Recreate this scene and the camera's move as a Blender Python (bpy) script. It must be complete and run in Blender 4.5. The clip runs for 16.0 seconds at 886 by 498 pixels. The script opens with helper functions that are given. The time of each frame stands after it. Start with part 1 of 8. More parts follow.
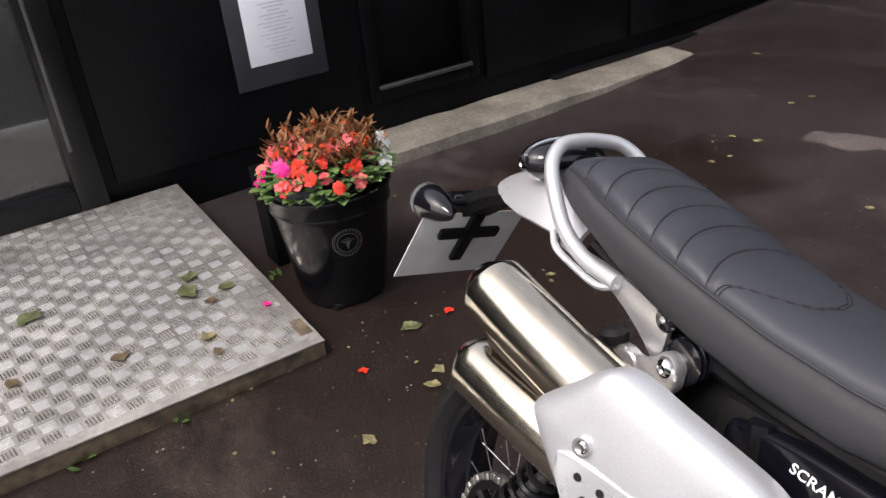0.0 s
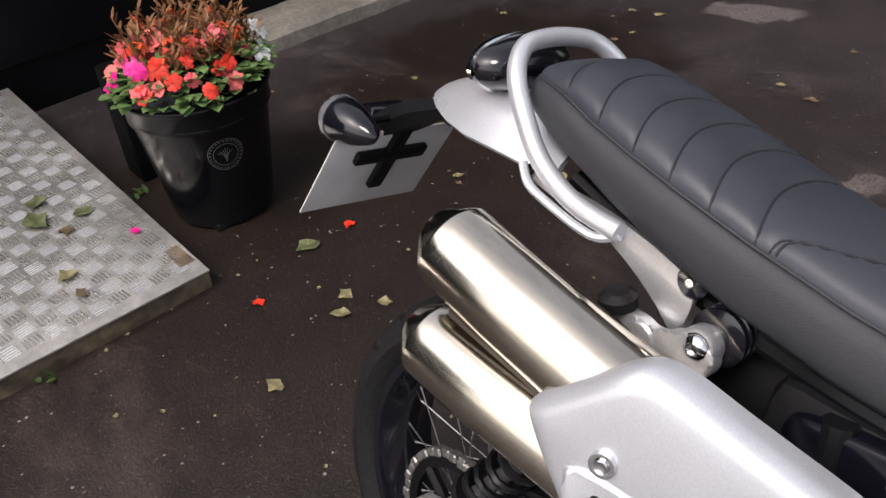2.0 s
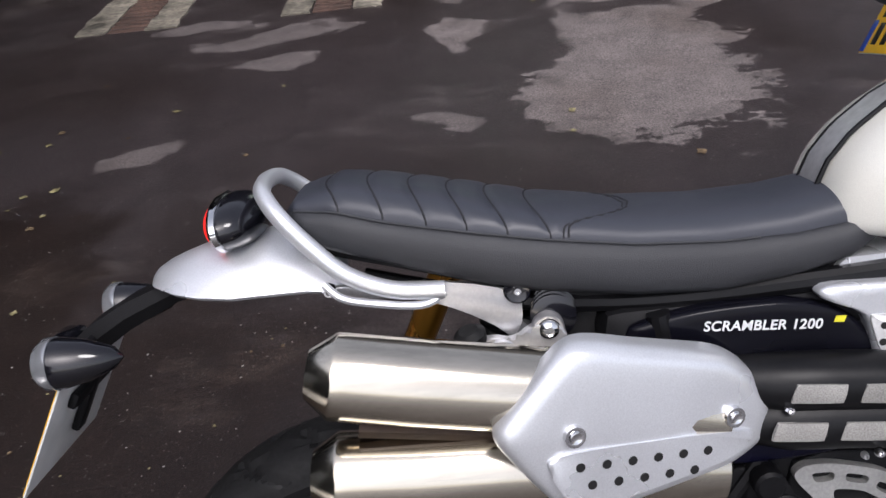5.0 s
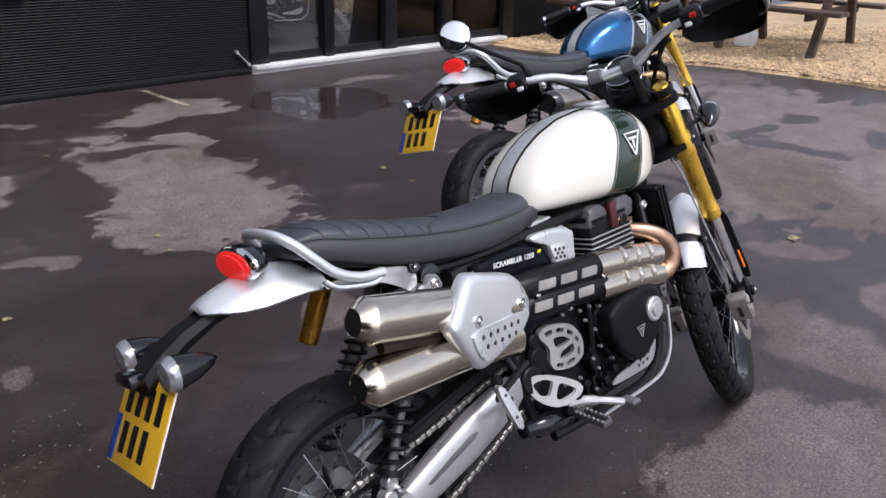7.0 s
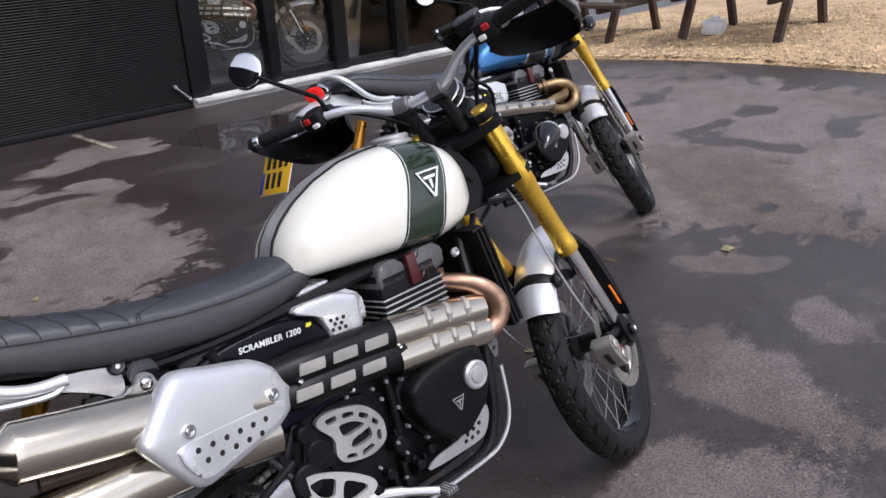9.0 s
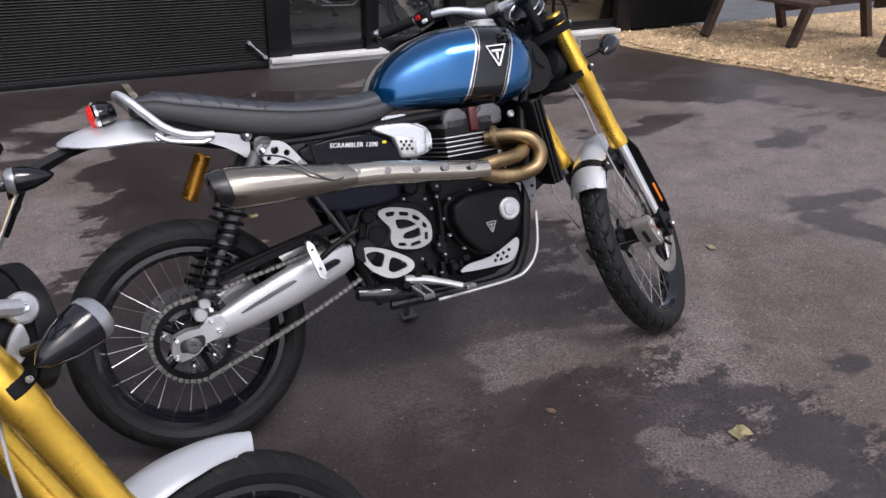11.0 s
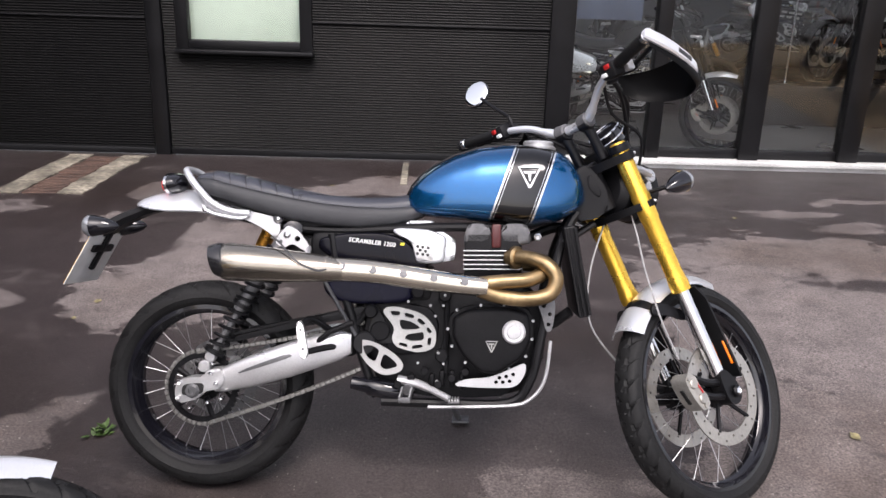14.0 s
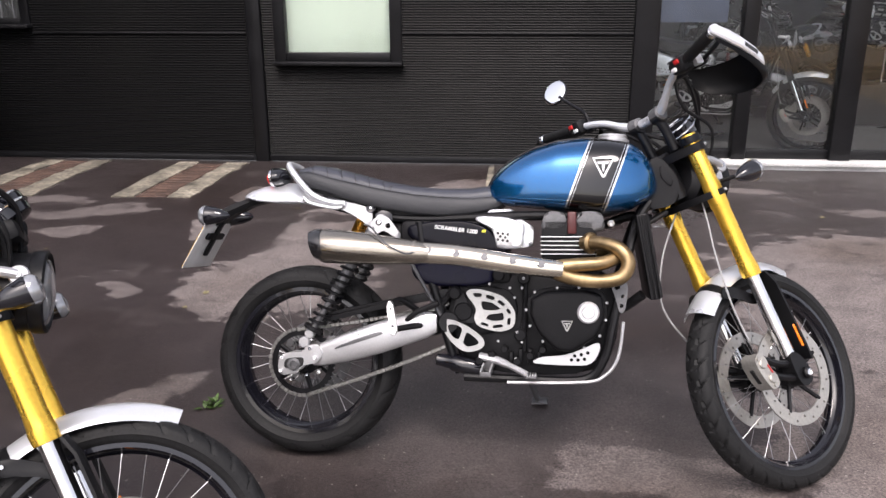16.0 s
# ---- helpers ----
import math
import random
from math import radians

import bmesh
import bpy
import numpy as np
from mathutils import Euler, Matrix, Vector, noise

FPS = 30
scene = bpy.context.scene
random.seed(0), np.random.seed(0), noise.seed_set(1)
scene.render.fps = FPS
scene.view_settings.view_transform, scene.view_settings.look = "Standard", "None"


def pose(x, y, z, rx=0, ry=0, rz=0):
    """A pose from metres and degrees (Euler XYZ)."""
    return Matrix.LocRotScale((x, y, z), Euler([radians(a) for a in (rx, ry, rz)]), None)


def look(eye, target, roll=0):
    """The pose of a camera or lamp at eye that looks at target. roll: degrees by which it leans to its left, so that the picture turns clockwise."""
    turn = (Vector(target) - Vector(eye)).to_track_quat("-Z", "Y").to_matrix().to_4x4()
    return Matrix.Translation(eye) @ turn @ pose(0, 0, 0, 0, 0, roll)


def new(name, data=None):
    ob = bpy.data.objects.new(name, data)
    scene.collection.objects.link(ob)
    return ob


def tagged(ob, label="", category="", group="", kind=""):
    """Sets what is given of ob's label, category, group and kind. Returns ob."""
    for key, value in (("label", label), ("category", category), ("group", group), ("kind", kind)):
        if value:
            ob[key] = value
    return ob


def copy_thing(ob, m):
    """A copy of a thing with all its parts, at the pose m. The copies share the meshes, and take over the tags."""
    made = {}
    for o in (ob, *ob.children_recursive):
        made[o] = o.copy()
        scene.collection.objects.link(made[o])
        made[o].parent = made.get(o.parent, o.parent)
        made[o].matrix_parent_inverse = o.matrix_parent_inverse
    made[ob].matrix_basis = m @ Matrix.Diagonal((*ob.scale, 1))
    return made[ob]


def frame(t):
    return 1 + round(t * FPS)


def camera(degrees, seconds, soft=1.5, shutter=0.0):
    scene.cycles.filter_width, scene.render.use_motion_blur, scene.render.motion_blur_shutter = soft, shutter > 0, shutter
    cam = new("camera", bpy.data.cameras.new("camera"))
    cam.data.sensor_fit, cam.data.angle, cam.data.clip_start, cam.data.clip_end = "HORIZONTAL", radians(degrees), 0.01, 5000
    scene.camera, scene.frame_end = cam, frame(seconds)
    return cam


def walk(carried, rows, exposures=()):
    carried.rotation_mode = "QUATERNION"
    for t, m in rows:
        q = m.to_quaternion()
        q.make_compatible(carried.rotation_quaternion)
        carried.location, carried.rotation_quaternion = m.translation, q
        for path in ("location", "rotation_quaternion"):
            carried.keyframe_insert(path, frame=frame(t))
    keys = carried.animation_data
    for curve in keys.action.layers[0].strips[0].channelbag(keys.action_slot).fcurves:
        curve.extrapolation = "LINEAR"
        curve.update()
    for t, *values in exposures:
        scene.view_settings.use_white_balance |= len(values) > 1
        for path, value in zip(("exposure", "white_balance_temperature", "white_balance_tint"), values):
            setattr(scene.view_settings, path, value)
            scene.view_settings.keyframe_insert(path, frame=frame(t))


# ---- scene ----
cam = camera(56.9, 16.0)
PATH = [
    (0, (-0.921, -1.471, 1.314), (-2.438, -0.589, 0.355), -5.9),
    (0.5, (-1.062, -1.437, 1.274), (-2.444, -0.492, 0.179), -2.8),
    (1, (-1.105, -1.388, 1.264), (-2.453, -0.455, 0.118), -4.9),
    (1.5, (-1.187, -1.373, 1.251), (-2.449, -0.381, 0.059), -3.7),
    (2, (-1.204, -1.375, 1.241), (-2.419, -0.365, 0.015), -4.2),
    (2.5, (-1.207, -1.376, 1.242), (-2.365, -0.339, -0.017), -3.2),
    (3, (-1.204, -1.383, 1.24), (-2.348, -0.335, -0.023), -2.9),
    (3.2, (-1.2, -1.387, 1.24), (-2.35, -0.338, -0.016), -2.9),
    (5.3, (-1.729, -1.73, 1.342), (-1.357, -0.066, 0.296), -2.9),
    (5.5, (-1.828, -1.795, 1.391), (-1.249, -0.196, 0.338), -0.4),
    (6, (-2.185, -1.892, 1.375), (-1.106, -0.477, 0.461), 2.4),
    (6.5, (-2.487, -1.98, 1.413), (-1.202, -0.658, 0.637), 4.5),
    (7, (-2.631, -2.006, 1.454), (-1.293, -0.73, 0.691), 1.9),
    (7.5, (-2.637, -2.038, 1.457), (-1.252, -0.806, 0.705), 0.9),
    (8, (-2.553, -2.005, 1.435), (-1.143, -0.805, 0.68), 1.5),
    (8.5, (-2.325, -2.051, 1.418), (-0.925, -0.842, 0.659), -1.1),
    (9, (-1.975, -2.17, 1.445), (-0.674, -0.846, 0.701), -3.2),
    (9.5, (-1.562, -2.118, 1.412), (-0.338, -0.722, 0.667), -3.6),
    (10, (-1.132, -2.033, 1.431), (0.03, -0.624, 0.615), -2.2),
    (12.3, (0.416, -1.824, 1.456), (0.647, -0.021, 0.623), 3.1),
    (12.5, (0.491, -1.83, 1.479), (0.621, -0.016, 0.645), 2.7),
    (13, (0.574, -1.961, 1.486), (0.62, -0.117, 0.712), 1.4),
    (13.5, (0.617, -2.121, 1.512), (0.661, -0.249, 0.808), 2.6),
    (14, (0.663, -2.162, 1.525), (0.71, -0.269, 0.88), 1.8),
    (14.5, (0.682, -2.161, 1.525), (0.678, -0.264, 0.892), 1.1),
    (15, (0.673, -2.163, 1.517), (0.63, -0.269, 0.875), 0.9),
    (15.5, (0.655, -2.208, 1.513), (0.62, -0.323, 0.846), 0.2),
    (16, (0.69, -2.367, 1.514), (0.522, -0.474, 0.891), -0.2),
]
walk(cam, [(t, look(eye, target, roll)) for t, eye, target, roll in PATH], [(0.0, 0.25, 6800, 15), (0.6, 0.23, 6800, 15), (1.2, 0.16, 6750, 15), (3.2, 0.0, 6550, 15), (5.5, -0.14, 6150, 16), (6.0, -0.34, 6100, 17), (6.5, -0.16, 6120, 17), (7.2, 0.02, 6180, 16), (8.5, 0.0, 6200, 16), (9.5, -0.18, 6150, 16), (10.0, -0.2, 6150, 16), (12.5, 0.12, 6550, 17), (13.2, 0.26, 6550, 17), (14.2, 0.42, 6550, 17), (16.0, 0.5, 6650, 17)])


# ---------------------------------------------------------------- light
world = bpy.data.worlds.new("sky")
scene.world = world
world.use_nodes = True
wn = world.node_tree.nodes
sky = wn.new("ShaderNodeTexSky")
sky.sky_type = "NISHITA"
sky.sun_disc = False
sky.sun_elevation = radians(52)
sky.sun_rotation = radians(200)
sky.air_density, sky.dust_density, sky.ozone_density = 1.0, 3.0, 1.0
soft = wn.new("ShaderNodeHueSaturation")
soft.inputs["Saturation"].default_value = 0.35
world.node_tree.links.new(sky.outputs[0], soft.inputs["Color"])
world.node_tree.links.new(soft.outputs[0], wn["Background"].inputs["Color"])
wn["Background"].inputs["Strength"].default_value = 0.235
sun = new("sun", bpy.data.lights.new("sun", "SUN"))
sun.data.energy, sun.data.angle, sun.data.color = 1.8, radians(20), (1.0, 0.96, 0.9)
sun.matrix_world = look((1.2, -3.0, 5.5), (0, 0, 0))


# ---------------------------------------------------------------- materials
def material(name, color, rough=0.5, metal=0.0, grain=0.0, scale=60.0, bump=0.0, stain=0.0, stain_scale=3.0, coat=0.0, stretch=(1, 1, 1), spec=0.5):
    """A surface with a fine grain and a coarse stain in colour, gloss and relief."""
    m = bpy.data.materials.new(name)
    m.use_nodes = True
    nodes, links = m.node_tree.nodes, m.node_tree.links
    b = nodes["Principled BSDF"]
    b.inputs["Base Color"].default_value = (*color, 1)
    b.inputs["Roughness"].default_value = rough
    b.inputs["Metallic"].default_value = metal
    b.inputs["Specular IOR Level"].default_value = spec
    b.inputs["Coat Weight"].default_value = coat
    b.inputs["Coat Roughness"].default_value = 0.04
    if grain or bump or stain:
        co, mp = nodes.new("ShaderNodeTexCoord"), nodes.new("ShaderNodeMapping")
        mp.inputs["Scale"].default_value = stretch
        links.new(co.outputs["Object"], mp.inputs["Vector"])
        fine, wide = nodes.new("ShaderNodeTexNoise"), nodes.new("ShaderNodeTexNoise")
        for n, s, d in ((fine, scale, 6.0), (wide, stain_scale, 4.0)):
            n.inputs["Scale"].default_value, n.inputs["Detail"].default_value = s, d
            links.new(mp.outputs["Vector"], n.inputs["Vector"])
        last = None
        for n, amount in ((fine, grain), (wide, stain)):
            if not amount:
                continue
            ramp = nodes.new("ShaderNodeMapRange")
            ramp.inputs["From Min"].default_value, ramp.inputs["From Max"].default_value = 0.3, 0.7
            ramp.inputs["To Min"].default_value, ramp.inputs["To Max"].default_value = 1 - amount, 1 + amount
            links.new(n.outputs[0], ramp.inputs["Value"])
            mul = nodes.new("ShaderNodeVectorMath")
            mul.operation = "MULTIPLY"
            if last is None:
                mul.inputs[0].default_value = color
            else:
                links.new(last, mul.inputs[0])
            links.new(ramp.outputs[0], mul.inputs[1])
            last = mul.outputs[0]
        if last is not None:
            links.new(last, b.inputs["Base Color"])
        rr = nodes.new("ShaderNodeMapRange")
        rr.inputs["From Min"].default_value, rr.inputs["From Max"].default_value = 0.3, 0.7
        rr.inputs["To Min"].default_value, rr.inputs["To Max"].default_value = rough * 0.8, min(1, rough * 1.25)
        links.new(wide.outputs[0], rr.inputs["Value"])
        links.new(rr.outputs[0], b.inputs["Roughness"])
        if bump:
            bp = nodes.new("ShaderNodeBump")
            bp.inputs["Strength"].default_value, bp.inputs["Distance"].default_value = bump, 0.002
            links.new(fine.outputs[0], bp.inputs["Height"])
            links.new(bp.outputs[0], b.inputs["Normal"])
    return m


def emissive(name, color, strength):
    m = material(name, color, 0.3)
    b = m.node_tree.nodes["Principled BSDF"]
    b.inputs["Emission Color"].default_value = (*color, 1)
    b.inputs["Emission Strength"].default_value = strength
    return m


def math_node(nt, op, a, b=None, c=None):
    n = nt.nodes.new("ShaderNodeMath")
    n.operation = op
    for i, v in enumerate((a, b, c)):
        if v is None:
            continue
        if isinstance(v, (int, float)):
            n.inputs[i].default_value = v
        else:
            nt.links.new(v, n.inputs[i])
    return n.outputs[0]


def tank_paint(name, body, band, line, metal=0.0):
    """Two-tone tank enamel: a raked band between two pinstripes."""
    m = material(name, body, 0.22, coat=1.0)
    m.node_tree.nodes["Principled BSDF"].inputs["Metallic"].default_value = metal
    nt = m.node_tree
    b = nt.nodes["Principled BSDF"]
    co, sp = nt.nodes.new("ShaderNodeTexCoord"), nt.nodes.new("ShaderNodeSeparateXYZ")
    nt.links.new(co.outputs["Object"], sp.inputs[0])
    f = math_node(nt, "SUBTRACT", sp.outputs["X"], math_node(nt, "MULTIPLY", sp.outputs["Z"], 0.36))
    d = math_node(nt, "ABSOLUTE", math_node(nt, "SUBTRACT", f, 0.632))
    inside = math_node(nt, "LESS_THAN", d, 0.0625)
    pin = math_node(nt, "LESS_THAN", math_node(nt, "ABSOLUTE", math_node(nt, "SUBTRACT", d, 0.062)), 0.0028)
    pin2 = math_node(nt, "LESS_THAN", math_node(nt, "ABSOLUTE", math_node(nt, "SUBTRACT", d, 0.0525)), 0.0007)
    pin = math_node(nt, "MAXIMUM", pin, pin2)
    no = nt.nodes.new("ShaderNodeTexNoise")
    no.inputs["Scale"].default_value = 900
    nt.links.new(co.outputs["Object"], no.inputs["Vector"])
    fleck = nt.nodes.new("ShaderNodeMix")
    fleck.data_type = "RGBA"
    fleck.inputs["A"].default_value = (*[c * 0.8 for c in body], 1)
    fleck.inputs["B"].default_value = (*[min(1, c * 1.1) for c in body], 1)
    nt.links.new(no.outputs[0], fleck.inputs["Factor"])
    last = fleck.outputs["Result"]
    for mask, col in ((inside, band), (pin, line)):
        mx = nt.nodes.new("ShaderNodeMix")
        mx.data_type = "RGBA"
        nt.links.new(mask, mx.inputs["Factor"])
        nt.links.new(last, mx.inputs["A"])
        mx.inputs["B"].default_value = (*col, 1)
        last = mx.outputs["Result"]
    nt.links.new(last, b.inputs["Base Color"])
    return m


WHITE_TANK = tank_paint("white_green_enamel", (0.78, 0.77, 0.70), (0.009, 0.024, 0.012), (0.7, 0.7, 0.66))
BLUE_TANK = tank_paint("blue_black_enamel", (0.0, 0.098, 0.275), (0.003, 0.003, 0.004), (0.75, 0.77, 0.8), 0.8)
GREY_TANK = tank_paint("grey_enamel", (0.05, 0.05, 0.055), (0.1, 0.1, 0.1), (0.3, 0.3, 0.3))
BLACK = material("black_satin_metal", (0.006, 0.006, 0.007), 0.38, 0.0, grain=0.2, scale=200, stain=0.25, stain_scale=12, spec=0.22)
PLASTIC = material("black_plastic", (0.007, 0.007, 0.008), 0.5, grain=0.2, scale=400, bump=0.15, stain=0.2, stain_scale=15, spec=0.2)
GUARD = material("guard_black", (0.003, 0.003, 0.0035), 0.42, grain=0.1, scale=200, stain=0.2, stain_scale=12, spec=0.1)
GLOSS = material("gloss_black", (0.006, 0.006, 0.009), 0.14, coat=0.35, stain=0.2, stain_scale=8)
ENGINE = material("engine_black", (0.006, 0.006, 0.007), 0.45, 0.1, grain=0.3, scale=300, bump=0.3, stain=0.3, stain_scale=14, spec=0.15)
GREYDARK = material("dark_grey_metal", (0.075, 0.075, 0.08), 0.4, 0.4, grain=0.2, scale=250, stain=0.2, stain_scale=12)
GREYCAST = material("grey_cast", (0.12, 0.12, 0.125), 0.45, 0.4, grain=0.2, scale=250, bump=0.2, stain=0.15, stain_scale=12)
ALU = material("brushed_aluminium", (0.50, 0.50, 0.51), 0.33, 0.7, grain=0.08, scale=220, bump=0.12, stain=0.08, stain_scale=9)
CASTSILVER = material("dull_cast_silver", (0.40, 0.40, 0.39), 0.4, 0.6, grain=0.12, scale=220, bump=0.15, stain=0.2, stain_scale=14)
PALECAST = material("pale_cast", (0.50, 0.50, 0.50), 0.42, 0.3, grain=0.08, scale=220, bump=0.1, stain=0.1, stain_scale=9)
SATIN = material("satin_silver_paint", (0.68, 0.695, 0.725), 0.30, 0.6, grain=0.06, scale=500, bump=0.06, stain=0.05, stain_scale=6)
STEEL = material("brushed_steel", (0.62, 0.57, 0.48), 0.15, 1.0, grain=0.08, scale=90, bump=0.03, stain=0.06, stain_scale=5, stretch=(0.08, 1, 1))
CHROME = material("chrome", (0.75, 0.75, 0.76), 0.08, 1.0, stain=0.06, stain_scale=20)
SPOKE = material("spoke_steel", (0.42, 0.42, 0.43), 0.3, 0.9, stain=0.1, stain_scale=20)
GOLD = material("gold_anodised", (0.88, 0.54, 0.075), 0.27, 0.85, grain=0.06, scale=120, stain=0.1, stain_scale=8)
GOLDDARK = material("gold_reservoir", (0.6, 0.28, 0.04), 0.25, 0.8, stain=0.1, stain_scale=10)
COPPER = material("heat_tinted_steel", (0.40, 0.25, 0.18), 0.36, 0.95, grain=0.15, scale=60, stain=0.3, stain_scale=14)
BRONZE = material("heat_bronzed_steel", (0.30, 0.215, 0.115), 0.38, 0.95, grain=0.15, scale=60, stain=0.3, stain_scale=14)
DARKBROWN = material("dark_brown_steel", (0.03, 0.019, 0.012), 0.5, 0.6, grain=0.2, scale=90, stain=0.3, stain_scale=12)
TITAN = material("muffler_titanium", (0.40, 0.365, 0.31), 0.24, 1.0, grain=0.12, scale=80, stain=0.2, stain_scale=7, stretch=(0.1, 1, 1))
CARBON = material("carbon_weave", (0.02, 0.02, 0.022), 0.25, 0.3, grain=0.6, scale=350, coat=0.5)
RUBBER = material("tyre_rubber", (0.011, 0.011, 0.0115), 0.58, grain=0.3, scale=150, bump=0.3, stain=0.3, stain_scale=9, spec=0.2)
LEATHER = material("seat_vinyl", (0.038, 0.041, 0.053), 0.45, grain=0.1, scale=900, bump=0.1, stain=0.05, stain_scale=8)
SEAM = material("seat_seam", (0.012, 0.012, 0.015), 0.7, grain=0.2, scale=900)
SEATSIDE = material("seat_side_vinyl", (0.028, 0.029, 0.033), 0.52, grain=0.15, scale=900, bump=0.4, stain=0.05, stain_scale=8)
REDLENS = emissive("red_lens", (0.75, 0.02, 0.015), 0.5)
CLEAR = material("smoked_lens", (0.35, 0.36, 0.38), 0.08, 0.6, stain=0.2, stain_scale=40)
AMBER = material("amber_reflector", (0.95, 0.22, 0.01), 0.2, coat=0.5)
YELLOW = material("plate_yellow", (0.80, 0.47, 0.025), 0.35, grain=0.04, scale=90, stain=0.08, stain_scale=12)
PLATEBACK = material("plate_back", (0.68, 0.68, 0.67), 0.5, stain=0.12, stain_scale=14)
BLUEBAND = material("plate_blue", (0.02, 0.06, 0.32), 0.4)
PANELBLACK = material("side_panel_black", (0.004, 0.004, 0.007), 0.2, coat=0.05, stain=0.2, stain_scale=9, spec=0.13)
NAVY = material("dark_navy_plastic", (0.004, 0.004, 0.013), 0.26, coat=0.03, stain=0.2, stain_scale=9, spec=0.13)
# Black of plate characters, and of pieces that paint shade in holes and slots.
FLATBLACK = material("flat_black", (0.01, 0.01, 0.01), 0.4)
PALE = material("pale_print", (0.72, 0.73, 0.74), 0.4)
YELPRINT = material("yellow_print", (0.7, 0.65, 0.03), 0.4)
REDPAINT = material("red_print", (0.4, 0.012, 0.012), 0.4)
REDDARK = material("dark_red_plastic", (0.06, 0.006, 0.006), 0.4)
SLOT = material("slot_mesh", (0.36, 0.35, 0.33), 0.5, 0.5, grain=0.3, scale=500, stain=0.15, stain_scale=20)
DISC = material("brake_steel", (0.42, 0.40, 0.37), 0.33, 0.8, grain=0.1, scale=120, stain=0.1, stain_scale=12)
CALIPER = material("caliper_grey", (0.38, 0.365, 0.335), 0.38, 0.6, grain=0.1, scale=150, stain=0.2, stain_scale=25)
CHAIN = material("chain_steel", (0.22, 0.215, 0.205), 0.42, 0.7, grain=0.2, scale=200)
STRAP = material("strap_steel", (0.55, 0.55, 0.56), 0.34, 0.6, grain=0.1, scale=90, stain=0.15, stain_scale=9)
MIRROR = material("mirror_glass", (0.85, 0.86, 0.87), 0.03, 1.0)
CABLE = material("cable_sleeve", (0.3, 0.3, 0.3), 0.5, grain=0.1, scale=300)
POT = material("glazed_pot", (0.004, 0.004, 0.005), 0.18, coat=0.08, stain=0.3, stain_scale=6, spec=0.25)
STONE = material("kerb_concrete", (0.21, 0.19, 0.16), 0.85, grain=0.2, scale=45, bump=0.6, stain=0.35, stain_scale=5)
PALESTRIP = material("pale_stone_strip", (0.19, 0.17, 0.135), 0.8, grain=0.45, scale=30, bump=0.8, stain=0.7, stain_scale=5)
MOSSY = material("mossy_edge", (0.115, 0.085, 0.055), 0.9, grain=0.5, scale=30, bump=0.9, stain=0.5, stain_scale=7)
BRICK = material("worn_brick", (0.085, 0.05, 0.038), 0.85, grain=0.4, scale=40, bump=0.8, stain=0.4, stain_scale=6)
CLAD = material("black_cladding", (0.0045, 0.0045, 0.005), 0.42, 0.0, grain=0.12, scale=40, stain=0.3, stain_scale=0.9, spec=0.19)
# Same cladding west of the post; its weaker reflection is put into the material.
CLADDIM = material("black_cladding_dim", (0.004, 0.004, 0.0045), 0.5, 0.0, grain=0.12, scale=40, stain=0.3, stain_scale=0.9, spec=0.1)
FRAMEBLACK = material("black_window_frame", (0.006, 0.006, 0.007), 0.35, grain=0.15, scale=80, stain=0.25, stain_scale=4, spec=0.3)
TIMBER = material("black_stained_timber", (0.004, 0.004, 0.005), 0.45, grain=0.2, scale=25, bump=0.1, stain=0.3, stain_scale=2, spec=0.13)
NEARBLACK = material("sooty_black", (0.003, 0.003, 0.0035), 0.8, grain=0.2, scale=40, stain=0.3, stain_scale=4, spec=0.1)
# One aluminium plate: darker sheet, paler bars, so ridges seem to catch the light.
TREAD = material("tread_plate", (0.42, 0.40, 0.375), 0.42, 0.4, grain=0.2, scale=50, bump=0.2, stain=0.3, stain_scale=5)
TREADLIT = material("tread_bar_lit", (0.82, 0.80, 0.76), 0.24, 0.85, grain=0.1, scale=80, stain=0.15, stain_scale=6)
PICNIC = material("dark_stained_wood", (0.055, 0.033, 0.024), 0.7, grain=0.4, scale=30, bump=0.5, stain=0.3, stain_scale=3, stretch=(1, 0.12, 1))
BLIND = material("pale_blind", (0.76, 0.86, 0.72), 0.6, grain=0.03, scale=20, stain=0.06, stain_scale=2)
WHITESILL = material("white_threshold", (0.55, 0.55, 0.54), 0.45, grain=0.1, scale=50, stain=0.2, stain_scale=3)
FAINTPRINT = material("faint_print", (0.52, 0.53, 0.58), 0.7)
PAPER = material("paper_sheet", (0.84, 0.86, 0.93), 0.7, stain=0.03, stain_scale=10)
BOARD = material("grey_menu_board", (0.035, 0.036, 0.045), 0.5, grain=0.1, scale=90, stain=0.2, stain_scale=5)
POSTER = material("blue_poster", (0.06, 0.075, 0.12), 0.5, grain=0.1, scale=6, stain=0.3, stain_scale=3)
SHOPFLOOR = material("showroom_floor", (0.10, 0.098, 0.10), 0.3, grain=0.1, scale=20, stain=0.2, stain_scale=2)
SHOPWALL = material("showroom_wall", (0.085, 0.085, 0.09), 0.7, grain=0.1, scale=20, stain=0.25, stain_scale=1.2)
RUG = material("showroom_plinth", (0.035, 0.03, 0.027), 0.6, grain=0.2, scale=60, stain=0.2, stain_scale=4)
WHITEPLASTIC = material("white_plastic", (0.7, 0.71, 0.72), 0.5, stain=0.15, stain_scale=8)
LEAFGREEN = material("leaf_green", (0.13, 0.22, 0.07), 0.5, grain=0.3, scale=60, stain=0.3, stain_scale=12)
LEAFFALLEN = material("leaf_fallen_green", (0.11, 0.125, 0.055), 0.6, grain=0.35, scale=60, stain=0.4, stain_scale=25)
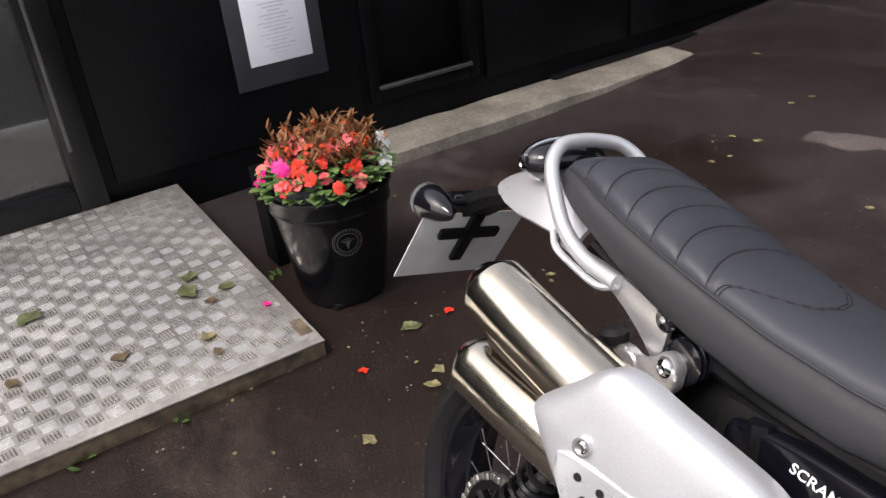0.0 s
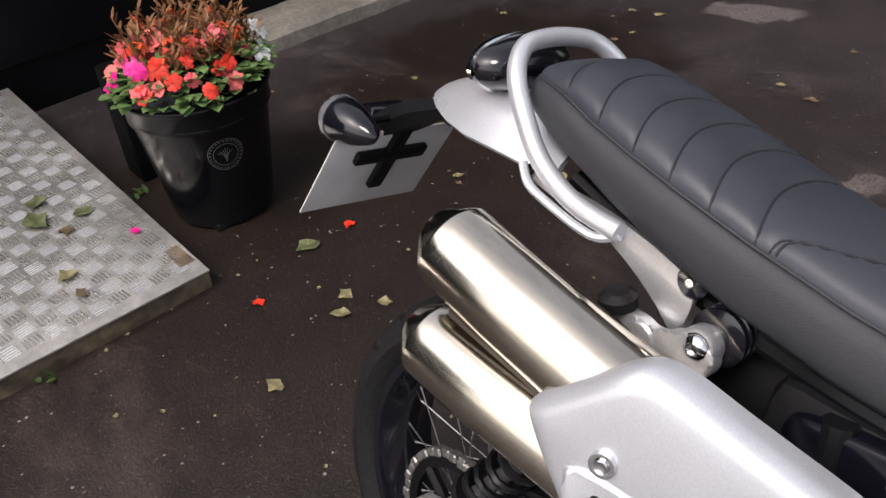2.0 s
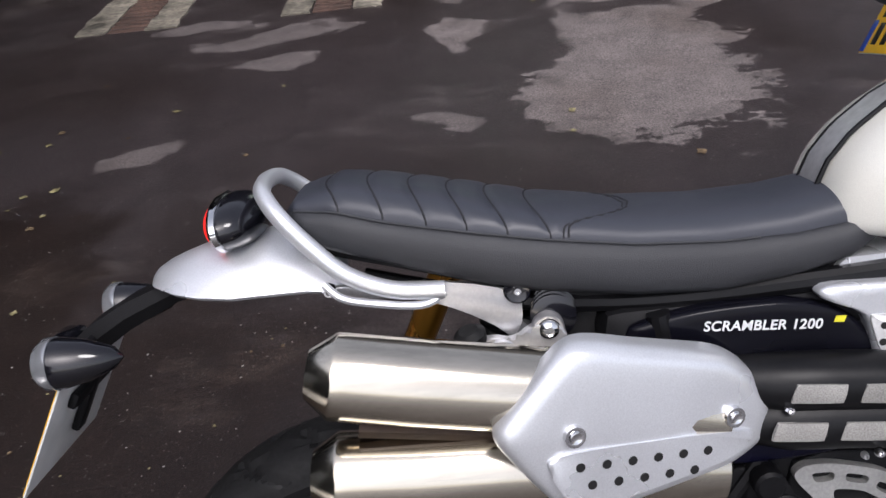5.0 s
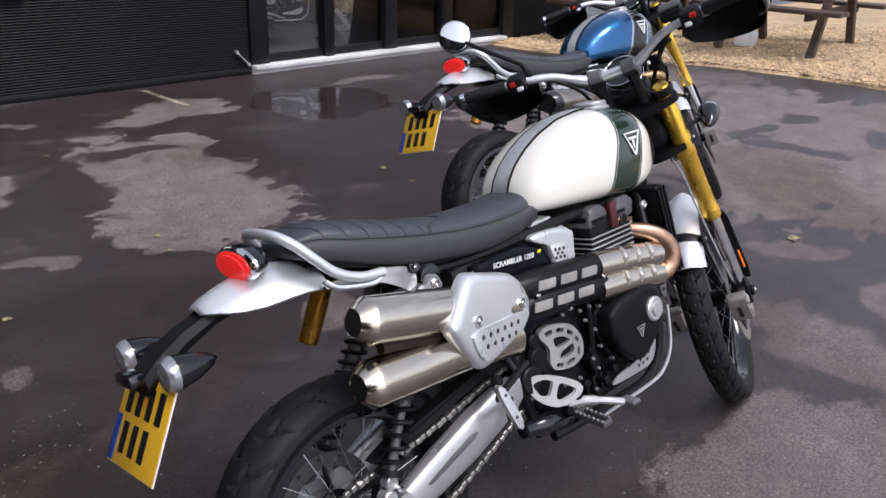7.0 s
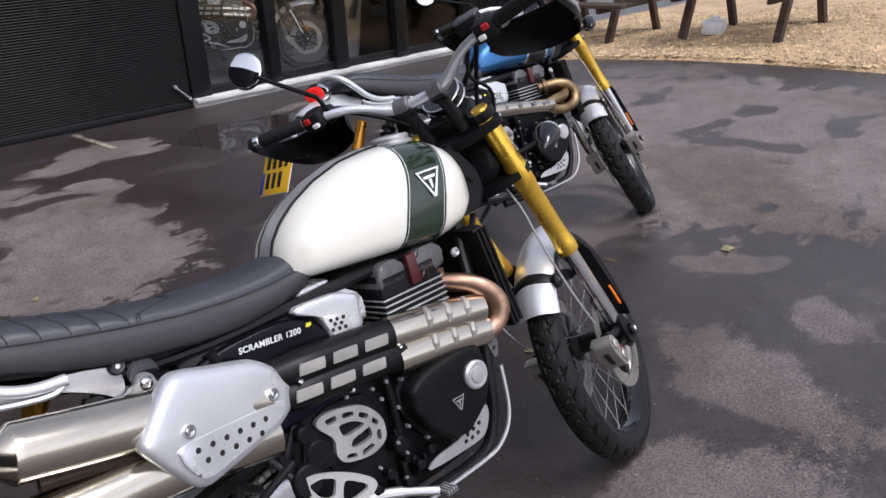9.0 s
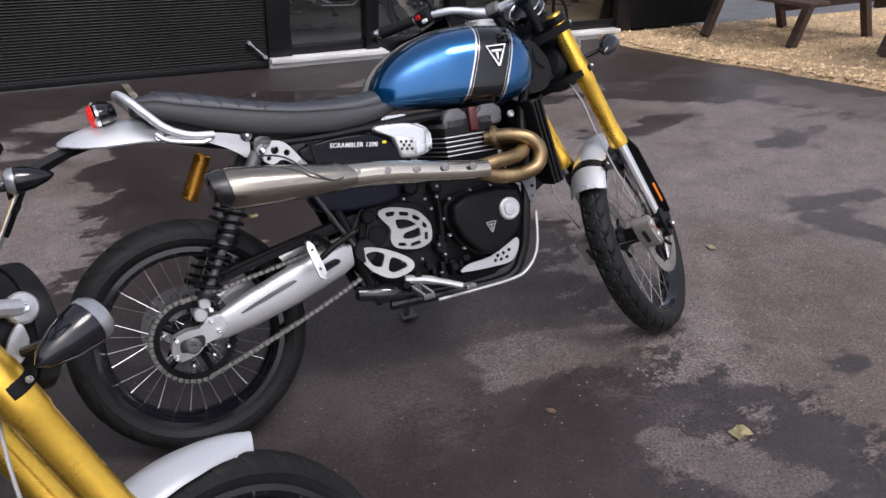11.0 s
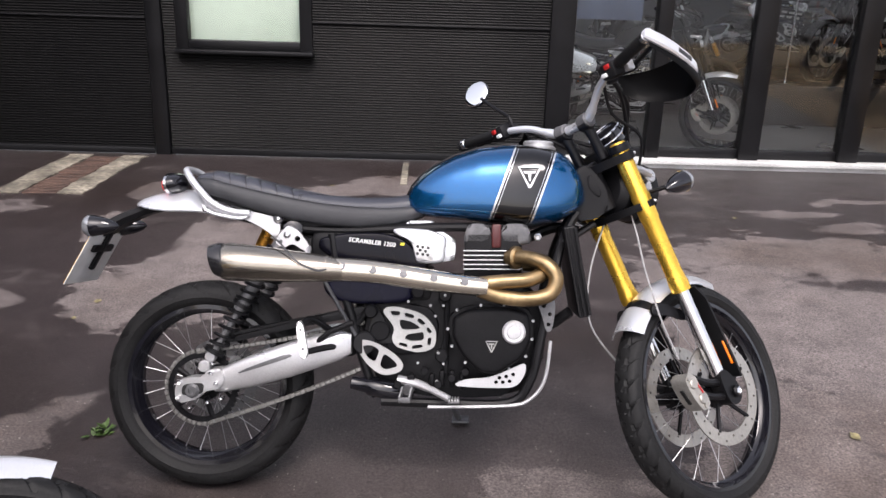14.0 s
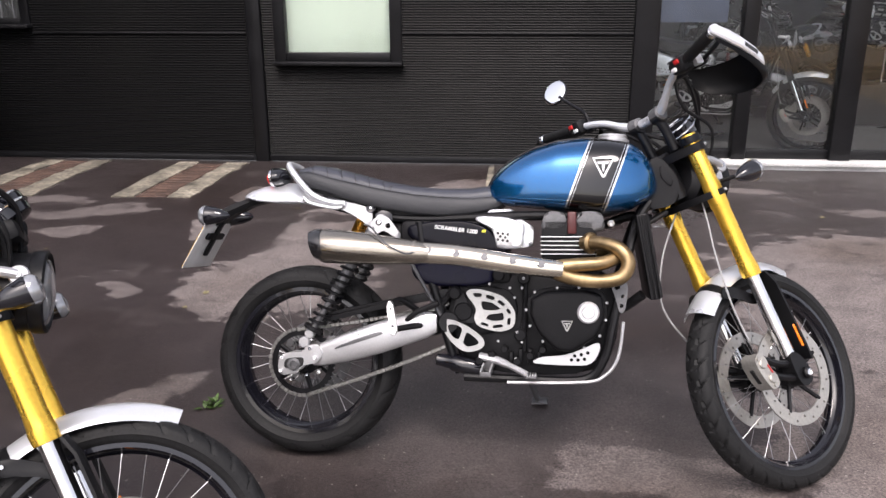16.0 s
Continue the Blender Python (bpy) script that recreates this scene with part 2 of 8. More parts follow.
LEAFDRY = material("leaf_dry", (0.23, 0.20, 0.10), 0.6, grain=0.3, scale=60, stain=0.4, stain_scale=20)
LEAFBROWN = material("leaf_brown", (0.13, 0.09, 0.05), 0.7, grain=0.3, scale=60, stain=0.3, stain_scale=20)
PETAL_RED = material("petal_red", (0.74, 0.038, 0.015), 0.5, stain=0.2, stain_scale=60)
PETAL_CORAL = material("petal_coral", (0.80, 0.10, 0.12), 0.5, stain=0.2, stain_scale=60)
PETAL_SALMON = material("petal_salmon", (0.84, 0.17, 0.15), 0.5, stain=0.2, stain_scale=60)
PETAL_PINK = material("petal_magenta", (0.78, 0.010, 0.26), 0.5, stain=0.2, stain_scale=60)
PETAL_WHITE = material("petal_white", (0.8, 0.8, 0.76), 0.5, stain=0.05, stain_scale=60)
PETAL_ORANGE = material("petal_orange", (0.62, 0.075, 0.018), 0.5, stain=0.2, stain_scale=60)
SPIKE = material("rust_foliage", (0.20, 0.085, 0.03), 0.6, grain=0.3, scale=90, stain=0.4, stain_scale=25)
WEED = material("weed_green", (0.05, 0.095, 0.02), 0.6, stain=0.3, stain_scale=30)

GLASS = bpy.data.materials.new("window_glass")
GLASS.use_nodes = True
g_nt = GLASS.node_tree
g_nt.nodes.remove(g_nt.nodes["Principled BSDF"])
g_mix, g_tr, g_gl, g_fr = (g_nt.nodes.new(n) for n in ("ShaderNodeMixShader", "ShaderNodeBsdfTransparent", "ShaderNodeBsdfGlossy", "ShaderNodeFresnel"))
g_tr.inputs["Color"].default_value = (0.95, 0.97, 0.97, 1)
g_gl.inputs["Roughness"].default_value = 0.01
g_fr.inputs["IOR"].default_value = 1.55
for a_, b_ in ((g_fr.outputs[0], g_mix.inputs[0]), (g_tr.outputs[0], g_mix.inputs[1]), (g_gl.outputs[0], g_mix.inputs[2]), (g_mix.outputs[0], g_nt.nodes["Material Output"].inputs["Surface"])):
    g_nt.links.new(a_, b_)

# Yard: dark damp asphalt with dried patches (x, y, half length, half width, turn) and standing water.
DRY = [(-0.42, 2.25, 0.45, 1.1, 0), (-0.15, 2.9, 0.25, 0.3, 0), (-1.32, 2.75, 0.14, 0.26, 0), (-0.85, 1.65, 0.27, 0.42, 10), (0.45, 3.72, 0.35, 0.3, 20), (0.1, 3.55, 0.3, 0.18, 0),
       (2.95, -0.1, 1.55, 1.2, 0), (2.65, 1.4, 0.95, 1.3, 0), (3.3, 0.7, 1.2, 1.5, 0), (2.9, 2.2, 0.8, 0.45, 0), (2.2, 0.15, 0.7, 0.7, 0), (2.8, -1.2, 1.1, 0.5, 0)]
FAINT = [(3.75, 3.55, 0.35, 0.1, 0), (3.2, 3.2, 0.32, 0.12, 0), (3.4, 2.82, 0.25, 0.1, 0), (4.5, 1.6, 0.3, 0.6, 0), (2.3, 3.75, 0.4, 0.12, 0), (1.25, -0.72, 0.24, 0.11, -20), (0.42, -1.2, 0.24, 0.48, -20), (0.98, -1.2, 0.17, 0.2, 0), (-0.35, -1.36, 0.5, 0.28, -15), (1.17, 0.0, 0.3, 0.17, 10), (-0.72, 0.38, 0.16, 0.2, 0),
       (-1.25, 3.4, 0.1, 0.25, 0), (-0.9, 3.95, 0.25, 0.1, 0), (-2.3, 3.0, 0.42, 0.13, 8), (-2.7, 3.25, 0.3, 0.1, 0), (-2.25, 2.55, 0.2, 0.1, 0), (-1.5, 1.62, 0.16, 0.09, 0), (-1.85, 0.8, 0.1, 0.1, 0), (-2.78, 1.7, 0.2, 0.12, 30)]
SOAKED = [(3.63, 1.15, 0.26, 0.16, 0), (3.1, 0.4, 0.3, 0.11, 0), (3.6, 0.25, 0.16, 0.24, 0), (2.9, 0.0, 0.12, 0.4, 0), (1.9, -0.47, 0.12, 0.07, 0), (3.05, 1.75, 0.45, 0.16, 0), (3.5, -0.4, 0.3, 0.12, 0), (-0.42, 2.9, 0.28, 0.1, 0)]
DAMP = [(0.75, 0.35, 1.1, 0.6, 0)]
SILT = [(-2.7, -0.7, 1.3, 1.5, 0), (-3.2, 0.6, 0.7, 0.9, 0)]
WATER = [(1.42, 3.3, 0.62, 0.62, 0)]


def yard_material():
    m = material("damp_asphalt", (0.03, 0.028, 0.027), 0.4)
    nt = m.node_tree
    b, links = nt.nodes["Principled BSDF"], nt.links
    co, sp = nt.nodes.new("ShaderNodeTexCoord"), nt.nodes.new("ShaderNodeSeparateXYZ")
    warp = nt.nodes.new("ShaderNodeTexNoise")
    warp.inputs["Scale"].default_value, warp.inputs["Detail"].default_value = 1.9, 9
    links.new(co.outputs["Object"], warp.inputs["Vector"])
    wob = nt.nodes.new("ShaderNodeVectorMath")
    wob.operation = "MULTIPLY_ADD"
    links.new(warp.outputs["Color"], wob.inputs[0])
    wob.inputs[1].default_value, wob.inputs[2].default_value = (0.6, 0.6, 0), (-0.3, -0.3, 0)
    add = nt.nodes.new("ShaderNodeVectorMath")
    links.new(co.outputs["Object"], add.inputs[0])
    links.new(wob.outputs[0], add.inputs[1])
    links.new(add.outputs[0], sp.inputs[0])

    def blobs(rows):
        top = None
        for x, y, a, c, turn in rows:
            cs, sn = math.cos(radians(turn)), math.sin(radians(turn))
            dx, dy = math_node(nt, "SUBTRACT", sp.outputs["X"], x), math_node(nt, "SUBTRACT", sp.outputs["Y"], y)
            u = math_node(nt, "MULTIPLY_ADD", dx, cs / a, math_node(nt, "MULTIPLY", dy, sn / a))
            v = math_node(nt, "MULTIPLY_ADD", dx, -sn / c, math_node(nt, "MULTIPLY", dy, cs / c))
            d = math_node(nt, "SUBTRACT", 1.0, math_node(nt, "MULTIPLY_ADD", u, u, math_node(nt, "MULTIPLY", v, v)))
            top = d if top is None else math_node(nt, "MAXIMUM", top, d)
        return top

    def step(v, lo, hi, to=1.0):
        r = nt.nodes.new("ShaderNodeMapRange")
        r.interpolation_type = "SMOOTHSTEP"
        r.inputs["From Min"].default_value, r.inputs["From Max"].default_value, r.inputs["To Max"].default_value = lo, hi, to
        links.new(v, r.inputs["Value"])
        return r.outputs[0]

    long = nt.nodes.new("ShaderNodeMapping")
    long.inputs["Scale"].default_value = (0.66, 1.25, 1)
    links.new(co.outputs["Object"], long.inputs["Vector"])

    def noise_at(scale, detail, rough=0.55, streaked=False):
        n = nt.nodes.new("ShaderNodeTexNoise")
        n.inputs["Scale"].default_value, n.inputs["Detail"].default_value, n.inputs["Roughness"].default_value = scale, detail, rough
        links.new(long.outputs["Vector"] if streaked else co.outputs["Object"], n.inputs["Vector"])
        return n.outputs[0]

    fray = noise_at(4.5, 14, 0.75, True)
    rag = math_node(nt, "MULTIPLY_ADD", noise_at(30, 9, 0.78), 1.3, math_node(nt, "MULTIPLY_ADD", fray, 3.4, -2.35))
    dry = step(math_node(nt, "ADD", blobs(DRY), rag), 0.03, 0.22)
    dry = math_node(nt, "MAXIMUM", dry, step(math_node(nt, "ADD", blobs(FAINT), math_node(nt, "MULTIPLY", rag, 1.1)), -0.1, 0.4, 0.68))
    dry = math_node(nt, "MULTIPLY", dry, math_node(nt, "MULTIPLY", step(noise_at(7, 12, 0.7), 0.2, 0.5), math_node(nt, "SUBTRACT", 1.0, step(math_node(nt, "ADD", blobs(SOAKED), math_node(nt, "MULTIPLY", rag, 1.3)), -0.1, 0.5, 0.9))))
    loose = step(noise_at(1.6, 14, 0.76, True), 0.52, 0.72, 0.5)
    dry = math_node(nt, "MAXIMUM", dry, loose)
    half = step(math_node(nt, "ADD", blobs(DAMP), math_node(nt, "MULTIPLY_ADD", fray, 2.4, -1.2)), -0.2, 0.7, 0.24)
    dry = math_node(nt, "MAXIMUM", dry, half)
    wet = step(math_node(nt, "ADD", blobs(WATER), math_node(nt, "MULTIPLY_ADD", fray, 0.8, -0.4)), 0.0, 0.25)
    grit, speck = noise_at(120, 5, 0.7), noise_at(260, 2)
    base = nt.nodes.new("ShaderNodeMix")
    base.data_type = "RGBA"
    base.inputs["A"].default_value, base.inputs["B"].default_value = (0.0375, 0.0300, 0.0294, 1), (0.152, 0.131, 0.122, 1)
    links.new(dry, base.inputs["Factor"])
    shade = nt.nodes.new("ShaderNodeVectorMath")
    shade.operation = "MULTIPLY"
    links.new(base.outputs["Result"], shade.inputs[0])
    vary = math_node(nt, "MULTIPLY", math_node(nt, "MULTIPLY_ADD", grit, 3.8, -0.9), math_node(nt, "MULTIPLY_ADD", noise_at(6, 10, 0.7), 1.3, 0.35))
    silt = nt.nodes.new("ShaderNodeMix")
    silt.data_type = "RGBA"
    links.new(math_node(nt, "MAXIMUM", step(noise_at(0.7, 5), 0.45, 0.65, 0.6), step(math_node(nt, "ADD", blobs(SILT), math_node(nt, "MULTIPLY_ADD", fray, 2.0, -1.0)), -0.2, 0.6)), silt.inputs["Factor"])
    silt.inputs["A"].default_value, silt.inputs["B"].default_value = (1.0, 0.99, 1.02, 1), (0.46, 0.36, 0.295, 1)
    toned = nt.nodes.new("ShaderNodeVectorMath")
    toned.operation = "SCALE"
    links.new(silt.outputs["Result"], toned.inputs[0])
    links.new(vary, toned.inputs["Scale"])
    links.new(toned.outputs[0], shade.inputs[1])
    cell = nt.nodes.new("ShaderNodeTexVoronoi")
    cell.inputs["Scale"].default_value = 62
    links.new(co.outputs["Object"], cell.inputs["Vector"])
    tone = nt.nodes.new("ShaderNodeSeparateColor")
    links.new(cell.outputs["Color"], tone.inputs[0])
    chips = math_node(nt, "MULTIPLY", math_node(nt, "LESS_THAN", cell.outputs["Distance"], math_node(nt, "MULTIPLY", tone.outputs[1], 0.24)), math_node(nt, "GREATER_THAN", tone.outputs[0], 0.87))
    fine = nt.nodes.new("ShaderNodeTexVoronoi")
    fine.inputs["Scale"].default_value = 150
    links.new(co.outputs["Object"], fine.inputs["Vector"])
    ftone = nt.nodes.new("ShaderNodeSeparateColor")
    links.new(fine.outputs["Color"], ftone.inputs[0])
    dots = math_node(nt, "MULTIPLY", math_node(nt, "LESS_THAN", fine.outputs["Distance"], math_node(nt, "MULTIPLY", ftone.outputs[1], 0.42)), math_node(nt, "GREATER_THAN", ftone.outputs[0], 0.90))
    chips = math_node(nt, "MAXIMUM", chips, math_node(nt, "MULTIPLY", dots, 0.3))
    pale = nt.nodes.new("ShaderNodeMix")
    pale.data_type = "RGBA"
    links.new(math_node(nt, "MULTIPLY", chips, 0.75), pale.inputs["Factor"])
    links.new(shade.outputs[0], pale.inputs["A"])
    pale.inputs["B"].default_value = (0.33, 0.31, 0.28, 1)
    links.new(pale.outputs["Result"], b.inputs["Base Color"])
    rough = math_node(nt, "MULTIPLY_ADD", dry, 0.42, 0.36)
    rough = math_node(nt, "MULTIPLY_ADD", noise_at(4, 5), 0.2, math_node(nt, "SUBTRACT", rough, 0.1))
    rough = math_node(nt, "MULTIPLY", rough, math_node(nt, "MULTIPLY_ADD", wet, -0.96, 1.0))
    links.new(rough, b.inputs["Roughness"])
    bp = nt.nodes.new("ShaderNodeBump")
    bp.inputs["Distance"].default_value = 0.004
    links.new(math_node(nt, "MULTIPLY_ADD", wet, -0.6, 0.6), bp.inputs["Strength"])
    links.new(math_node(nt, "ADD", grit, math_node(nt, "MULTIPLY_ADD", speck, 0.5, math_node(nt, "MULTIPLY", chips, 0.5))), bp.inputs["Height"])
    links.new(bp.outputs[0], b.inputs["Normal"])
    return m


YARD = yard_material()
GRAVEL = material("golden_gravel", (0.42, 0.30, 0.17), 0.9, grain=0.55, scale=55, bump=1.0, stain=0.25, stain_scale=2)
STONECHIP = material("gravel_stone", (0.50, 0.37, 0.22), 0.85, grain=0.5, scale=8, stain=0.5, stain_scale=18)


# ---------------------------------------------------------------- mesh helpers
def part(name, bm, mat, parent=None, label="", m=None, sharp=35):
    """Links a bmesh as one mesh object under a thing or a part."""
    bmesh.ops.recalc_face_normals(bm, faces=bm.faces)
    if m is not None:
        bm.transform(m)
    me = bpy.data.meshes.new(name)
    bm.to_mesh(me)
    bm.free()
    me.materials.append(mat)
    me.polygons.foreach_set("use_smooth", [True] * len(me.polygons))
    me.set_sharp_from_angle(angle=radians(sharp))
    ob = new(name, me)
    ob.parent = parent
    if label:
        tagged(ob, label)
    return ob


def part_each(name, bm, mat, parent=None, label="", m=None, sharp=35):
    """Links every loose piece of a bmesh as a part of its own."""
    left = set(bm.verts)
    while left:
        heap, seen = [next(iter(left))], set()
        while heap:
            v = heap.pop()
            if v in seen:
                continue
            seen.add(v)
            heap += [e.other_vert(v) for e in v.link_edges]
        left -= seen
        b2 = bmesh.new()
        at = {v: b2.verts.new(v.co) for v in bm.verts if v in seen}
        for f in {f for v in seen for f in v.link_faces}:
            b2.faces.new([at[v] for v in f.verts])
        part(name, b2, mat, parent, label, m, sharp)
    bm.free()


def shared(name, mesh, parent, m):
    ob = new(name, mesh)
    ob.parent = parent
    ob.matrix_basis = m
    return ob


def rounded(points, count=8, closed=False):
    """A smooth path through the points."""
    p = [Vector(q) for q in points]
    n, out = len(p), []
    for i in range(n if closed else n - 1):
        a, b, c, d = (p[(i + k) % n] if closed else p[max(0, min(n - 1, i + k))] for k in (-1, 0, 1, 2))
        for s in range(count):
            t = s / count
            out.append(0.5 * (2 * b + (c - a) * t + (2 * a - 5 * b + 4 * c - d) * t * t + (3 * b - a - 3 * c + d) * t ** 3))
    if not closed:
        out.append(p[-1])
    return out


def loft(bm, rings, caps=True, closed=False):
    vs = [[bm.verts.new(p) for p in ring] for ring in rings]
    n = len(vs[0])
    for a, b in zip(vs, vs[1:] + (vs[:1] if closed else [])):
        for i in range(n):
            bm.faces.new((a[i], a[(i + 1) % n], b[(i + 1) % n], b[i]))
    if caps and not closed:
        bm.faces.new(vs[0][::-1])
        bm.faces.new(vs[-1])
    return bm


def tube(bm, pts, r, seg=10, closed=False, caps=True):
    """A round bar along a path; r is a radius or one for each point."""
    pts = [Vector(p) for p in pts]
    rs = r if isinstance(r, (list, tuple)) else [r] * len(pts)
    n = len(pts)
    side, rings = None, []
    for i, p in enumerate(pts):
        t = pts[(i + 1) % n] - pts[i - 1] if closed else pts[min(n - 1, i + 1)] - pts[max(0, i - 1)]
        t.normalize()
        if side is None:
            side = t.orthogonal()
        side = (side - t * side.dot(t)).normalized()
        up = t.cross(side)
        rings.append([p + rs[i] * (math.cos(a) * side + math.sin(a) * up) for a in (2 * math.pi * k / seg for k in range(seg))])
    return loft(bm, rings, caps, closed)


def lathe(bm, prof, seg=24, m=None, close=False):
    """Turns a profile of (radius, height) round z, then moves it by m."""
    rings = []
    for r, h in prof:
        rings.append([Vector((max(r, 1e-5) * math.cos(a), max(r, 1e-5) * math.sin(a), h)) for a in (2 * math.pi * k / seg for k in range(seg))])
    if m is not None:
        rings = [[m @ p for p in ring] for ring in rings]
    return loft(bm, rings, not close, close)


def box(bm, size, at=(0, 0, 0), bevel=0.0, m=None, segments=2):
    b2 = bmesh.new()
    bmesh.ops.create_cube(b2, size=1)
    b2.transform(Matrix.Translation(at) @ Matrix.Diagonal((*size, 1)))
    if bevel:
        bmesh.ops.bevel(b2, geom=list(b2.edges), offset=min(bevel, min(size) * 0.45), segments=segments, affect="EDGES", profile=0.5)
    return join(bm, b2, m)


def join(bm, other, m=None):
    if m is not None:
        other.transform(m)
    vs = {v: bm.verts.new(v.co) for v in other.verts}
    for f in other.faces:
        bm.faces.new([vs[v] for v in f.verts])
    other.free()
    return bm


def prism(bm, outline, y0, y1, bevel=0.0, m=None, crown=0.0):
    """A plate with an outline in x and z, from y0 to y1; y1 is the side whose edge is rounded."""
    b2 = bmesh.new()
    a = [b2.verts.new((x, y0, z)) for x, z in outline]
    c = [b2.verts.new((x, y1, z)) for x, z in outline]
    n = len(a)
    for i in range(n):
        b2.faces.new((a[i], a[(i + 1) % n], c[(i + 1) % n], c[i]))
    b2.faces.new(a[::-1])
    front = b2.faces.new(c)
    if bevel:
        bmesh.ops.bevel(b2, geom=list(front.edges), offset=bevel, segments=3, affect="EDGES", profile=0.5)
    return join(bm, b2, m)


def domed(bm, outline, y0, y1, round_off, m=None, crown=0.0):
    """A cover with an outline in x and z, standing from y0 to y1, with a rounded rim and a slight crown."""
    cx, cz = sum(x for x, _ in outline) / len(outline), sum(z for _, z in outline) / len(outline)
    way = 1 if y1 > y0 else -1
    size = sum(math.hypot(x - cx, z - cz) for x, z in outline) / len(outline)
    rings = []
    rows = [(0, y0)] + [(round_off * (1 - math.cos(t)), y1 - way * round_off * (1 - math.sin(t))) for t in (0, 0.3, 0.6, 0.9, 1.2, 1.5708)] + [(size * k, y1 + way * crown * k) for k in (0.35, 0.65, 0.9)]
    for inset, y in rows:
        k = max(0.02, 1 - inset / size)
        rings.append([Vector((cx + (x - cx) * k, y, cz + (z - cz) * k)) for x, z in outline])
    b2 = bmesh.new()
    loft(b2, rings)
    return join(bm, b2, m)


def pierced(bm, outline, holes, y0, y1, m=None):
    """A plate with holes right through."""
    b2 = bmesh.new()
    loops = [outline] + holes
    for y in (y0, y1):
        edges = []
        for lp in loops:
            vs = [b2.verts.new((x, y, z)) for x, z in lp]
            edges += [b2.edges.new((vs[i], vs[(i + 1) % len(vs)])) for i in range(len(vs))]
        bmesh.ops.triangle_fill(b2, use_beauty=True, use_dissolve=False, edges=edges)
    for lp in loops:
        a, c = ([b2.verts.new((x, y, z)) for x, z in lp] for y in (y0, y1))
        for i in range(len(lp)):
            b2.faces.new((a[i], a[(i + 1) % len(lp)], c[(i + 1) % len(lp)], c[i]))
    bmesh.ops.remove_doubles(b2, verts=b2.verts, dist=1e-5)
    return join(bm, b2, m)


def soft_outline(points, count=4):
    """A closed outline in the plane with rounded corners."""
    return [(p.x, p.y) for p in rounded([(x, z, 0) for x, z in points], count, True)]


def hole(cx, cz, r, n=10):
    return [(cx + r * math.cos(2 * math.pi * i / n), cz + r * math.sin(2 * math.pi * i / n)) for i in range(n)]


def along(a, b):
    """The pose whose z runs from a towards b, standing at a."""
    a, b = Vector(a), Vector(b)
    return Matrix.Translation(a) @ (b - a).to_track_quat("Z", "Y").to_matrix().to_4x4()


SIDE = Matrix.Rotation(radians(90), 4, "X")  # z of a turned piece becomes -y


def cyl(bm, a, b, r, seg=16, bevel=0.0):
    n = (Vector(b) - Vector(a)).length
    e = min(bevel, r * 0.5, n * 0.4)
    prof = [(r - e, 0), (r, e), (r, n - e), (r - e, n)] if e else [(r, 0), (r, n)]
    return lathe(bm, prof, seg, along(a, b))


def bolt(bm, at, r=0.006, h=0.006, way=(0, -1, 0)):
    a = Vector(at)
    return lathe(bm, [(r, 0), (r, h * 0.6), (r * 0.75, h), (r * 0.45, h), (r * 0.4, h * 0.55)], 8, along(a, a + Vector(way)))


FALL = [(-6.0, -0.272), (-1.704, -0.1), (0.0, -0.047), (1.63, -0.012), (3.0, 0.045), (5.0, 0.156), (7.0, 0.236)]


def ground_z(x, y):
    """Height of the yard: it falls to the west and levels out along the facade."""
    s = max(0.0, min(1.0, (y - 0.8) / 3.4))
    u = max(0.0, min(1.0, y + 1.0))
    z = 0.012 * u * u * (3 - 2 * u)
    for (a, p), (b, q) in zip(FALL, FALL[1:]):
        if x <= b or b == FALL[-1][0]:
            z += p + (q - p) * max(0.0, min(1.0, (x - a) / (b - a)))
            break
    return z * (1 - s * s * (3 - 2 * s))


# ---------------------------------------------------------------- yard and buildings
def structure(name, bm, mat, label, category, m=None, sharp=35):
    return tagged(part(name, bm, mat, None, label, m, sharp), label, category, "", "structure")


def steps(lo, hi, fine_lo, fine_hi, fine, coarse):
    out, v = [], lo
    while v < hi:
        out.append(v)
        v += fine if fine_lo <= v < fine_hi else coarse
    return out + [hi]


def make_ground():
    xs = [-400, -150, -60, -25] + steps(-12, 12, -6.5, 7.0, 0.25, 1.0) + [25, 60, 150, 400]
    ys = [-400, -150, -60, -25] + steps(-12, 12, -3.0, 5.0, 0.25, 1.0) + [25, 60, 150, 400]
    bm = bmesh.new()
    vs = [[bm.verts.new((x, y, ground_z(x, y) + 0.004 * noise.noise((x * 0.9, y * 0.9, 0)))) for y in ys] for x in xs]
    for i in range(len(xs) - 1):
        for j in range(len(ys) - 1):
            bm.faces.new((vs[i][j], vs[i + 1][j], vs[i + 1][j + 1], vs[i][j + 1]))
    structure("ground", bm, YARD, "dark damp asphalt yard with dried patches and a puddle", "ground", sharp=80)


make_ground()
WALL_Y = 4.62


def ribbed(name, x0, x1, z0, z1, label, mat=None):
    """Horizontally ribbed sheet cladding facing -y, with a flat back."""
    bm, pitch = bmesh.new(), 0.021
    prof, z = [], z0
    while z < z1 - 1e-6:
        for dz, dy in ((0.001, 0.009), (0.0035, 0.0025), (0.0075, 0.0), (0.0115, 0.0025), (0.014, 0.009), (0.0175, 0.0105)):
            if z + dz < z1:
                prof.append((WALL_Y + dy, z + dz))
        z += pitch
    prof += [(WALL_Y, z1), (WALL_Y + 0.15, z1), (WALL_Y + 0.15, z0)]
    loft(bm, [[Vector((x, y, z)) for y, z in prof] for x in (x0, x1)])
    return structure(name, bm, mat or CLAD, label, "wall", sharp=20)


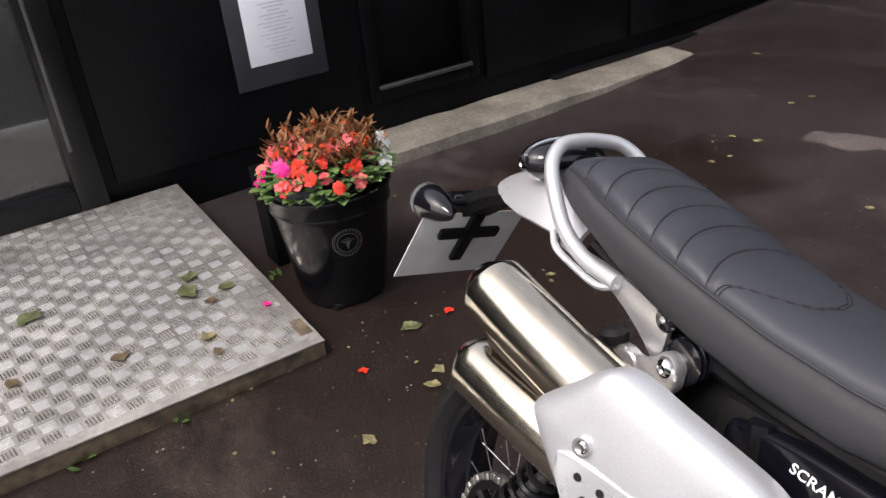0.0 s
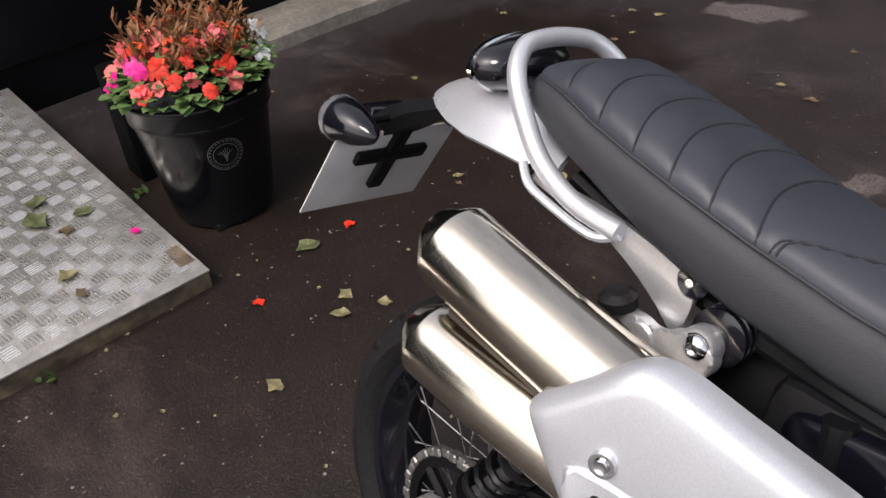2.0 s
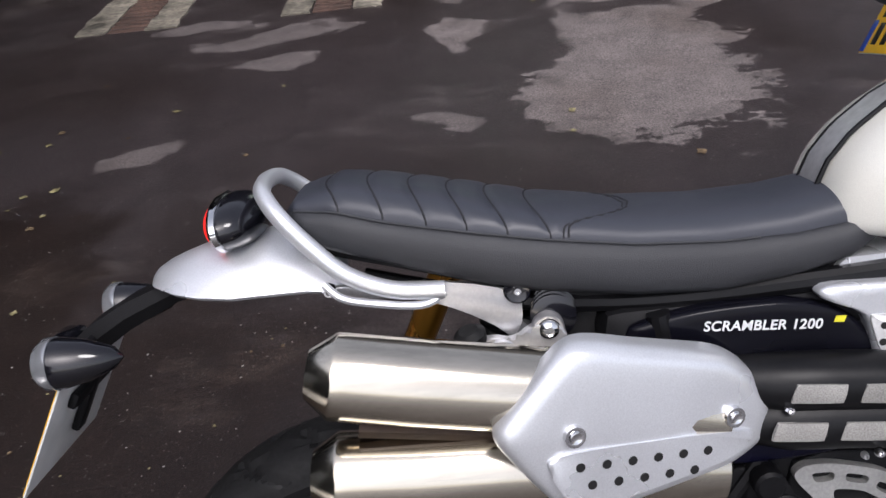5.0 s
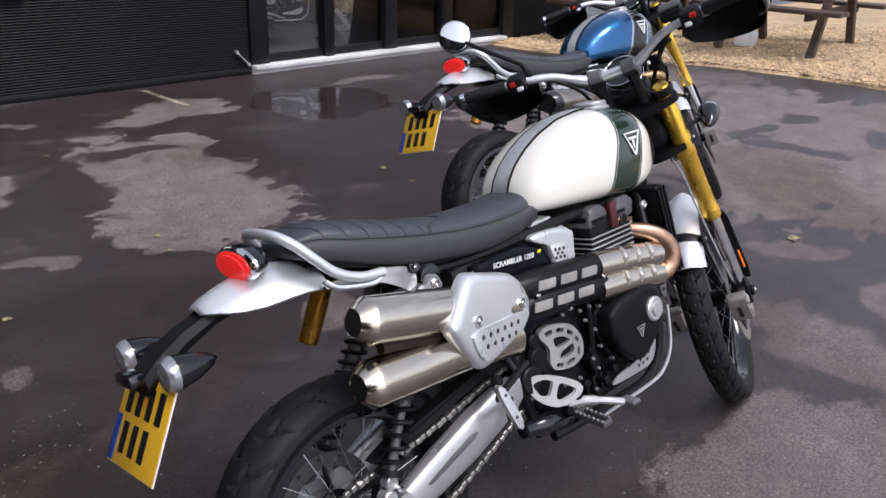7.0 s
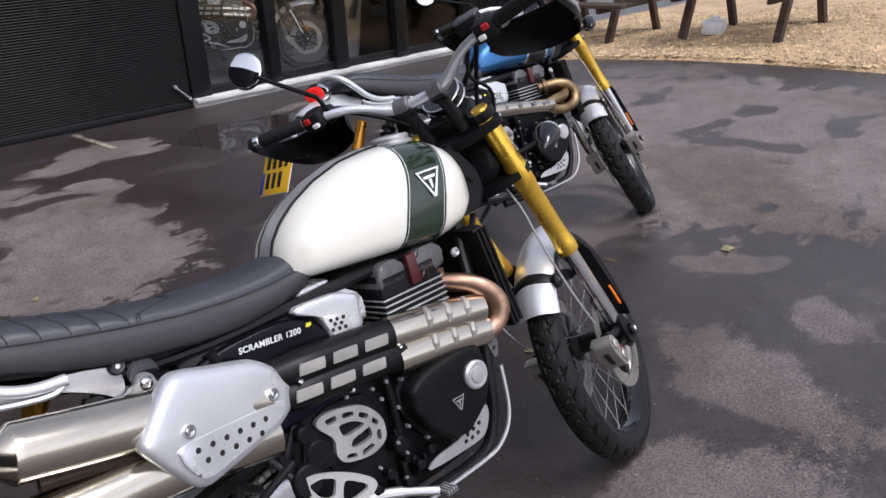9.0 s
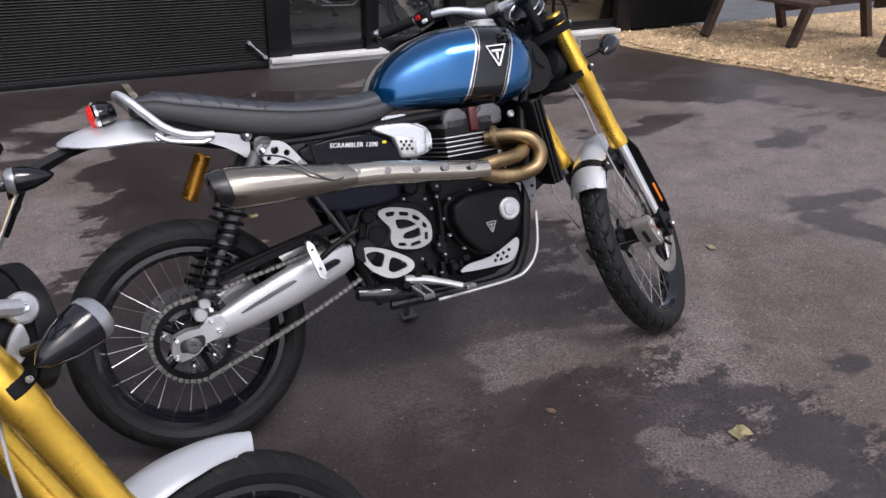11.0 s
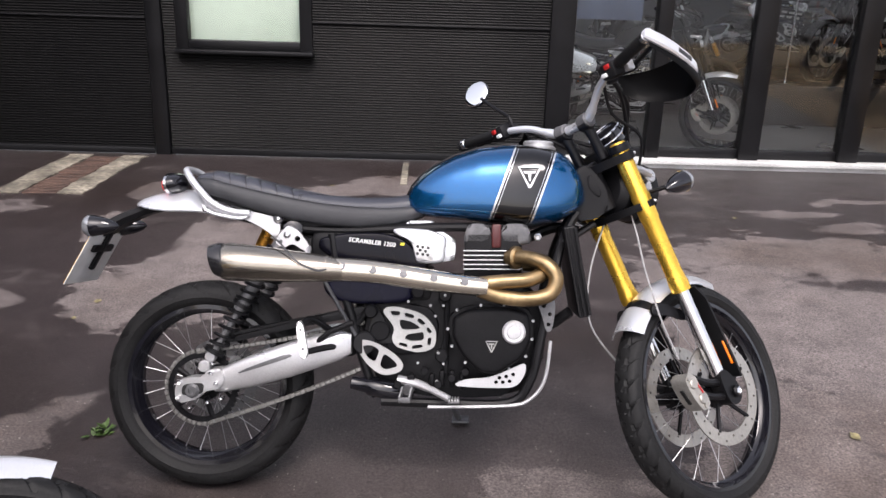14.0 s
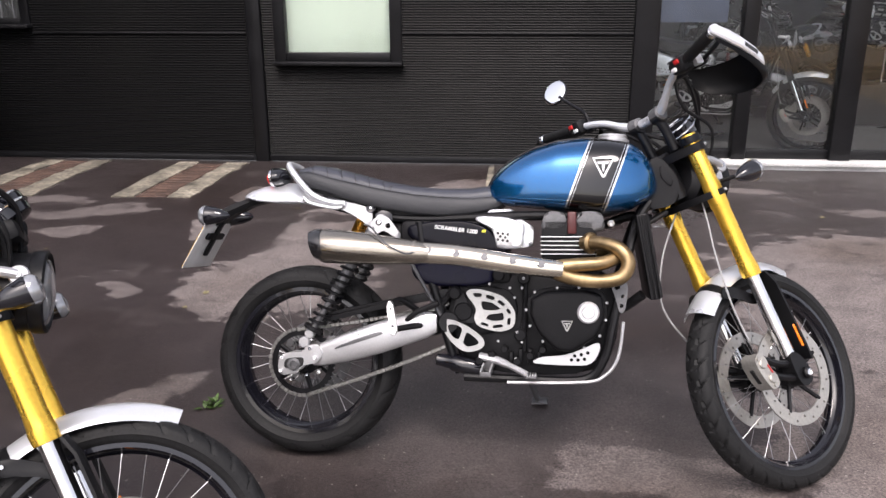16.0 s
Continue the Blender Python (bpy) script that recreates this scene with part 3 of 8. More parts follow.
rib_label = "black horizontally ribbed metal cladding"
ribbed("wall_north", -9.0, -4.42, 0.05, 3.4, rib_label, CLADDIM)
ribbed("wall_north_sill", -4.42, -3.5, 0.05, 1.14, rib_label, CLADDIM)
ribbed("wall_north_2", -3.5, -1.60, 0.05, 3.4, rib_label, CLADDIM)
ribbed("wall_north_3", -1.46, -1.36, 0.05, 3.4, rib_label)
ribbed("wall_north_4", -1.36, -0.27, 0.05, 0.84, rib_label)
ribbed("wall_north_5", -1.36, -0.27, 2.3, 3.4, rib_label)
ribbed("wall_north_6", -0.27, 1.64, 0.05, 3.4, rib_label)
ribbed("wall_north_7", -4.42, -3.5, 2.3, 3.4, rib_label, CLADDIM)
ribbed("wall_north_8", 5.4, 6.6, 0.05, 3.4, rib_label)
bm = bmesh.new()
box(bm, (0.13, 0.13, 3.5), (-1.53, WALL_Y + 0.04, 1.65), 0.02)
structure("wall_post", bm, FRAMEBLACK, "black vertical cladding post", "post")
for x0, x1 in ((-9.0, -1.60), (-1.46, 1.64)):
    bm = bmesh.new()
    box(bm, (x1 - x0, 0.03, 0.05), ((x0 + x1) / 2, WALL_Y - 0.004, 0.03), 0.006)
    structure("baseboard", bm, FRAMEBLACK, "black base flashing of the cladding", "trim")
for x0, x1 in ((-3.5, -1.60), (-0.27, 1.64)):
    bm = bmesh.new()
    box(bm, (x1 - x0, 0.016, 0.012), ((x0 + x1) / 2, WALL_Y - 0.004, 1.1), 0.003)
    structure("trim", bm, FRAMEBLACK, "thin joint flashing of the cladding", "trim")


def framed_window(name, x0, x1, z0, z1, bar, label):
    bm = bmesh.new()
    for a, b, c, d in ((x0, x0 + bar, z0, z1), (x1 - bar, x1, z0, z1), (x0 + bar, x1 - bar, z1 - bar, z1), (x0 + bar, x1 - bar, z0 + 0.03, z0 + bar)):
        box(bm, (b - a, 0.1, d - c), ((a + b) / 2, WALL_Y + 0.03, (c + d) / 2), 0.008)
    win = structure(name, bm, FRAMEBLACK, label, "window")
    bm = bmesh.new()
    box(bm, (x1 - x0 + 0.02, 0.14, 0.03), ((x0 + x1) / 2, WALL_Y - 0.02, z0 + 0.015), 0.006)
    part("window_sill", bm, FRAMEBLACK, win, "black sill")
    bm = bmesh.new()
    box(bm, (x1 - x0 - 2 * bar, 0.006, z1 - z0 - 2 * bar), ((x0 + x1) / 2, WALL_Y + 0.05, (z0 + z1) / 2))
    pane = part("pane", bm, GLASS, win, "clear window pane")
    pane.visible_shadow = False
    return win


framed_window("window_1", -1.36, -0.27, 0.84, 2.3, 0.1, "black-framed window with a pale blind drawn down")
bm = bmesh.new()
box(bm, (0.9, 0.01, 1.3), (-0.815, WALL_Y + 0.09, 1.57), 0.002)
tagged(part("window_blind", bm, BLIND), "pale green-white blind drawn behind the pane", "blind")
w2 = framed_window("window_2", -4.42, -3.5, 1.14, 2.3, 0.08, "black-framed window with vertical bars")
for k in range(7):
    bm = bmesh.new()
    cyl(bm, (-4.3 + 0.11 * k, WALL_Y + 0.0, 1.2), (-4.3 + 0.11 * k, WALL_Y + 0.0, 2.24), 0.009, 8)
    part("window_bar", bm, GREYCAST, w2)
bm = bmesh.new()
box(bm, (0.78, 0.01, 1.0), (-3.96, WALL_Y + 0.13, 1.72))
tagged(part("window_blind", bm, SHOPWALL), "dark blind behind the barred window", "blind")

# showroom front: black posts, rails, panes, pale threshold
POSTS = [(1.64, 1.84), (2.5, 2.62), (3.3, 3.47), (4.15, 4.32), (5.22, 5.4)]
for n_, (a, b) in enumerate(POSTS):
    bm = bmesh.new()
    box(bm, (b - a, 0.12, 3.36), ((a + b) / 2, WALL_Y + 0.03, 1.72), 0.01)
    structure("shopfront_post", bm, FRAMEBLACK, "black aluminium shopfront post", "post")
for n_, ((a0, a1), (b0, b1)) in enumerate(zip(POSTS, POSTS[1:])):
    bm = bmesh.new()
    for z0, z1 in ((0.08, 0.16), (2.25, 2.35), (3.3, 3.4)):
        box(bm, (b0 - a1, 0.06, z1 - z0), ((a1 + b0) / 2, WALL_Y + 0.04, (z0 + z1) / 2), 0.006)
    win = structure("window_%d" % (n_ + 3), bm, FRAMEBLACK, "tall black-framed showroom pane", "window")
    for z0, z1 in ((0.16, 2.25), (2.35, 3.3)):
        bm = bmesh.new()
        box(bm, (b0 - a1, 0.008, z1 - z0), ((a1 + b0) / 2, WALL_Y + 0.045, (z0 + z1) / 2))
        pane = part("pane", bm, GLASS, win, "reflective showroom pane")
        pane.visible_shadow = False
bm = bmesh.new()
box(bm, (3.58, 0.16, 0.04), (3.43, WALL_Y - 0.02, 0.06), 0.006)
box(bm, (3.58, 0.12, 0.05), (3.43, WALL_Y, 0.02))
structure("threshold", bm, WHITESILL, "pale metal threshold strip under the showroom glass", "threshold")
bm = bmesh.new()
box(bm, (15.6, 0.2, 0.4), (-1.2, WALL_Y + 0.08, 3.6), 0.02)
structure("fascia", bm, FRAMEBLACK, "black fascia along the roof edge", "fascia")

# showroom inside
bm = bmesh.new()
box(bm, (5.2, 4.6, 0.06), (4.0, WALL_Y + 2.45, 0.06), 0.0)
structure("floor", bm, SHOPFLOOR, "polished grey showroom floor", "floor")
bm = bmesh.new()
box(bm, (5.2, 0.1, 3.3), (4.0, WALL_Y + 4.8, 1.7))
structure("wall_back", bm, SHOPWALL, "dark grey back wall of the showroom", "wall")
for x in (1.45, 6.55):
    bm = bmesh.new()
    box(bm, (0.1, 4.56, 3.3), (x, WALL_Y + 2.46, 1.7))
    structure("wall_side", bm, SHOPWALL, "dark grey side wall of the showroom", "wall")
bm = bmesh.new()
box(bm, (5.3, 4.7, 0.1), (4.0, WALL_Y + 2.5, 3.42))
structure("ceiling", bm, SHOPWALL, "dark showroom ceiling", "ceiling")

# west building: black timber front, glazed door, kerb
WX = -4.45
bm = bmesh.new()
for y0, y1, z0, z1 in ((-1.05, 0.25, -0.25, 3.2), (0.9, 6.5, -0.25, 3.2), (0.25, 0.9, -0.25, 0.03), (0.25, 0.9, 2.2, 3.2), (-2.2, -1.05, 2.1, 3.2), (-7, -2.2, -0.25, 3.2)):
    box(bm, (0.16, y1 - y0, z1 - z0), (WX - 0.08, (y0 + y1) / 2, (z0 + z1) / 2))
structure("wall_west", bm, TIMBER, "black-stained timber front of the west building", "wall")
for y0, y1, z0, z1 in ((-1.0, 0.2, 0.0, 3.1), (0.95, 1.95, 0.0, 3.1), (1.99, 3.2, 0.0, 3.1), (3.24, 4.6, 0.0, 3.1)):
    bm = bmesh.new()
    box(bm, (0.03, y1 - y0, z1 - z0), (WX + 0.012, (y0 + y1) / 2, (z0 + z1) / 2), 0.006)
    part("panel", bm, TIMBER, bpy.data.objects["wall_west"])
# Window opening with an opaque black panel added where glass came out too bright.
for y0, y1, name, lab in ((0.25, 0.9, "blank_opening", "black framed opening closed by an opaque black panel"),):
    bm = bmesh.new()
    for a, b, c, d in ((y0, y0 + 0.06, 0.03, 2.2), (y1 - 0.06, y1, 0.03, 2.2), (y0 + 0.06, y1 - 0.06, 0.03, 0.1), (y0 + 0.06, y1 - 0.06, 2.13, 2.2)):
        box(bm, (0.12, b - a, d - c), (WX - 0.03, (a + b) / 2, (c + d) / 2), 0.006)
    win = structure(name, bm, TIMBER, lab, "door")
    bm = bmesh.new()
    box(bm, (0.03, y1 - y0 - 0.12, 2.03), (WX - 0.05, (y0 + y1) / 2, 1.115), 0.004)
    part("blank_panel", bm, TIMBER, win, "recessed opaque black panel")
    bm = bmesh.new()
    box(bm, (0.02, y1 - y0 - 0.1, 0.02), (WX + 0.035, (y0 + y1) / 2, 0.105), 0.004)
    part("panel_ledge", bm, GREYDARK, win, "worn grey ledge")
bm = bmesh.new()
for a, b, c, d in ((-1.17, -1.05, -0.06, 2.1), (-2.2, -2.08, -0.06, 2.1), (-2.08, -1.17, -0.06, 0.04), (-2.08, -1.17, 2.0, 2.1)):
    box(bm, (0.14, b - a, d - c), (WX - 0.02, (a + b) / 2, (c + d) / 2), 0.008)
door = structure("door_1", bm, FRAMEBLACK, "black-framed glazed door above the tread plate", "door")
bm = bmesh.new()
box(bm, (0.01, 0.91, 1.96), (WX - 0.03, -1.625, 1.02))
part("pane", bm, GLASS, door, "dark door glass")
bm = bmesh.new()
box(bm, (0.012, 0.018, 1.7), (WX + 0.045, -1.14, 1.05), 0.004)
part("edge_strip", bm, GREYCAST, door, "grey edge strip")
bm = bmesh.new()
box(bm, (0.1, 8.0, 3.3), (WX - 2.2, -0.5, 1.4))
structure("wall_inside", bm, SHOPWALL, "dark inner wall behind the door glass", "wall")
bm = bmesh.new()
outline = [(0.0, -0.3), (0.0, -0.13), (0.015, -0.115), (0.29, -0.115), (0.31, -0.13), (0.32, -0.3)]
rings = []
for k in range(41):
    y = 0.12 + 2.95 * k / 40
    rings.append([Vector((WX + x + 0.012 * noise.noise((x * 9, y * 5, z * 9)), y, z + 0.007 * noise.noise((x * 12 + 5, y * 6, 1)))) for x, z in outline])
loft(bm, rings)
structure("kerb", bm, STONE, "worn concrete kerb along the black wall", "kerb")
bm = bmesh.new()
box(bm, (0.06, 1.15, 0.02), (WX + 0.03, 1.95, -0.1), 0.004)
structure("kerb_trim", bm, FRAMEBLACK, "dark trim board over the kerb", "trim")

# gravel garden beyond the asphalt
bm = bmesh.new()
edge = [(4.95 + 0.06 * noise.noise((y * 1.3, 3, 0)) + (0.0 if y < 3 else -0.0), y) for y in [-6 + 0.2 * k for k in range(54)]]
gv = [[bm.verts.new((x + dx, y, ground_z(x + dx, y) + dz)) for dx, dz in ((0, -0.01), (0.06, 0.022), (0.4, 0.03), (2, 0.03), (14, 0.03))] for x, y in edge]
for a, b in zip(gv, gv[1:]):
    for i in range(4):
        bm.faces.new((a[i], a[i + 1], b[i + 1], b[i]))
structure("gravel", bm, GRAVEL, "golden pea gravel beside the asphalt yard", "gravel", sharp=80)



# ---------------------------------------------------------------- motorcycles
# Local axes of a machine: x forward, y left, z up, the rear axle over the origin.
RAKE = radians(24.0)
NARROW = Matrix.Diagonal((1, 0.78, 1, 1))


def steering(turn, dx=0.0, dz=0.0):
    """The pose of the front end, with x ahead of the steering axis, y left, z up along it; the axle is near its origin."""
    up = Vector((-math.sin(RAKE), 0, math.cos(RAKE)))
    ahead = Vector((math.cos(RAKE), 0, math.sin(RAKE)))
    left = Vector((0, 1, 0))
    at = Vector((1.57 + dx, 0, 0.348 + dz)) - 0.043 * ahead
    f = math.cos(turn) * ahead + math.sin(turn) * left
    s = math.cos(turn) * left - math.sin(turn) * ahead
    return Matrix(((f.x, s.x, up.x, at.x), (f.y, s.y, up.y, at.y), (f.z, s.z, up.z, at.z), (0, 0, 0, 1)))


def tyre_mesh(R, w, rim, blocks, depth):
    """A tyre with chevron lugs: soft-edged slanting grooves, a wavy centre rib and shoulder cuts."""
    bm, rings = bmesh.new(), []
    na, nt = blocks * 12, 41
    rc, hh = (R + rim) / 2, (R - rim) / 2

    def soft(d, half):
        return max(0.0, min(1.0, (half - abs(d)) / (half * 0.45)))

    for i in range(na):
        a = 2 * math.pi * i / na
        ring = []
        for j in range(nt):
            t = radians(-150 + 300 * j / (nt - 1))
            r, y = rc + hh * math.cos(t), w / 2 * math.sin(t) * (1 + 0.06 * math.cos(2 * t))
            at = abs(t)
            if at < radians(80):
                ph = (i / 12 + at * 0.55 + (0.5 if t > 0 else 0.0)) % 1 - 0.5
                cut = soft(ph, 0.08) if at > 0.06 else 0.0
                mid = soft(at - 0.42 - 0.1 * ph, 0.07) if abs(ph) < 0.36 else 0.0
                r -= depth * max(cut, 0.8 * mid)
            elif abs(at - radians(98)) < 0.06:
                y += 0.0018 * (1 if t > 0 else -1)
            ring.append(Vector((r * math.cos(a), y, r * math.sin(a))))
        rings.append(ring)
    return loft(bm, rings, False, True)


def rim_mesh(rim, w):
    prof = [(rim + 0.012, w / 2), (rim + 0.012, w / 2 - 0.004), (rim, w / 2 - 0.008), (rim - 0.006, w * 0.2), (rim - 0.01, w * 0.12), (rim - 0.01, -w * 0.12), (rim - 0.006, -w * 0.2), (rim, -w / 2 + 0.008), (rim + 0.012, -w / 2 + 0.004),
            (rim + 0.012, -w / 2), (rim - 0.003, -w / 2), (rim - 0.008, -w / 2 + 0.012), (rim - 0.014, -w * 0.17), (rim - 0.02, -w * 0.1), (rim - 0.02, w * 0.1), (rim - 0.014, w * 0.17), (rim - 0.008, w / 2 - 0.012), (rim - 0.003, w / 2)]
    return lathe(bmesh.new(), prof, 72, SIDE, True)


def disc_mesh(ro, ri, y, th=0.005, holes=24):
    bm = bmesh.new()
    out = [hole(0, 0, ro, 72), hole(0, 0, ri, 48)[::1]]
    hs = [out[1]]
    for k in range(holes):
        a = 2 * math.pi * k / holes
        r = ri + (ro - ri) * (0.3 if k % 2 else 0.68)
        hs.append(hole(r * math.cos(a), r * math.sin(a), (ro - ri) * 0.11, 6))
    return pierced(bm, out[0], hs, y - th / 2, y + th / 2)


def make_wheel(bike, name, R, w, rim, blocks, m, discs, hub_w, sprocket=False):
    wheel = part(name, rim_mesh(rim, w * 0.74), GLOSS, bike, "spoked wheel with a gloss black rim", m)
    part("tyre", tyre_mesh(R, w, rim - 0.004, blocks, 0.008 if sprocket else 0.0065), RUBBER, wheel, "dark rubber tyre with chunky dual-sport tread", m, 22)
    hub = bmesh.new()
    lathe(hub, [(0.012, -hub_w / 2 - 0.03), (0.02, -hub_w / 2 - 0.028), (0.022, -hub_w / 2), (0.045, -hub_w / 2 + 0.004), (0.047, -hub_w / 2 + 0.014), (0.03, -hub_w / 2 + 0.03), (0.028, 0), (0.03, hub_w / 2 - 0.03), (0.047, hub_w / 2 - 0.014), (0.045, hub_w / 2 - 0.004), (0.022, hub_w / 2), (0.02, hub_w / 2 + 0.028), (0.012, hub_w / 2 + 0.03)], 24, SIDE)
    part("hub", hub, BLACK, wheel, "black wheel hub", m)
    sp = bmesh.new()
    length = (Vector((0.042, hub_w * 0.42, 0)) - Vector((rim - 0.014, 0, 0))).length
    cyl(sp, (0, 0, 0), (0, 0, length), 0.0011, 6)
    cyl(sp, (0, 0, length - 0.012), (0, 0, length), 0.0019, 6)
    bmesh.ops.recalc_face_normals(sp, faces=sp.faces)
    sm = bpy.data.meshes.new("spoke")
    sp.to_mesh(sm)
    sp.free()
    sm.materials.append(SPOKE)
    for k in range(32):
        a0 = 2 * math.pi * k / 32
        a1 = a0 + radians(24) * (1 if (k // 2) % 2 else -1)
        y = hub_w * 0.42 * (1 if k % 2 else -1)
        p0 = Vector((0.042 * math.cos(a1), y, 0.042 * math.sin(a1)))
        p1 = Vector(((rim - 0.014) * math.cos(a0), y * 0.12, (rim - 0.014) * math.sin(a0)))
        shared("spoke", sm, wheel, m @ along(p0, p1) @ Matrix.Diagonal((1, 1, (p1 - p0).length / length, 1)))
    for y, ro, ri in discs:
        part("brake_disc", disc_mesh(ro, ri, y), GREYCAST if sprocket else DISC, wheel, "drilled steel brake disc", m)
        car = bmesh.new()
        for k in range(5):
            a = 2 * math.pi * k / 5
            tube(car, [(0.04 * math.cos(a), y * 0.9, 0.04 * math.sin(a)), ((ri + 0.006) * math.cos(a + 0.2), y, (ri + 0.006) * math.sin(a + 0.2))], 0.007, 6)
        part_each("disc_carrier", car, BLACK, wheel, "black disc carrier arm", m)
    if sprocket:
        teeth = [(rr * math.cos(a), rr * math.sin(a)) for k in range(42) for rr, a in ((0.106, 2 * math.pi * k / 42), (0.112, 2 * math.pi * (k + 0.3) / 42), (0.112, 2 * math.pi * (k + 0.5) / 42), (0.106, 2 * math.pi * (k + 0.8) / 42))]
        bm = pierced(bmesh.new(), teeth, [hole(0, 0, 0.09, 40)], -0.092, -0.085)
        for k in range(5):
            a = 2 * math.pi * k / 5
            tube(bm, [(0.03 * math.cos(a), -0.088, 0.03 * math.sin(a)), (0.093 * math.cos(a), -0.088, 0.093 * math.sin(a))], 0.009, 6)
        part("sprocket", bm, ENGINE, wheel, "toothed rear sprocket", m)
    return wheel


def spring(bm, a, b, r, turns, wire):
    m = along(a, b)
    n = (Vector(b) - Vector(a)).length
    pts = [m @ Vector((r * math.cos(2 * math.pi * turns * i / (turns * 12)), r * math.sin(2 * math.pi * turns * i / (turns * 12)), n * i / (turns * 12))) for i in range(turns * 12 + 1)]
    return tube(bm, pts, wire, 6)


TANK_TOP = [(0.618, 0.872), (0.622, 0.905), (0.636, 0.935), (0.664, 0.968), (0.708, 1.0), (0.766, 1.029), (0.845, 1.053), (0.925, 1.061), (1.0, 1.061), (1.06, 1.051), (1.105, 1.026), (1.14, 0.98), (1.158, 0.925), (1.162, 0.90)]


def lerp_table(rows, x):
    for (a, p), (b, q) in zip(rows, rows[1:]):
        if x <= b:
            t = (x - a) / (b - a)
            return p + (q - p) * max(0, min(1, t))
    return rows[-1][1]


TANK_BOTTOM = [(0.618, 0.86), (0.64, 0.848), (0.71, 0.838), (0.88, 0.824), (0.98, 0.812), (1.07, 0.824), (1.13, 0.856), (1.162, 0.888)]
TANK_WIDTH = [(0.618, 0.05), (0.63, 0.08), (0.665, 0.108), (0.74, 0.131), (0.84, 0.15), (0.95, 0.158), (1.03, 0.154), (1.09, 0.135), (1.13, 0.108), (1.152, 0.07), (1.162, 0.03)]



def tank_section(x, n=36):
    zt, zb, w = lerp_table(TANK_TOP, x), lerp_table(TANK_BOTTOM, x), lerp_table(TANK_WIDTH, x)
    zc, out = zb + (zt - zb) * 0.42, []
    for k in range(n):
        a = 2 * math.pi * k / n
        c, s = math.cos(a), math.sin(a)
        ex = 0.72 if s > 0 else 0.45
        y = w * math.copysign(abs(c) ** (0.8 if s > 0 else 0.55), c)
        z = zc + ((zt - zc) if s > 0 else (zc - zb)) * math.copysign(abs(s) ** ex, s)
        out.append(Vector((x, y, z)))
    return out


def emblem(bm, size, m):
    """A downward triangle outline with a plain bar and wedge in it."""
    s = size
    pierced(bm, [(-0.5 * s, 0.42 * s), (0.5 * s, 0.42 * s), (0.06 * s, -0.5 * s), (-0.06 * s, -0.5 * s)], [[(-0.41 * s, 0.36 * s), (0, -0.40 * s), (0.41 * s, 0.36 * s)]], -0.002, 0, m)
    prism(bm, [(-0.27 * s, 0.22 * s), (0.27 * s, 0.22 * s), (0.22 * s, 0.12 * s), (-0.22 * s, 0.12 * s)], -0.002, 0, m=m)
    prism(bm, [(-0.07 * s, 0.1 * s), (0.07 * s, 0.1 * s), (0.03 * s, -0.22 * s), (-0.03 * s, -0.22 * s)], -0.002, 0, m=m)


def indicator(bike, at, stalk_from, m=None, flip=1):
    """A bullet turn signal with a dark shell and a clear lens facing backwards or forwards."""
    x, y, z = at
    sh = bmesh.new()
    lathe(sh, [(0.002, 0.086), (0.014, 0.074), (0.026, 0.043), (0.032, 0.012), (0.032, 0)], 18, Matrix.Translation(at) @ Matrix.Rotation(radians(90 * flip), 4, "Y"))
    ob = part("indicator", sh, GLOSS, bike, "gloss black bullet turn signal", m)
    le = bmesh.new()
    lathe(le, [(0.0335, 0.004), (0.0335, -0.006), (0.027, -0.016), (0.009, -0.021)], 18, Matrix.Translation(at) @ Matrix.Rotation(radians(90 * flip), 4, "Y"))
    part("lens", le, CLEAR, ob, "clear ribbed signal lens", m)
    st = bmesh.new()
    tube(st, [(x + 0.018 * flip, y, z), stalk_from], 0.007, 8)
    part("stalk", st, BLACK, ob, "", m)
    return ob


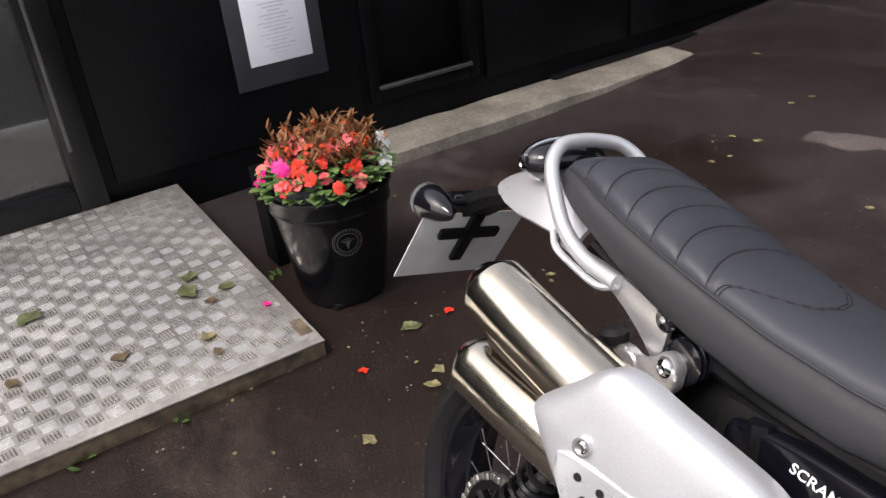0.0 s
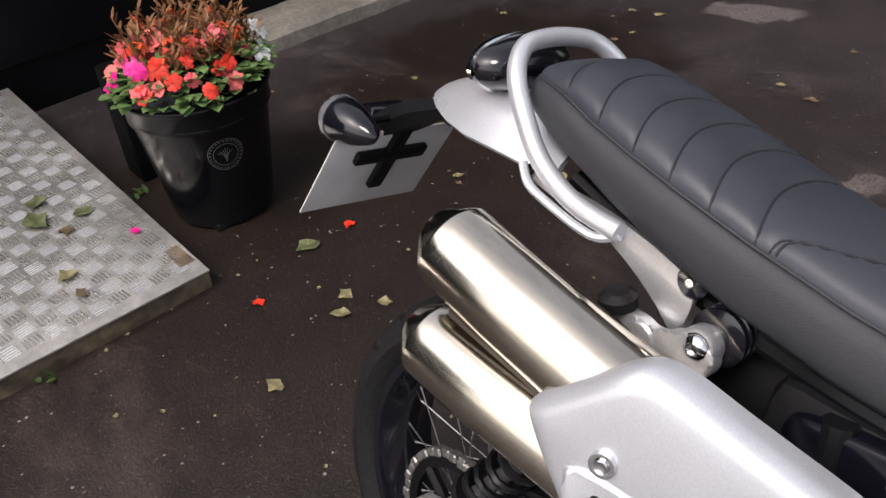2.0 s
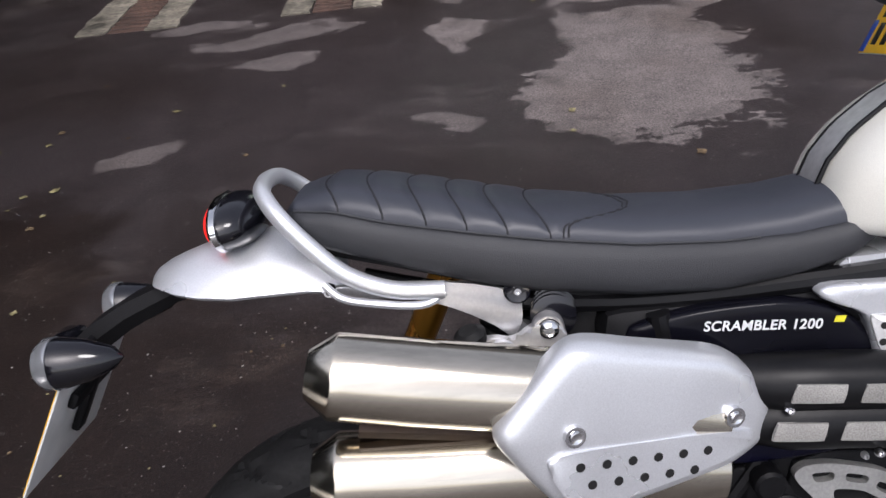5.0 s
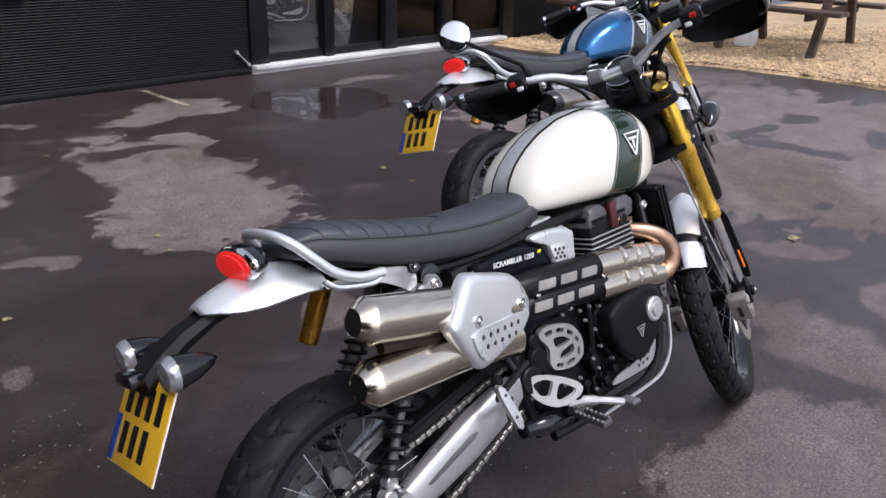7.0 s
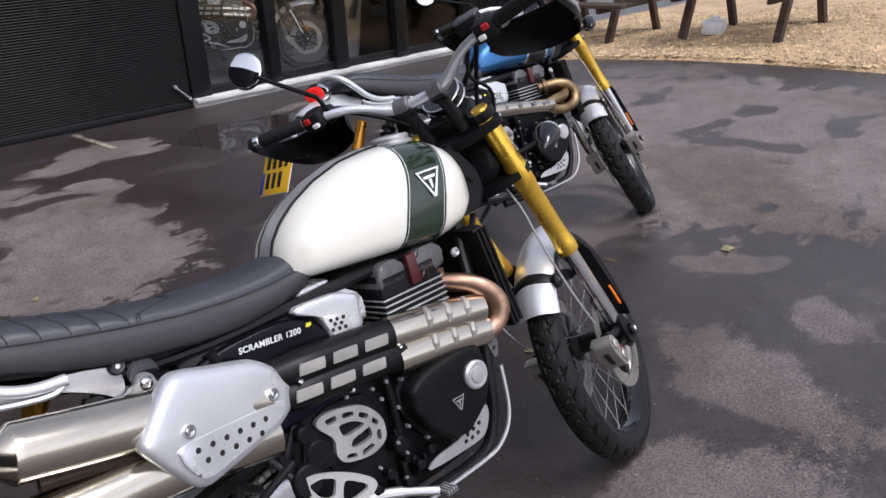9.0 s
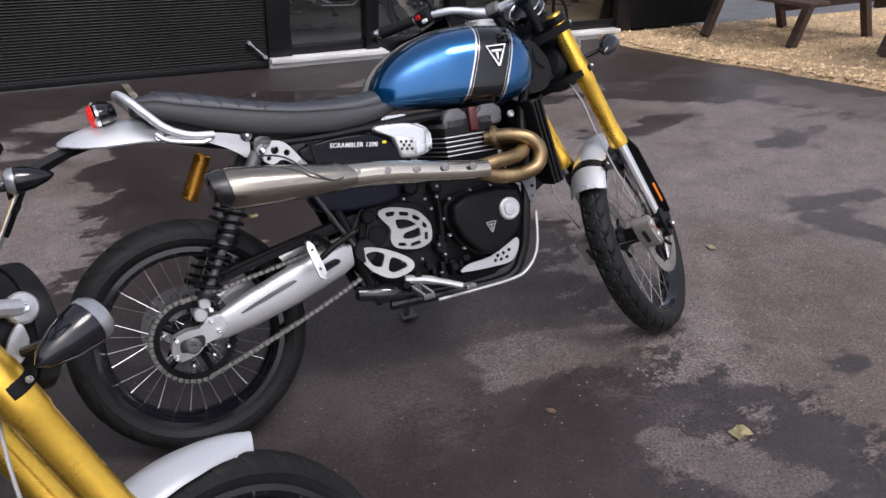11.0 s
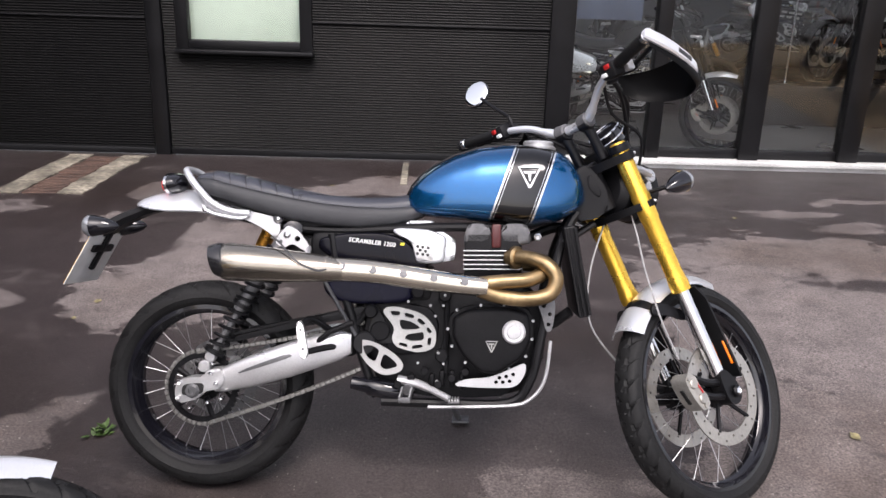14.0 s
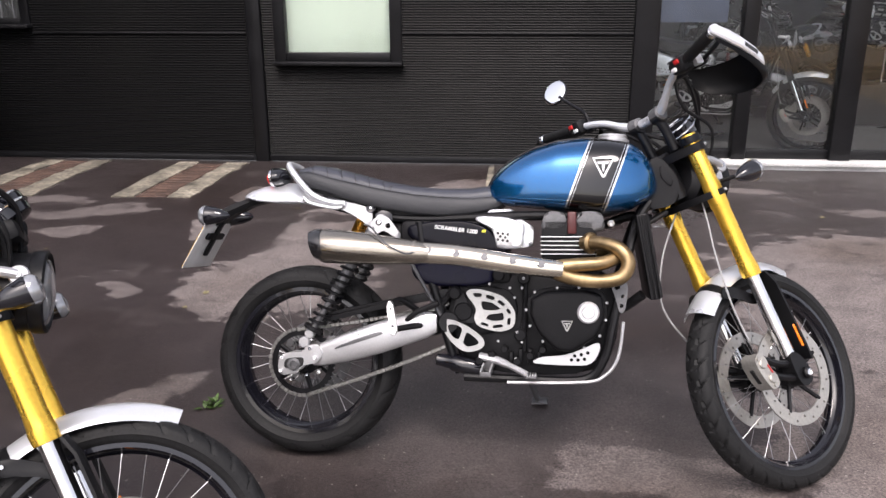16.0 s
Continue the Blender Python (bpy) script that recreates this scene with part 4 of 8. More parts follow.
def make_seat(bike):
    """A long ribbed bench: stations of x, top, piping height, bottom, half width."""
    rows = [(-0.035, 0.955, 0.950, 0.930, 0.03), (-0.02, 0.972, 0.958, 0.922, 0.055), (0.03, 0.985, 0.955, 0.905, 0.072), (0.08, 0.978, 0.940, 0.890, 0.079), (0.13, 0.966, 0.928, 0.872, 0.083), (0.20, 0.948, 0.912, 0.85, 0.085), (0.274, 0.928, 0.896, 0.832, 0.085),
            (0.38, 0.908, 0.878, 0.815, 0.085), (0.48, 0.900, 0.869, 0.808, 0.083), (0.57, 0.902, 0.867, 0.815, 0.078), (0.64, 0.912, 0.872, 0.83, 0.07), (0.68, 0.915, 0.878, 0.85, 0.055)]
    def at(x):
        return [lerp_table([(r[0], r[k] + (0.010 if k == 4 else 0)) for r in rows], x) for k in (1, 2, 3, 4)]
    n, xs = 22, [-0.035 + 0.715 * i / 200 for i in range(201)]
    ribs = [0.03, 0.082, 0.132, 0.179, 0.226, 0.276]
    panel = [(0.0, 0.385), (0.3, 0.378), (0.5, 0.362), (0.65, 0.342), (0.8, 0.315), (0.9, 0.300), (1.0, 0.296)]
    rings = []

    def top_point(x, a):
        zt, zp, zb, w = at(x)
        return Vector((x, w * math.copysign(abs(math.cos(a)) ** 0.75, math.cos(a)), zp + (zt - zp) * math.sin(a) ** 0.8))

    for x in xs:
        zt, zp, zb, w = at(x)
        ring = []
        for k in range(n + 1):
            a = math.pi * k / n
            y = w * math.copysign(abs(math.cos(a)) ** 0.75, math.cos(a))
            z = zp + (zt - zp) * math.sin(a) ** 0.8
            s = abs(y) / w
            for r in ribs:
                d = x - r + 0.022 * (1 - s * s) - 0.006
                if abs(d) < 0.011 and s < 0.99:
                    z -= 0.0035 * (1 - abs(d) / 0.011) ** 1.3
            d = x - lerp_table(panel, s)
            if abs(d) < 0.009 and s < 0.99:
                z -= 0.003 * (1 - abs(d) / 0.009)
            ring.append(Vector((x, y, z)))
        rings.append(ring)
    bm = bmesh.new()
    vs = [[bm.verts.new(p) for p in r] for r in rings]
    for a, b in zip(vs, vs[1:]):
        for i in range(n):
            bm.faces.new((a[i], a[i + 1], b[i + 1], b[i]))
    bm.faces.new(vs[0])
    seat = part("seat", bm, LEATHER, bike, "black vinyl bench seat with stitched cross ribs", sharp=80)
    angles = [math.pi * (0.03 + 0.94 * k / 30) for k in range(31)]
    bm = bmesh.new()
    for r in ribs:
        line = []
        for a in angles:
            s = abs(math.cos(a)) ** 0.75
            line.append(top_point(r - 0.022 * (1 - s * s) + 0.006, a) - Vector((0, 0, 0.0034)))
        tube(bm, line, 0.0015, 6)
    part_each("rib_seam", bm, SEAM, seat, "pressed seam between the ribs")
    bm = bmesh.new()
    for e in (0.0, 0.006):
        tube(bm, [top_point(lerp_table(panel, abs(math.cos(a)) ** 0.75) + e, a) - Vector((0, 0, 0.0027 if e == 0 else 0.0012)) for a in angles], 0.0014, 6)
    part_each("panel_seam", bm, SEAM, seat, "stitched seam of the front panel")
    bm, rings = bmesh.new(), []
    for x in xs[::4]:
        zt, zp, zb, w = at(x)
        prof = ((-0.001, 1.0), (0.007, 0.93), (0.012, 0.7), (0.013, 0.4), (0.009, 0.12), (0.002, 0.0))
        side = [(w + e, zb + (zp - zb) * f) for e, f in prof]
        rings.append([Vector((x, y, z)) for y, z in side] + [Vector((x, -y, z)) for y, z in reversed(side)])
    loft(bm, rings)
    part("seat_side", bm, SEATSIDE, seat, "textured black seat skirt", sharp=60)
    for s in (1, -1):
        bm = bmesh.new()
        for drop in (0.0, 0.009):
            tube(bm, [(x, s * (at(x)[3] * 1.0 + 0.002), at(x)[1] - drop) for x in xs[4:160:3]], 0.0017, 6)
        part_each("piping", bm, SEATSIDE, seat)
    return seat


def number_plate(bike, at_top, tilt, turn):
    """A yellow rear plate with plain dark bars for its characters and a blue band; grey behind."""
    m = Matrix.Translation(at_top) @ Matrix.Rotation(radians(turn), 4, "X") @ Matrix.Rotation(radians(tilt), 4, "Y")
    w, h = 0.222, 0.176
    bm = bmesh.new()
    box(bm, (0.003, w, h), (0.0015, 0, -h / 2), 0.001)
    back = part("number_plate", bm, PLATEBACK, bike, "yellow number plate with dark bars, grey behind", m)
    bm = bmesh.new()
    box(bm, (0.0012, w - 0.004, h - 0.004), (-0.0011, 0, -h / 2), 0.0004)
    part("plate_face", bm, YELLOW, back, "yellow reflective face", m)
    for row, z in ((0, -0.048), (1, -0.122)):
        n = 4 if row == 0 else 3
        for k in range(n):
            bm = bmesh.new()
            y = 0.068 - k * 0.046 - (0.012 if row else 0)
            box(bm, (0.002, 0.024, 0.058), (-0.0022, y, z), 0.0004)
            part("character_bar", bm, FLATBLACK, back, "", m)
    bm = bmesh.new()
    box(bm, (0.002, 0.022, 0.085), (-0.0022, w / 2 - 0.014, -h + 0.048), 0.0004)
    part("blue_band", bm, BLUEBAND, back, "blue band", m)
    bm = bmesh.new()
    box(bm, (0.012, 0.026, 0.16), (0.0095, 0, -0.045), 0.004)
    box(bm, (0.0119, 0.13, 0.024), (0.0095, 0, -0.048), 0.004)
    part("plate_bracket", bm, PLASTIC, back, "black cross bracket", m)
    return back


def front_end(bike, turn, guards, fork, mirror):
    S = steering(*turn)
    A = S @ Matrix.Translation((0, 0, -0.045))  # the lower end of the fork, round the axle
    mirror = S.to_3x3().inverted() @ mirror
    make_wheel(bike, "front_wheel", 0.348, 0.096, 0.283, 34, A @ Matrix.Translation((0.043, 0, 0)), [(-0.078, 0.158, 0.119), (0.078, 0.158, 0.119)], 0.12)
    for s in (-1, 1):
        y = s * 0.1025
        bm = bmesh.new()
        lathe(bm, [(0.021, 0.29), (0.03, 0.292), (0.031, 0.318), (0.0285, 0.33), (0.0265, 0.36), (0.0265, 0.52), (0.029, 0.53), (0.029, 0.60), (0.0265, 0.61), (0.0265, 0.765), (0.022, 0.775), (0.008, 0.776)], 24, Matrix.Translation((0.03, y, 0)))
        leg = part("fork_leg", bm, fork, bike, "gold anodised upside-down fork tube" if fork is GOLD else "black fork tube", S)
        bm = bmesh.new()
        cyl(bm, (0.03, y, -0.02), (0.03, y, 0.30), 0.0225, 20)
        part("stanchion", bm, CHROME, leg, "polished steel stanchion", S)
        bm = bmesh.new()
        prism(bm, soft_outline([(0.006, 0.06), (0.004, -0.01), (0.022, -0.034), (0.056, -0.03), (0.068, 0.0), (0.056, 0.045), (0.03, 0.075)]), y - 0.024, y + 0.024, 0.006)
        cyl(bm, (0.043, y - s * 0.03, 0), (0.043, y + s * 0.036, 0), 0.018, 16, 0.003)
        clamp = part("axle_clamp", bm, BLACK, leg, "black axle clamp", A)
        bm = bmesh.new()
        lathe(bm, [(0.012, 0.0), (0.012, 0.004), (0.009, 0.005), (0.007, 0.002)], 6, A @ along((0.043, y + s * 0.035, 0), (0.043, y + s * 0.2, 0)))
        part("axle_nut", bm, CHROME, clamp, "bright axle nut")
        bm = bmesh.new()
        rows = [(0.05, 0.335, 0.024), (0.064, 0.29, 0.034), (0.066, 0.17, 0.036), (0.068, 0.08, 0.038), (0.07, 0.03, 0.034)]
        loft(bm, [[Vector((f + d * 0.012 + 0.008 * math.cos(a), y + s * 0.004 + wd * math.sin(a), u)) for d, a in ((1, -1.3), (1, -0.6), (1.2, 0), (1, 0.6), (1, 1.3), (0.4, 1.3), (0.5, 0), (0.4, -1.3))] for f, u, wd in rows])
        part("fork_guard", bm, PLASTIC, leg, "black fork guard", A)
        bm = bmesh.new()
        box(bm, (0.022, 0.008, 0.075), (0.082, y + s * 0.028, 0.112), 0.004, segments=3)
        part("reflector", bm, AMBER, leg, "amber side reflector", A)
        # caliper on black arms
        bm = bmesh.new()
        for z in (-0.015, 0.075):
            tube(bm, rounded([(-0.10, y + s * 0.004, 0.07 + 0.6 * z), (-0.04, y + s * 0.006, 0.03 + 0.5 * z), (0.03, y + s * 0.004, 0.0 + 0.5 * z)], 4), 0.011, 8)
        part("caliper_arm", bm, BLACK, leg, "black caliper bracket", A)
        T = A @ Matrix.Translation((-0.115, y, 0.072)) @ Matrix.Rotation(radians(-14), 4, "Y")
        bm = bmesh.new()
        prism(bm, crisp([(-0.020, -0.056), (0.016, -0.060), (0.026, -0.034), (0.021, -0.010), (0.021, 0.012), (0.026, 0.034), (0.012, 0.060), (-0.018, 0.054), (-0.026, 0.0)], 0.2), -0.028, 0.028, 0.005)
        for z in (-0.048, 0.048):
            cyl(bm, (-0.004, -0.033, z), (-0.004, 0.033, z), 0.0065, 8)
        cal = part("brake_caliper", bm, CALIPER, leg, "silver radial brake caliper", T, 50)
        for z in (-0.027, 0.027):
            bm = bmesh.new()
            cyl(bm, (0.002, s * 0.02, z), (0.002, s * 0.035, z), 0.0155, 18, 0.003)
            part("piston_cover", bm, CALIPER, cal, "round piston cover", T)
        # Pad cutout as a black block, with the shade of the gap as colour.
        bm = bmesh.new()
        box(bm, (0.048, 0.014, 0.05), (-0.004, 0, 0), 0.003)
        part("caliper_window", bm, FLATBLACK, cal, "black block for the shaded pad window", T)
        bm = bmesh.new()
        box(bm, (0.005, 0.002, 0.034), (0.016, s * 0.0285, 0))
        part("caliper_mark", bm, REDPAINT, cal, "red mark bar", T)
        bm = bmesh.new()
        lathe(bm, [(0.032, 0.0), (0.034, 0.012), (0.032, 0.024)], 24, Matrix.Translation((0.03, y, 0.745)))
        part("clamp_ring", bm, BLACK, leg, "", S)
    bm = bmesh.new()
    for u0, th, sc in ((0.715, 0.026, 1.0), (0.562, 0.022, 0.95)):
        outline = soft_outline([(p * sc, q) for p, q in [(-0.137, 0.02), (-0.132, 0.05), (-0.1, 0.066), (-0.07, 0.05), (-0.03, 0.035), (0.03, 0.035), (0.07, 0.05), (0.1, 0.066), (0.132, 0.05), (0.137, 0.02), (0.1, -0.008), (0.04, -0.03), (-0.04, -0.03), (-0.1, -0.008)]])
        prism(bm, outline, u0, u0 + th, 0.004, Matrix(((0, 0, 1, 0), (1, 0, 0, 0), (0, 1, 0, 0), (0, 0, 0, 1))))
    part_each("triple_clamp", bm, ENGINE, bike, "black triple clamps", S)
    for s in (-1, 1):
        for u in (0.728, 0.573):
            bm = bmesh.new()
            bolt(bm, (0.045, s * 0.1335, u), 0.005, 0.006, (0.4, s, 0))
            part("clamp_bolt", bm, ALU, bike, "small bright yoke bolt", S)
    # front mudguard: a short curved shell over the tyre
    bm, rings, inner = bmesh.new(), [], []
    for k in range(25):
        a = radians(47 + 78 * k / 24)
        hw = 0.056 + 0.008 * k / 24
        taper = min(1, 0.25 + 0.11 * k) if k < 7 else 1
        ring = [Vector((0.043 + (0.378 - 0.035 * (v * v)) * math.cos(a), hw * taper * v, (0.378 - 0.035 * (v * v)) * math.sin(a))) for v in (-1, -0.85, -0.6, -0.3, 0, 0.3, 0.6, 0.85, 1)]
        ring += [p - Vector((math.cos(a), 0, math.sin(a))) * 0.004 for p in reversed(ring)]
        rings.append(ring)
    loft(bm, rings)
    fender = part("front_mudguard", bm, SATIN, bike, "satin silver short front mudguard", A, 60)
    bm, rings = bmesh.new(), []
    for a in (106, 107, 110, 111):
        aa, rise = radians(a), 0.0035 if a in (107, 110) else 0.001
        path = [(0.378 + rise - 0.036 * v * v, 0.0615 * v) for v in (-1.1, -0.9, -0.65, -0.35, 0, 0.35, 0.65, 0.9, 1.1)]
        rings.append([Vector((0.043 + r * math.cos(aa), y, r * math.sin(aa))) for r, y in path] + [Vector((0.043 + (r - 0.004) * math.cos(aa), y * 0.97, (r - 0.004) * math.sin(aa))) for r, y in reversed(path)])
    loft(bm, rings)
    part("mudguard_brace", bm, BLACK, fender, "black mudguard brace band", A)
    for s in (-1, 1):
        bm = bmesh.new()
        prism(bm, soft_outline([(-0.092, 0.322), (-0.068, 0.343), (-0.01, 0.31), (0.04, 0.268), (0.045, 0.25), (0.02, 0.25), (-0.04, 0.293), (-0.084, 0.308)], 3), s * 0.066, s * 0.074, 0.003)
        part("brace_arm", bm, BLACK, fender, "black brace arm", A)
        bm = bmesh.new()
        bolt(bm, (-0.072, s * 0.073, 0.328), 0.006, 0.006, (0, s, 0))
        part("brace_bolt", bm, CHROME, fender, "", A)
    # handlebar
    half = [(0.0, 0.045, 0.873), (-0.008, 0.09, 0.888), (-0.018, 0.15, 0.928), (-0.03, 0.195, 0.948), (-0.045, 0.27, 0.966), (-0.072, 0.40, 0.986)]
    pts = [(x, -y, z) for x, y, z in reversed(half)] + half
    bm = bmesh.new()
    tube(bm, rounded(pts, 5), [0.0115 if abs(p.y) > 0.11 else 0.0145 for p in rounded(pts, 5)], 14)
    bar = part("handlebar", bm, SATIN, bike, "wide satin silver handlebar", S)
    bm = bmesh.new()
    for s in (-1, 1):
        tube(bm, [(0.01, s * 0.05, 0.75), (0.005, s * 0.05, 0.82), (0.0, s * 0.05, 0.865)], [0.017, 0.015, 0.02], 14)
        cyl(bm, (0, s * 0.03, 0.868), (0, s * 0.07, 0.868), 0.024, 16, 0.003)
    part("riser", bm, BLACK, bar, "black handlebar risers", S)
    bm = bmesh.new()
    for s in (-1, 1):
        cyl(bm, (0, s * 0.03, 0.872), (0, s * 0.072, 0.876), 0.0245, 18, 0.004)
    part_each("bar_clamp", bm, GREYCAST, bar, "grey bar clamp", S)
    for s in (-1, 1):
        a, b = Vector((-0.05, s * 0.29, 0.970)), Vector((-0.073, s * 0.408, 0.988))
        bm = bmesh.new()
        n = 12
        tube(bm, [a.lerp(b, k / n) for k in range(n + 1)], [0.0165 + (0.001 if k % 2 else 0) for k in range(n + 1)], 14)
        part("grip", bm, RUBBER, bar, "ribbed black rubber grip", S)
        bm = bmesh.new()
        cyl(bm, b, b + (b - a).normalized() * 0.02, 0.017, 14, 0.004)
        part("bar_end", bm, CHROME, bar, "silver bar-end weight", S)
        bm = bmesh.new()
        box(bm, (0.056, 0.058, 0.05), (-0.043, s * 0.255, 0.963), 0.014)
        box(bm, (0.03, 0.03, 0.045), (-0.022, s * 0.222, 0.953), 0.008)
        sw = part("switch_housing", bm, PLASTIC, bar, "black switch housing", S)
        bm = bmesh.new()
        box(bm, (0.016, 0.018, 0.014), (-0.068, s * 0.262, 0.974), 0.003)
        part("switch_button", bm, REDPAINT, sw, "red switch button", S)
        bm = bmesh.new()
        box(bm, (0.02, 0.018, 0.012), (-0.068, s * 0.245, 0.955), 0.003)
        part("switch_button", bm, PALE, sw, "pale switch button", S)
        bm = bmesh.new()
        box(bm, (0.03, 0.02, 0.03), (-0.015, s * 0.288, 0.955), 0.005)
        part("lever_clamp", bm, ALU, sw, "silver lever clamp", S)
        if s < 0:
            bm = bmesh.new()
            box(bm, (0.05, 0.062, 0.034), (0.012, -0.205, 0.972), 0.009, segments=3)
            tube(bm, rounded([(0.02, -0.225, 0.955), (0.035, -0.255, 0.95), (0.03, -0.285, 0.955)], 4), 0.011, 10)
            tank_ = part("brake_reservoir", bm, PLASTIC, bar, "black brake fluid reservoir", S)
            bm = bmesh.new()
            box(bm, (0.047, 0.058, 0.008), (0.012, -0.205, 0.993), 0.003)
            part("reservoir_lid", bm, GREYDARK, tank_, "dark grey lid", S)
        lev = bmesh.new()
        tube(lev, rounded([(-0.02, s * 0.24, 0.958), (0.025, s * 0.26, 0.952), (0.0, s * 0.33, 0.96), (-0.035, s * 0.405, 0.97)], 5), [0.009] * 6 + [0.007] * 10, 8)
        part("lever", lev, BLACK, bar, "black hand lever", S)
        if guards:
            bm = bmesh.new()
            spine = [Vector((x, s * y, z)) for x, y, z in ((-0.092, 0.430, 0.998), (-0.077, 0.435, 0.988), (-0.047, 0.439, 0.964), (-0.012, 0.441, 0.934), (0.028, 0.437, 0.9), (0.06, 0.426, 0.872), (0.076, 0.412, 0.858))]
            up = Vector((0.61, 0, 0.79))
            rings = []
            for k, p in enumerate(spine):
                h = (0.012, 0.017, 0.018, 0.017, 0.016, 0.015, 0.010)[k]
                rings.append([p - up * h + Vector((0, s * 0.002, 0)), p - up * h * 0.7 + Vector((0, s * 0.006, 0)), p + up * h * 0.7 + Vector((0, s * 0.006, 0)), p + up * h + Vector((0, s * 0.002, 0)), p + up * h - Vector((0, s * 0.004, 0)), p - up * h - Vector((0, s * 0.004, 0))])
            loft(bm, rings)
            cyl(bm, b + (b - a).normalized() * 0.015, b + (b - a).normalized() * 0.032, 0.017, 16, 0.004)
            gd = part("hand_guard", bm, SATIN if s < 0 else PLASTIC, bar, "satin silver hand-guard spine" if s < 0 else "black hand-guard spine", S)
            # Slot shade painted by a black plate laid on the solid spine.
            bm = bmesh.new()
            slot = [spine[3] + (spine[4] - spine[3]) * t for t in (0.2, 1.2)]
            loft(bm, [[p - up * 0.006 + Vector((0, s * e, 0)) for e in (0.0, 0.0075)][:1] + [p - up * 0.006 + Vector((0, s * 0.0072, 0)), p + up * 0.006 + Vector((0, s * 0.0072, 0)), p + up * 0.006] for p in slot])
            part("guard_window", bm, FLATBLACK, gd, "black plate for the shaded slot in the spine", S)
            path = rounded([(-0.08, s * 0.428, 0.982), (-0.03, s * 0.432, 0.942), (0.025, s * 0.428, 0.894), (0.068, s * 0.407, 0.854), (0.09, s * 0.355, 0.84), (0.082, s * 0.29, 0.85), (0.045, s * 0.235, 0.88), (0.01, s * 0.215, 0.915)], 5)
            bm, rings = bmesh.new(), []
            n = len(path)
            for k, p in enumerate(path):
                e = math.sin(math.pi * (k + 2.5) / (n + 4)) ** 0.7
                e2 = math.sin(math.pi * max(0.0, min(1.0, (k / (n - 1) - 0.3) / 0.7))) ** 0.6
                hi = 0.014 + 0.03 * e + 0.034 * e2
                rings.append([p + Vector((-0.02 * e2, 0, hi)), p + Vector((0.012, s * 0.004, 0.01 * e)), p + Vector((0.012 * e, s * 0.006, -0.014 * e - 0.008)), p + Vector((-0.004, s * 0.002, -0.02 * e - 0.01)), p + Vector((-0.010, s * 0.0, -0.02 * e - 0.01)), p + Vector((0.006 * e - 0.004, s * 0.003, -0.014 * e - 0.008)), p + Vector((0.005, 0, 0.01 * e)), p + Vector((-0.006 - 0.02 * e2, 0, hi))])
            loft(bm, rings)
            part("guard_shell", bm, GUARD, gd, "black plastic hand-guard shell", S, 60)
    # mirror on the left
    bm = bmesh.new()
    tube(bm, rounded([(-0.02, 0.225, 0.96), (-0.016, 0.228, 0.998), (-0.006, 0.245, 1.012), (0.02, 0.32, 1.07), (0.04, 0.372, 1.112)], 4), 0.0062, 8)
    stalk = part("mirror", bm, BLACK, bike, "round black mirror on a long stalk", S)
    at = Vector((0.05, 0.398, 1.138))
    mm = look(at, at + Vector(mirror))
    bm = bmesh.new()
    lathe(bm, [(0.048, -0.002), (0.050, 0.004), (0.041, 0.015), (0.02, 0.021), (0.004, 0.022)], 28, mm)
    part("mirror_shell", bm, GLOSS, stalk, "black mirror shell", S)
    bm = bmesh.new()
    lathe(bm, [(0.0475, -0.0025), (0.0475, -0.0035), (0.042, -0.0045), (0.034, -0.0056), (0.025, -0.0064), (0.015, -0.0069), (0.005, -0.0071)], 36, mm)
    part("mirror_face", bm, MIRROR, stalk, "round convex mirror glass", S, 80)
    # headlight, gauge, front signals
    H = Matrix.Translation((0.056, 0, 0.640)) @ Matrix.Rotation(radians(90) + RAKE, 4, "Y")
    bm = bmesh.new()
    lathe(bm, [(0.01, -0.045), (0.06, -0.04), (0.082, -0.02), (0.088, 0.015), (0.089, 0.058), (0.0925, 0.060), (0.0945, 0.066), (0.0945, 0.088), (0.089, 0.092), (0.083, 0.08)], 36, H)
    hl = part("headlight", bm, BLACK, bike, "round black headlight shell", S)
    bm = bmesh.new()
    lathe(bm, [(0.086, 0.078), (0.07, 0.092), (0.04, 0.101), (0.005, 0.104)], 36, H)
    part("headlight_lens", bm, CLEAR, hl, "clear headlight lens", S)
    G = Matrix.Translation((0.115, 0, 0.815)) @ Matrix.Rotation(radians(-22), 4, "Y")
    bm = bmesh.new()
    lathe(bm, [(0.02, -0.045), (0.05, -0.038), (0.058, -0.005), (0.059, 0.006), (0.05, 0.008)], 32, G)
    ga = part("gauge", bm, GLOSS, bike, "round gauge in a gloss black case", S)
    bm = bmesh.new()
    for r, z in ((0.0565, 0.010), (0.059, -0.014)):
        tube(bm, [G @ Vector((r * math.cos(2 * math.pi * k / 36), r * math.sin(2 * math.pi * k / 36), z)) for k in range(36)], 0.0032, 8, True)
    part_each("gauge_ring", bm, CHROME, ga, "bright gauge ring", S)
    bm = bmesh.new()
    lathe(bm, [(0.054, 0.0085), (0.01, 0.0105)], 32, G)
    part("gauge_face", bm, GLOSS, ga, "dark gauge display", S)
    for s in (-1, 1):
        bm = bmesh.new()
        tube(bm, rounded([(0.02, s * 0.112, 0.685), (0.06, s * 0.114, 0.675), (0.105, s * 0.104, 0.648)], 4), 0.0125, 10)
        lathe(bm, [(0.012, -0.012), (0.021, -0.008), (0.022, 0.006), (0.019, 0.010), (0.010, 0.011)], 18, along((0.108, s * 0.098, 0.645), (0.108, s * 0.2, 0.645)))
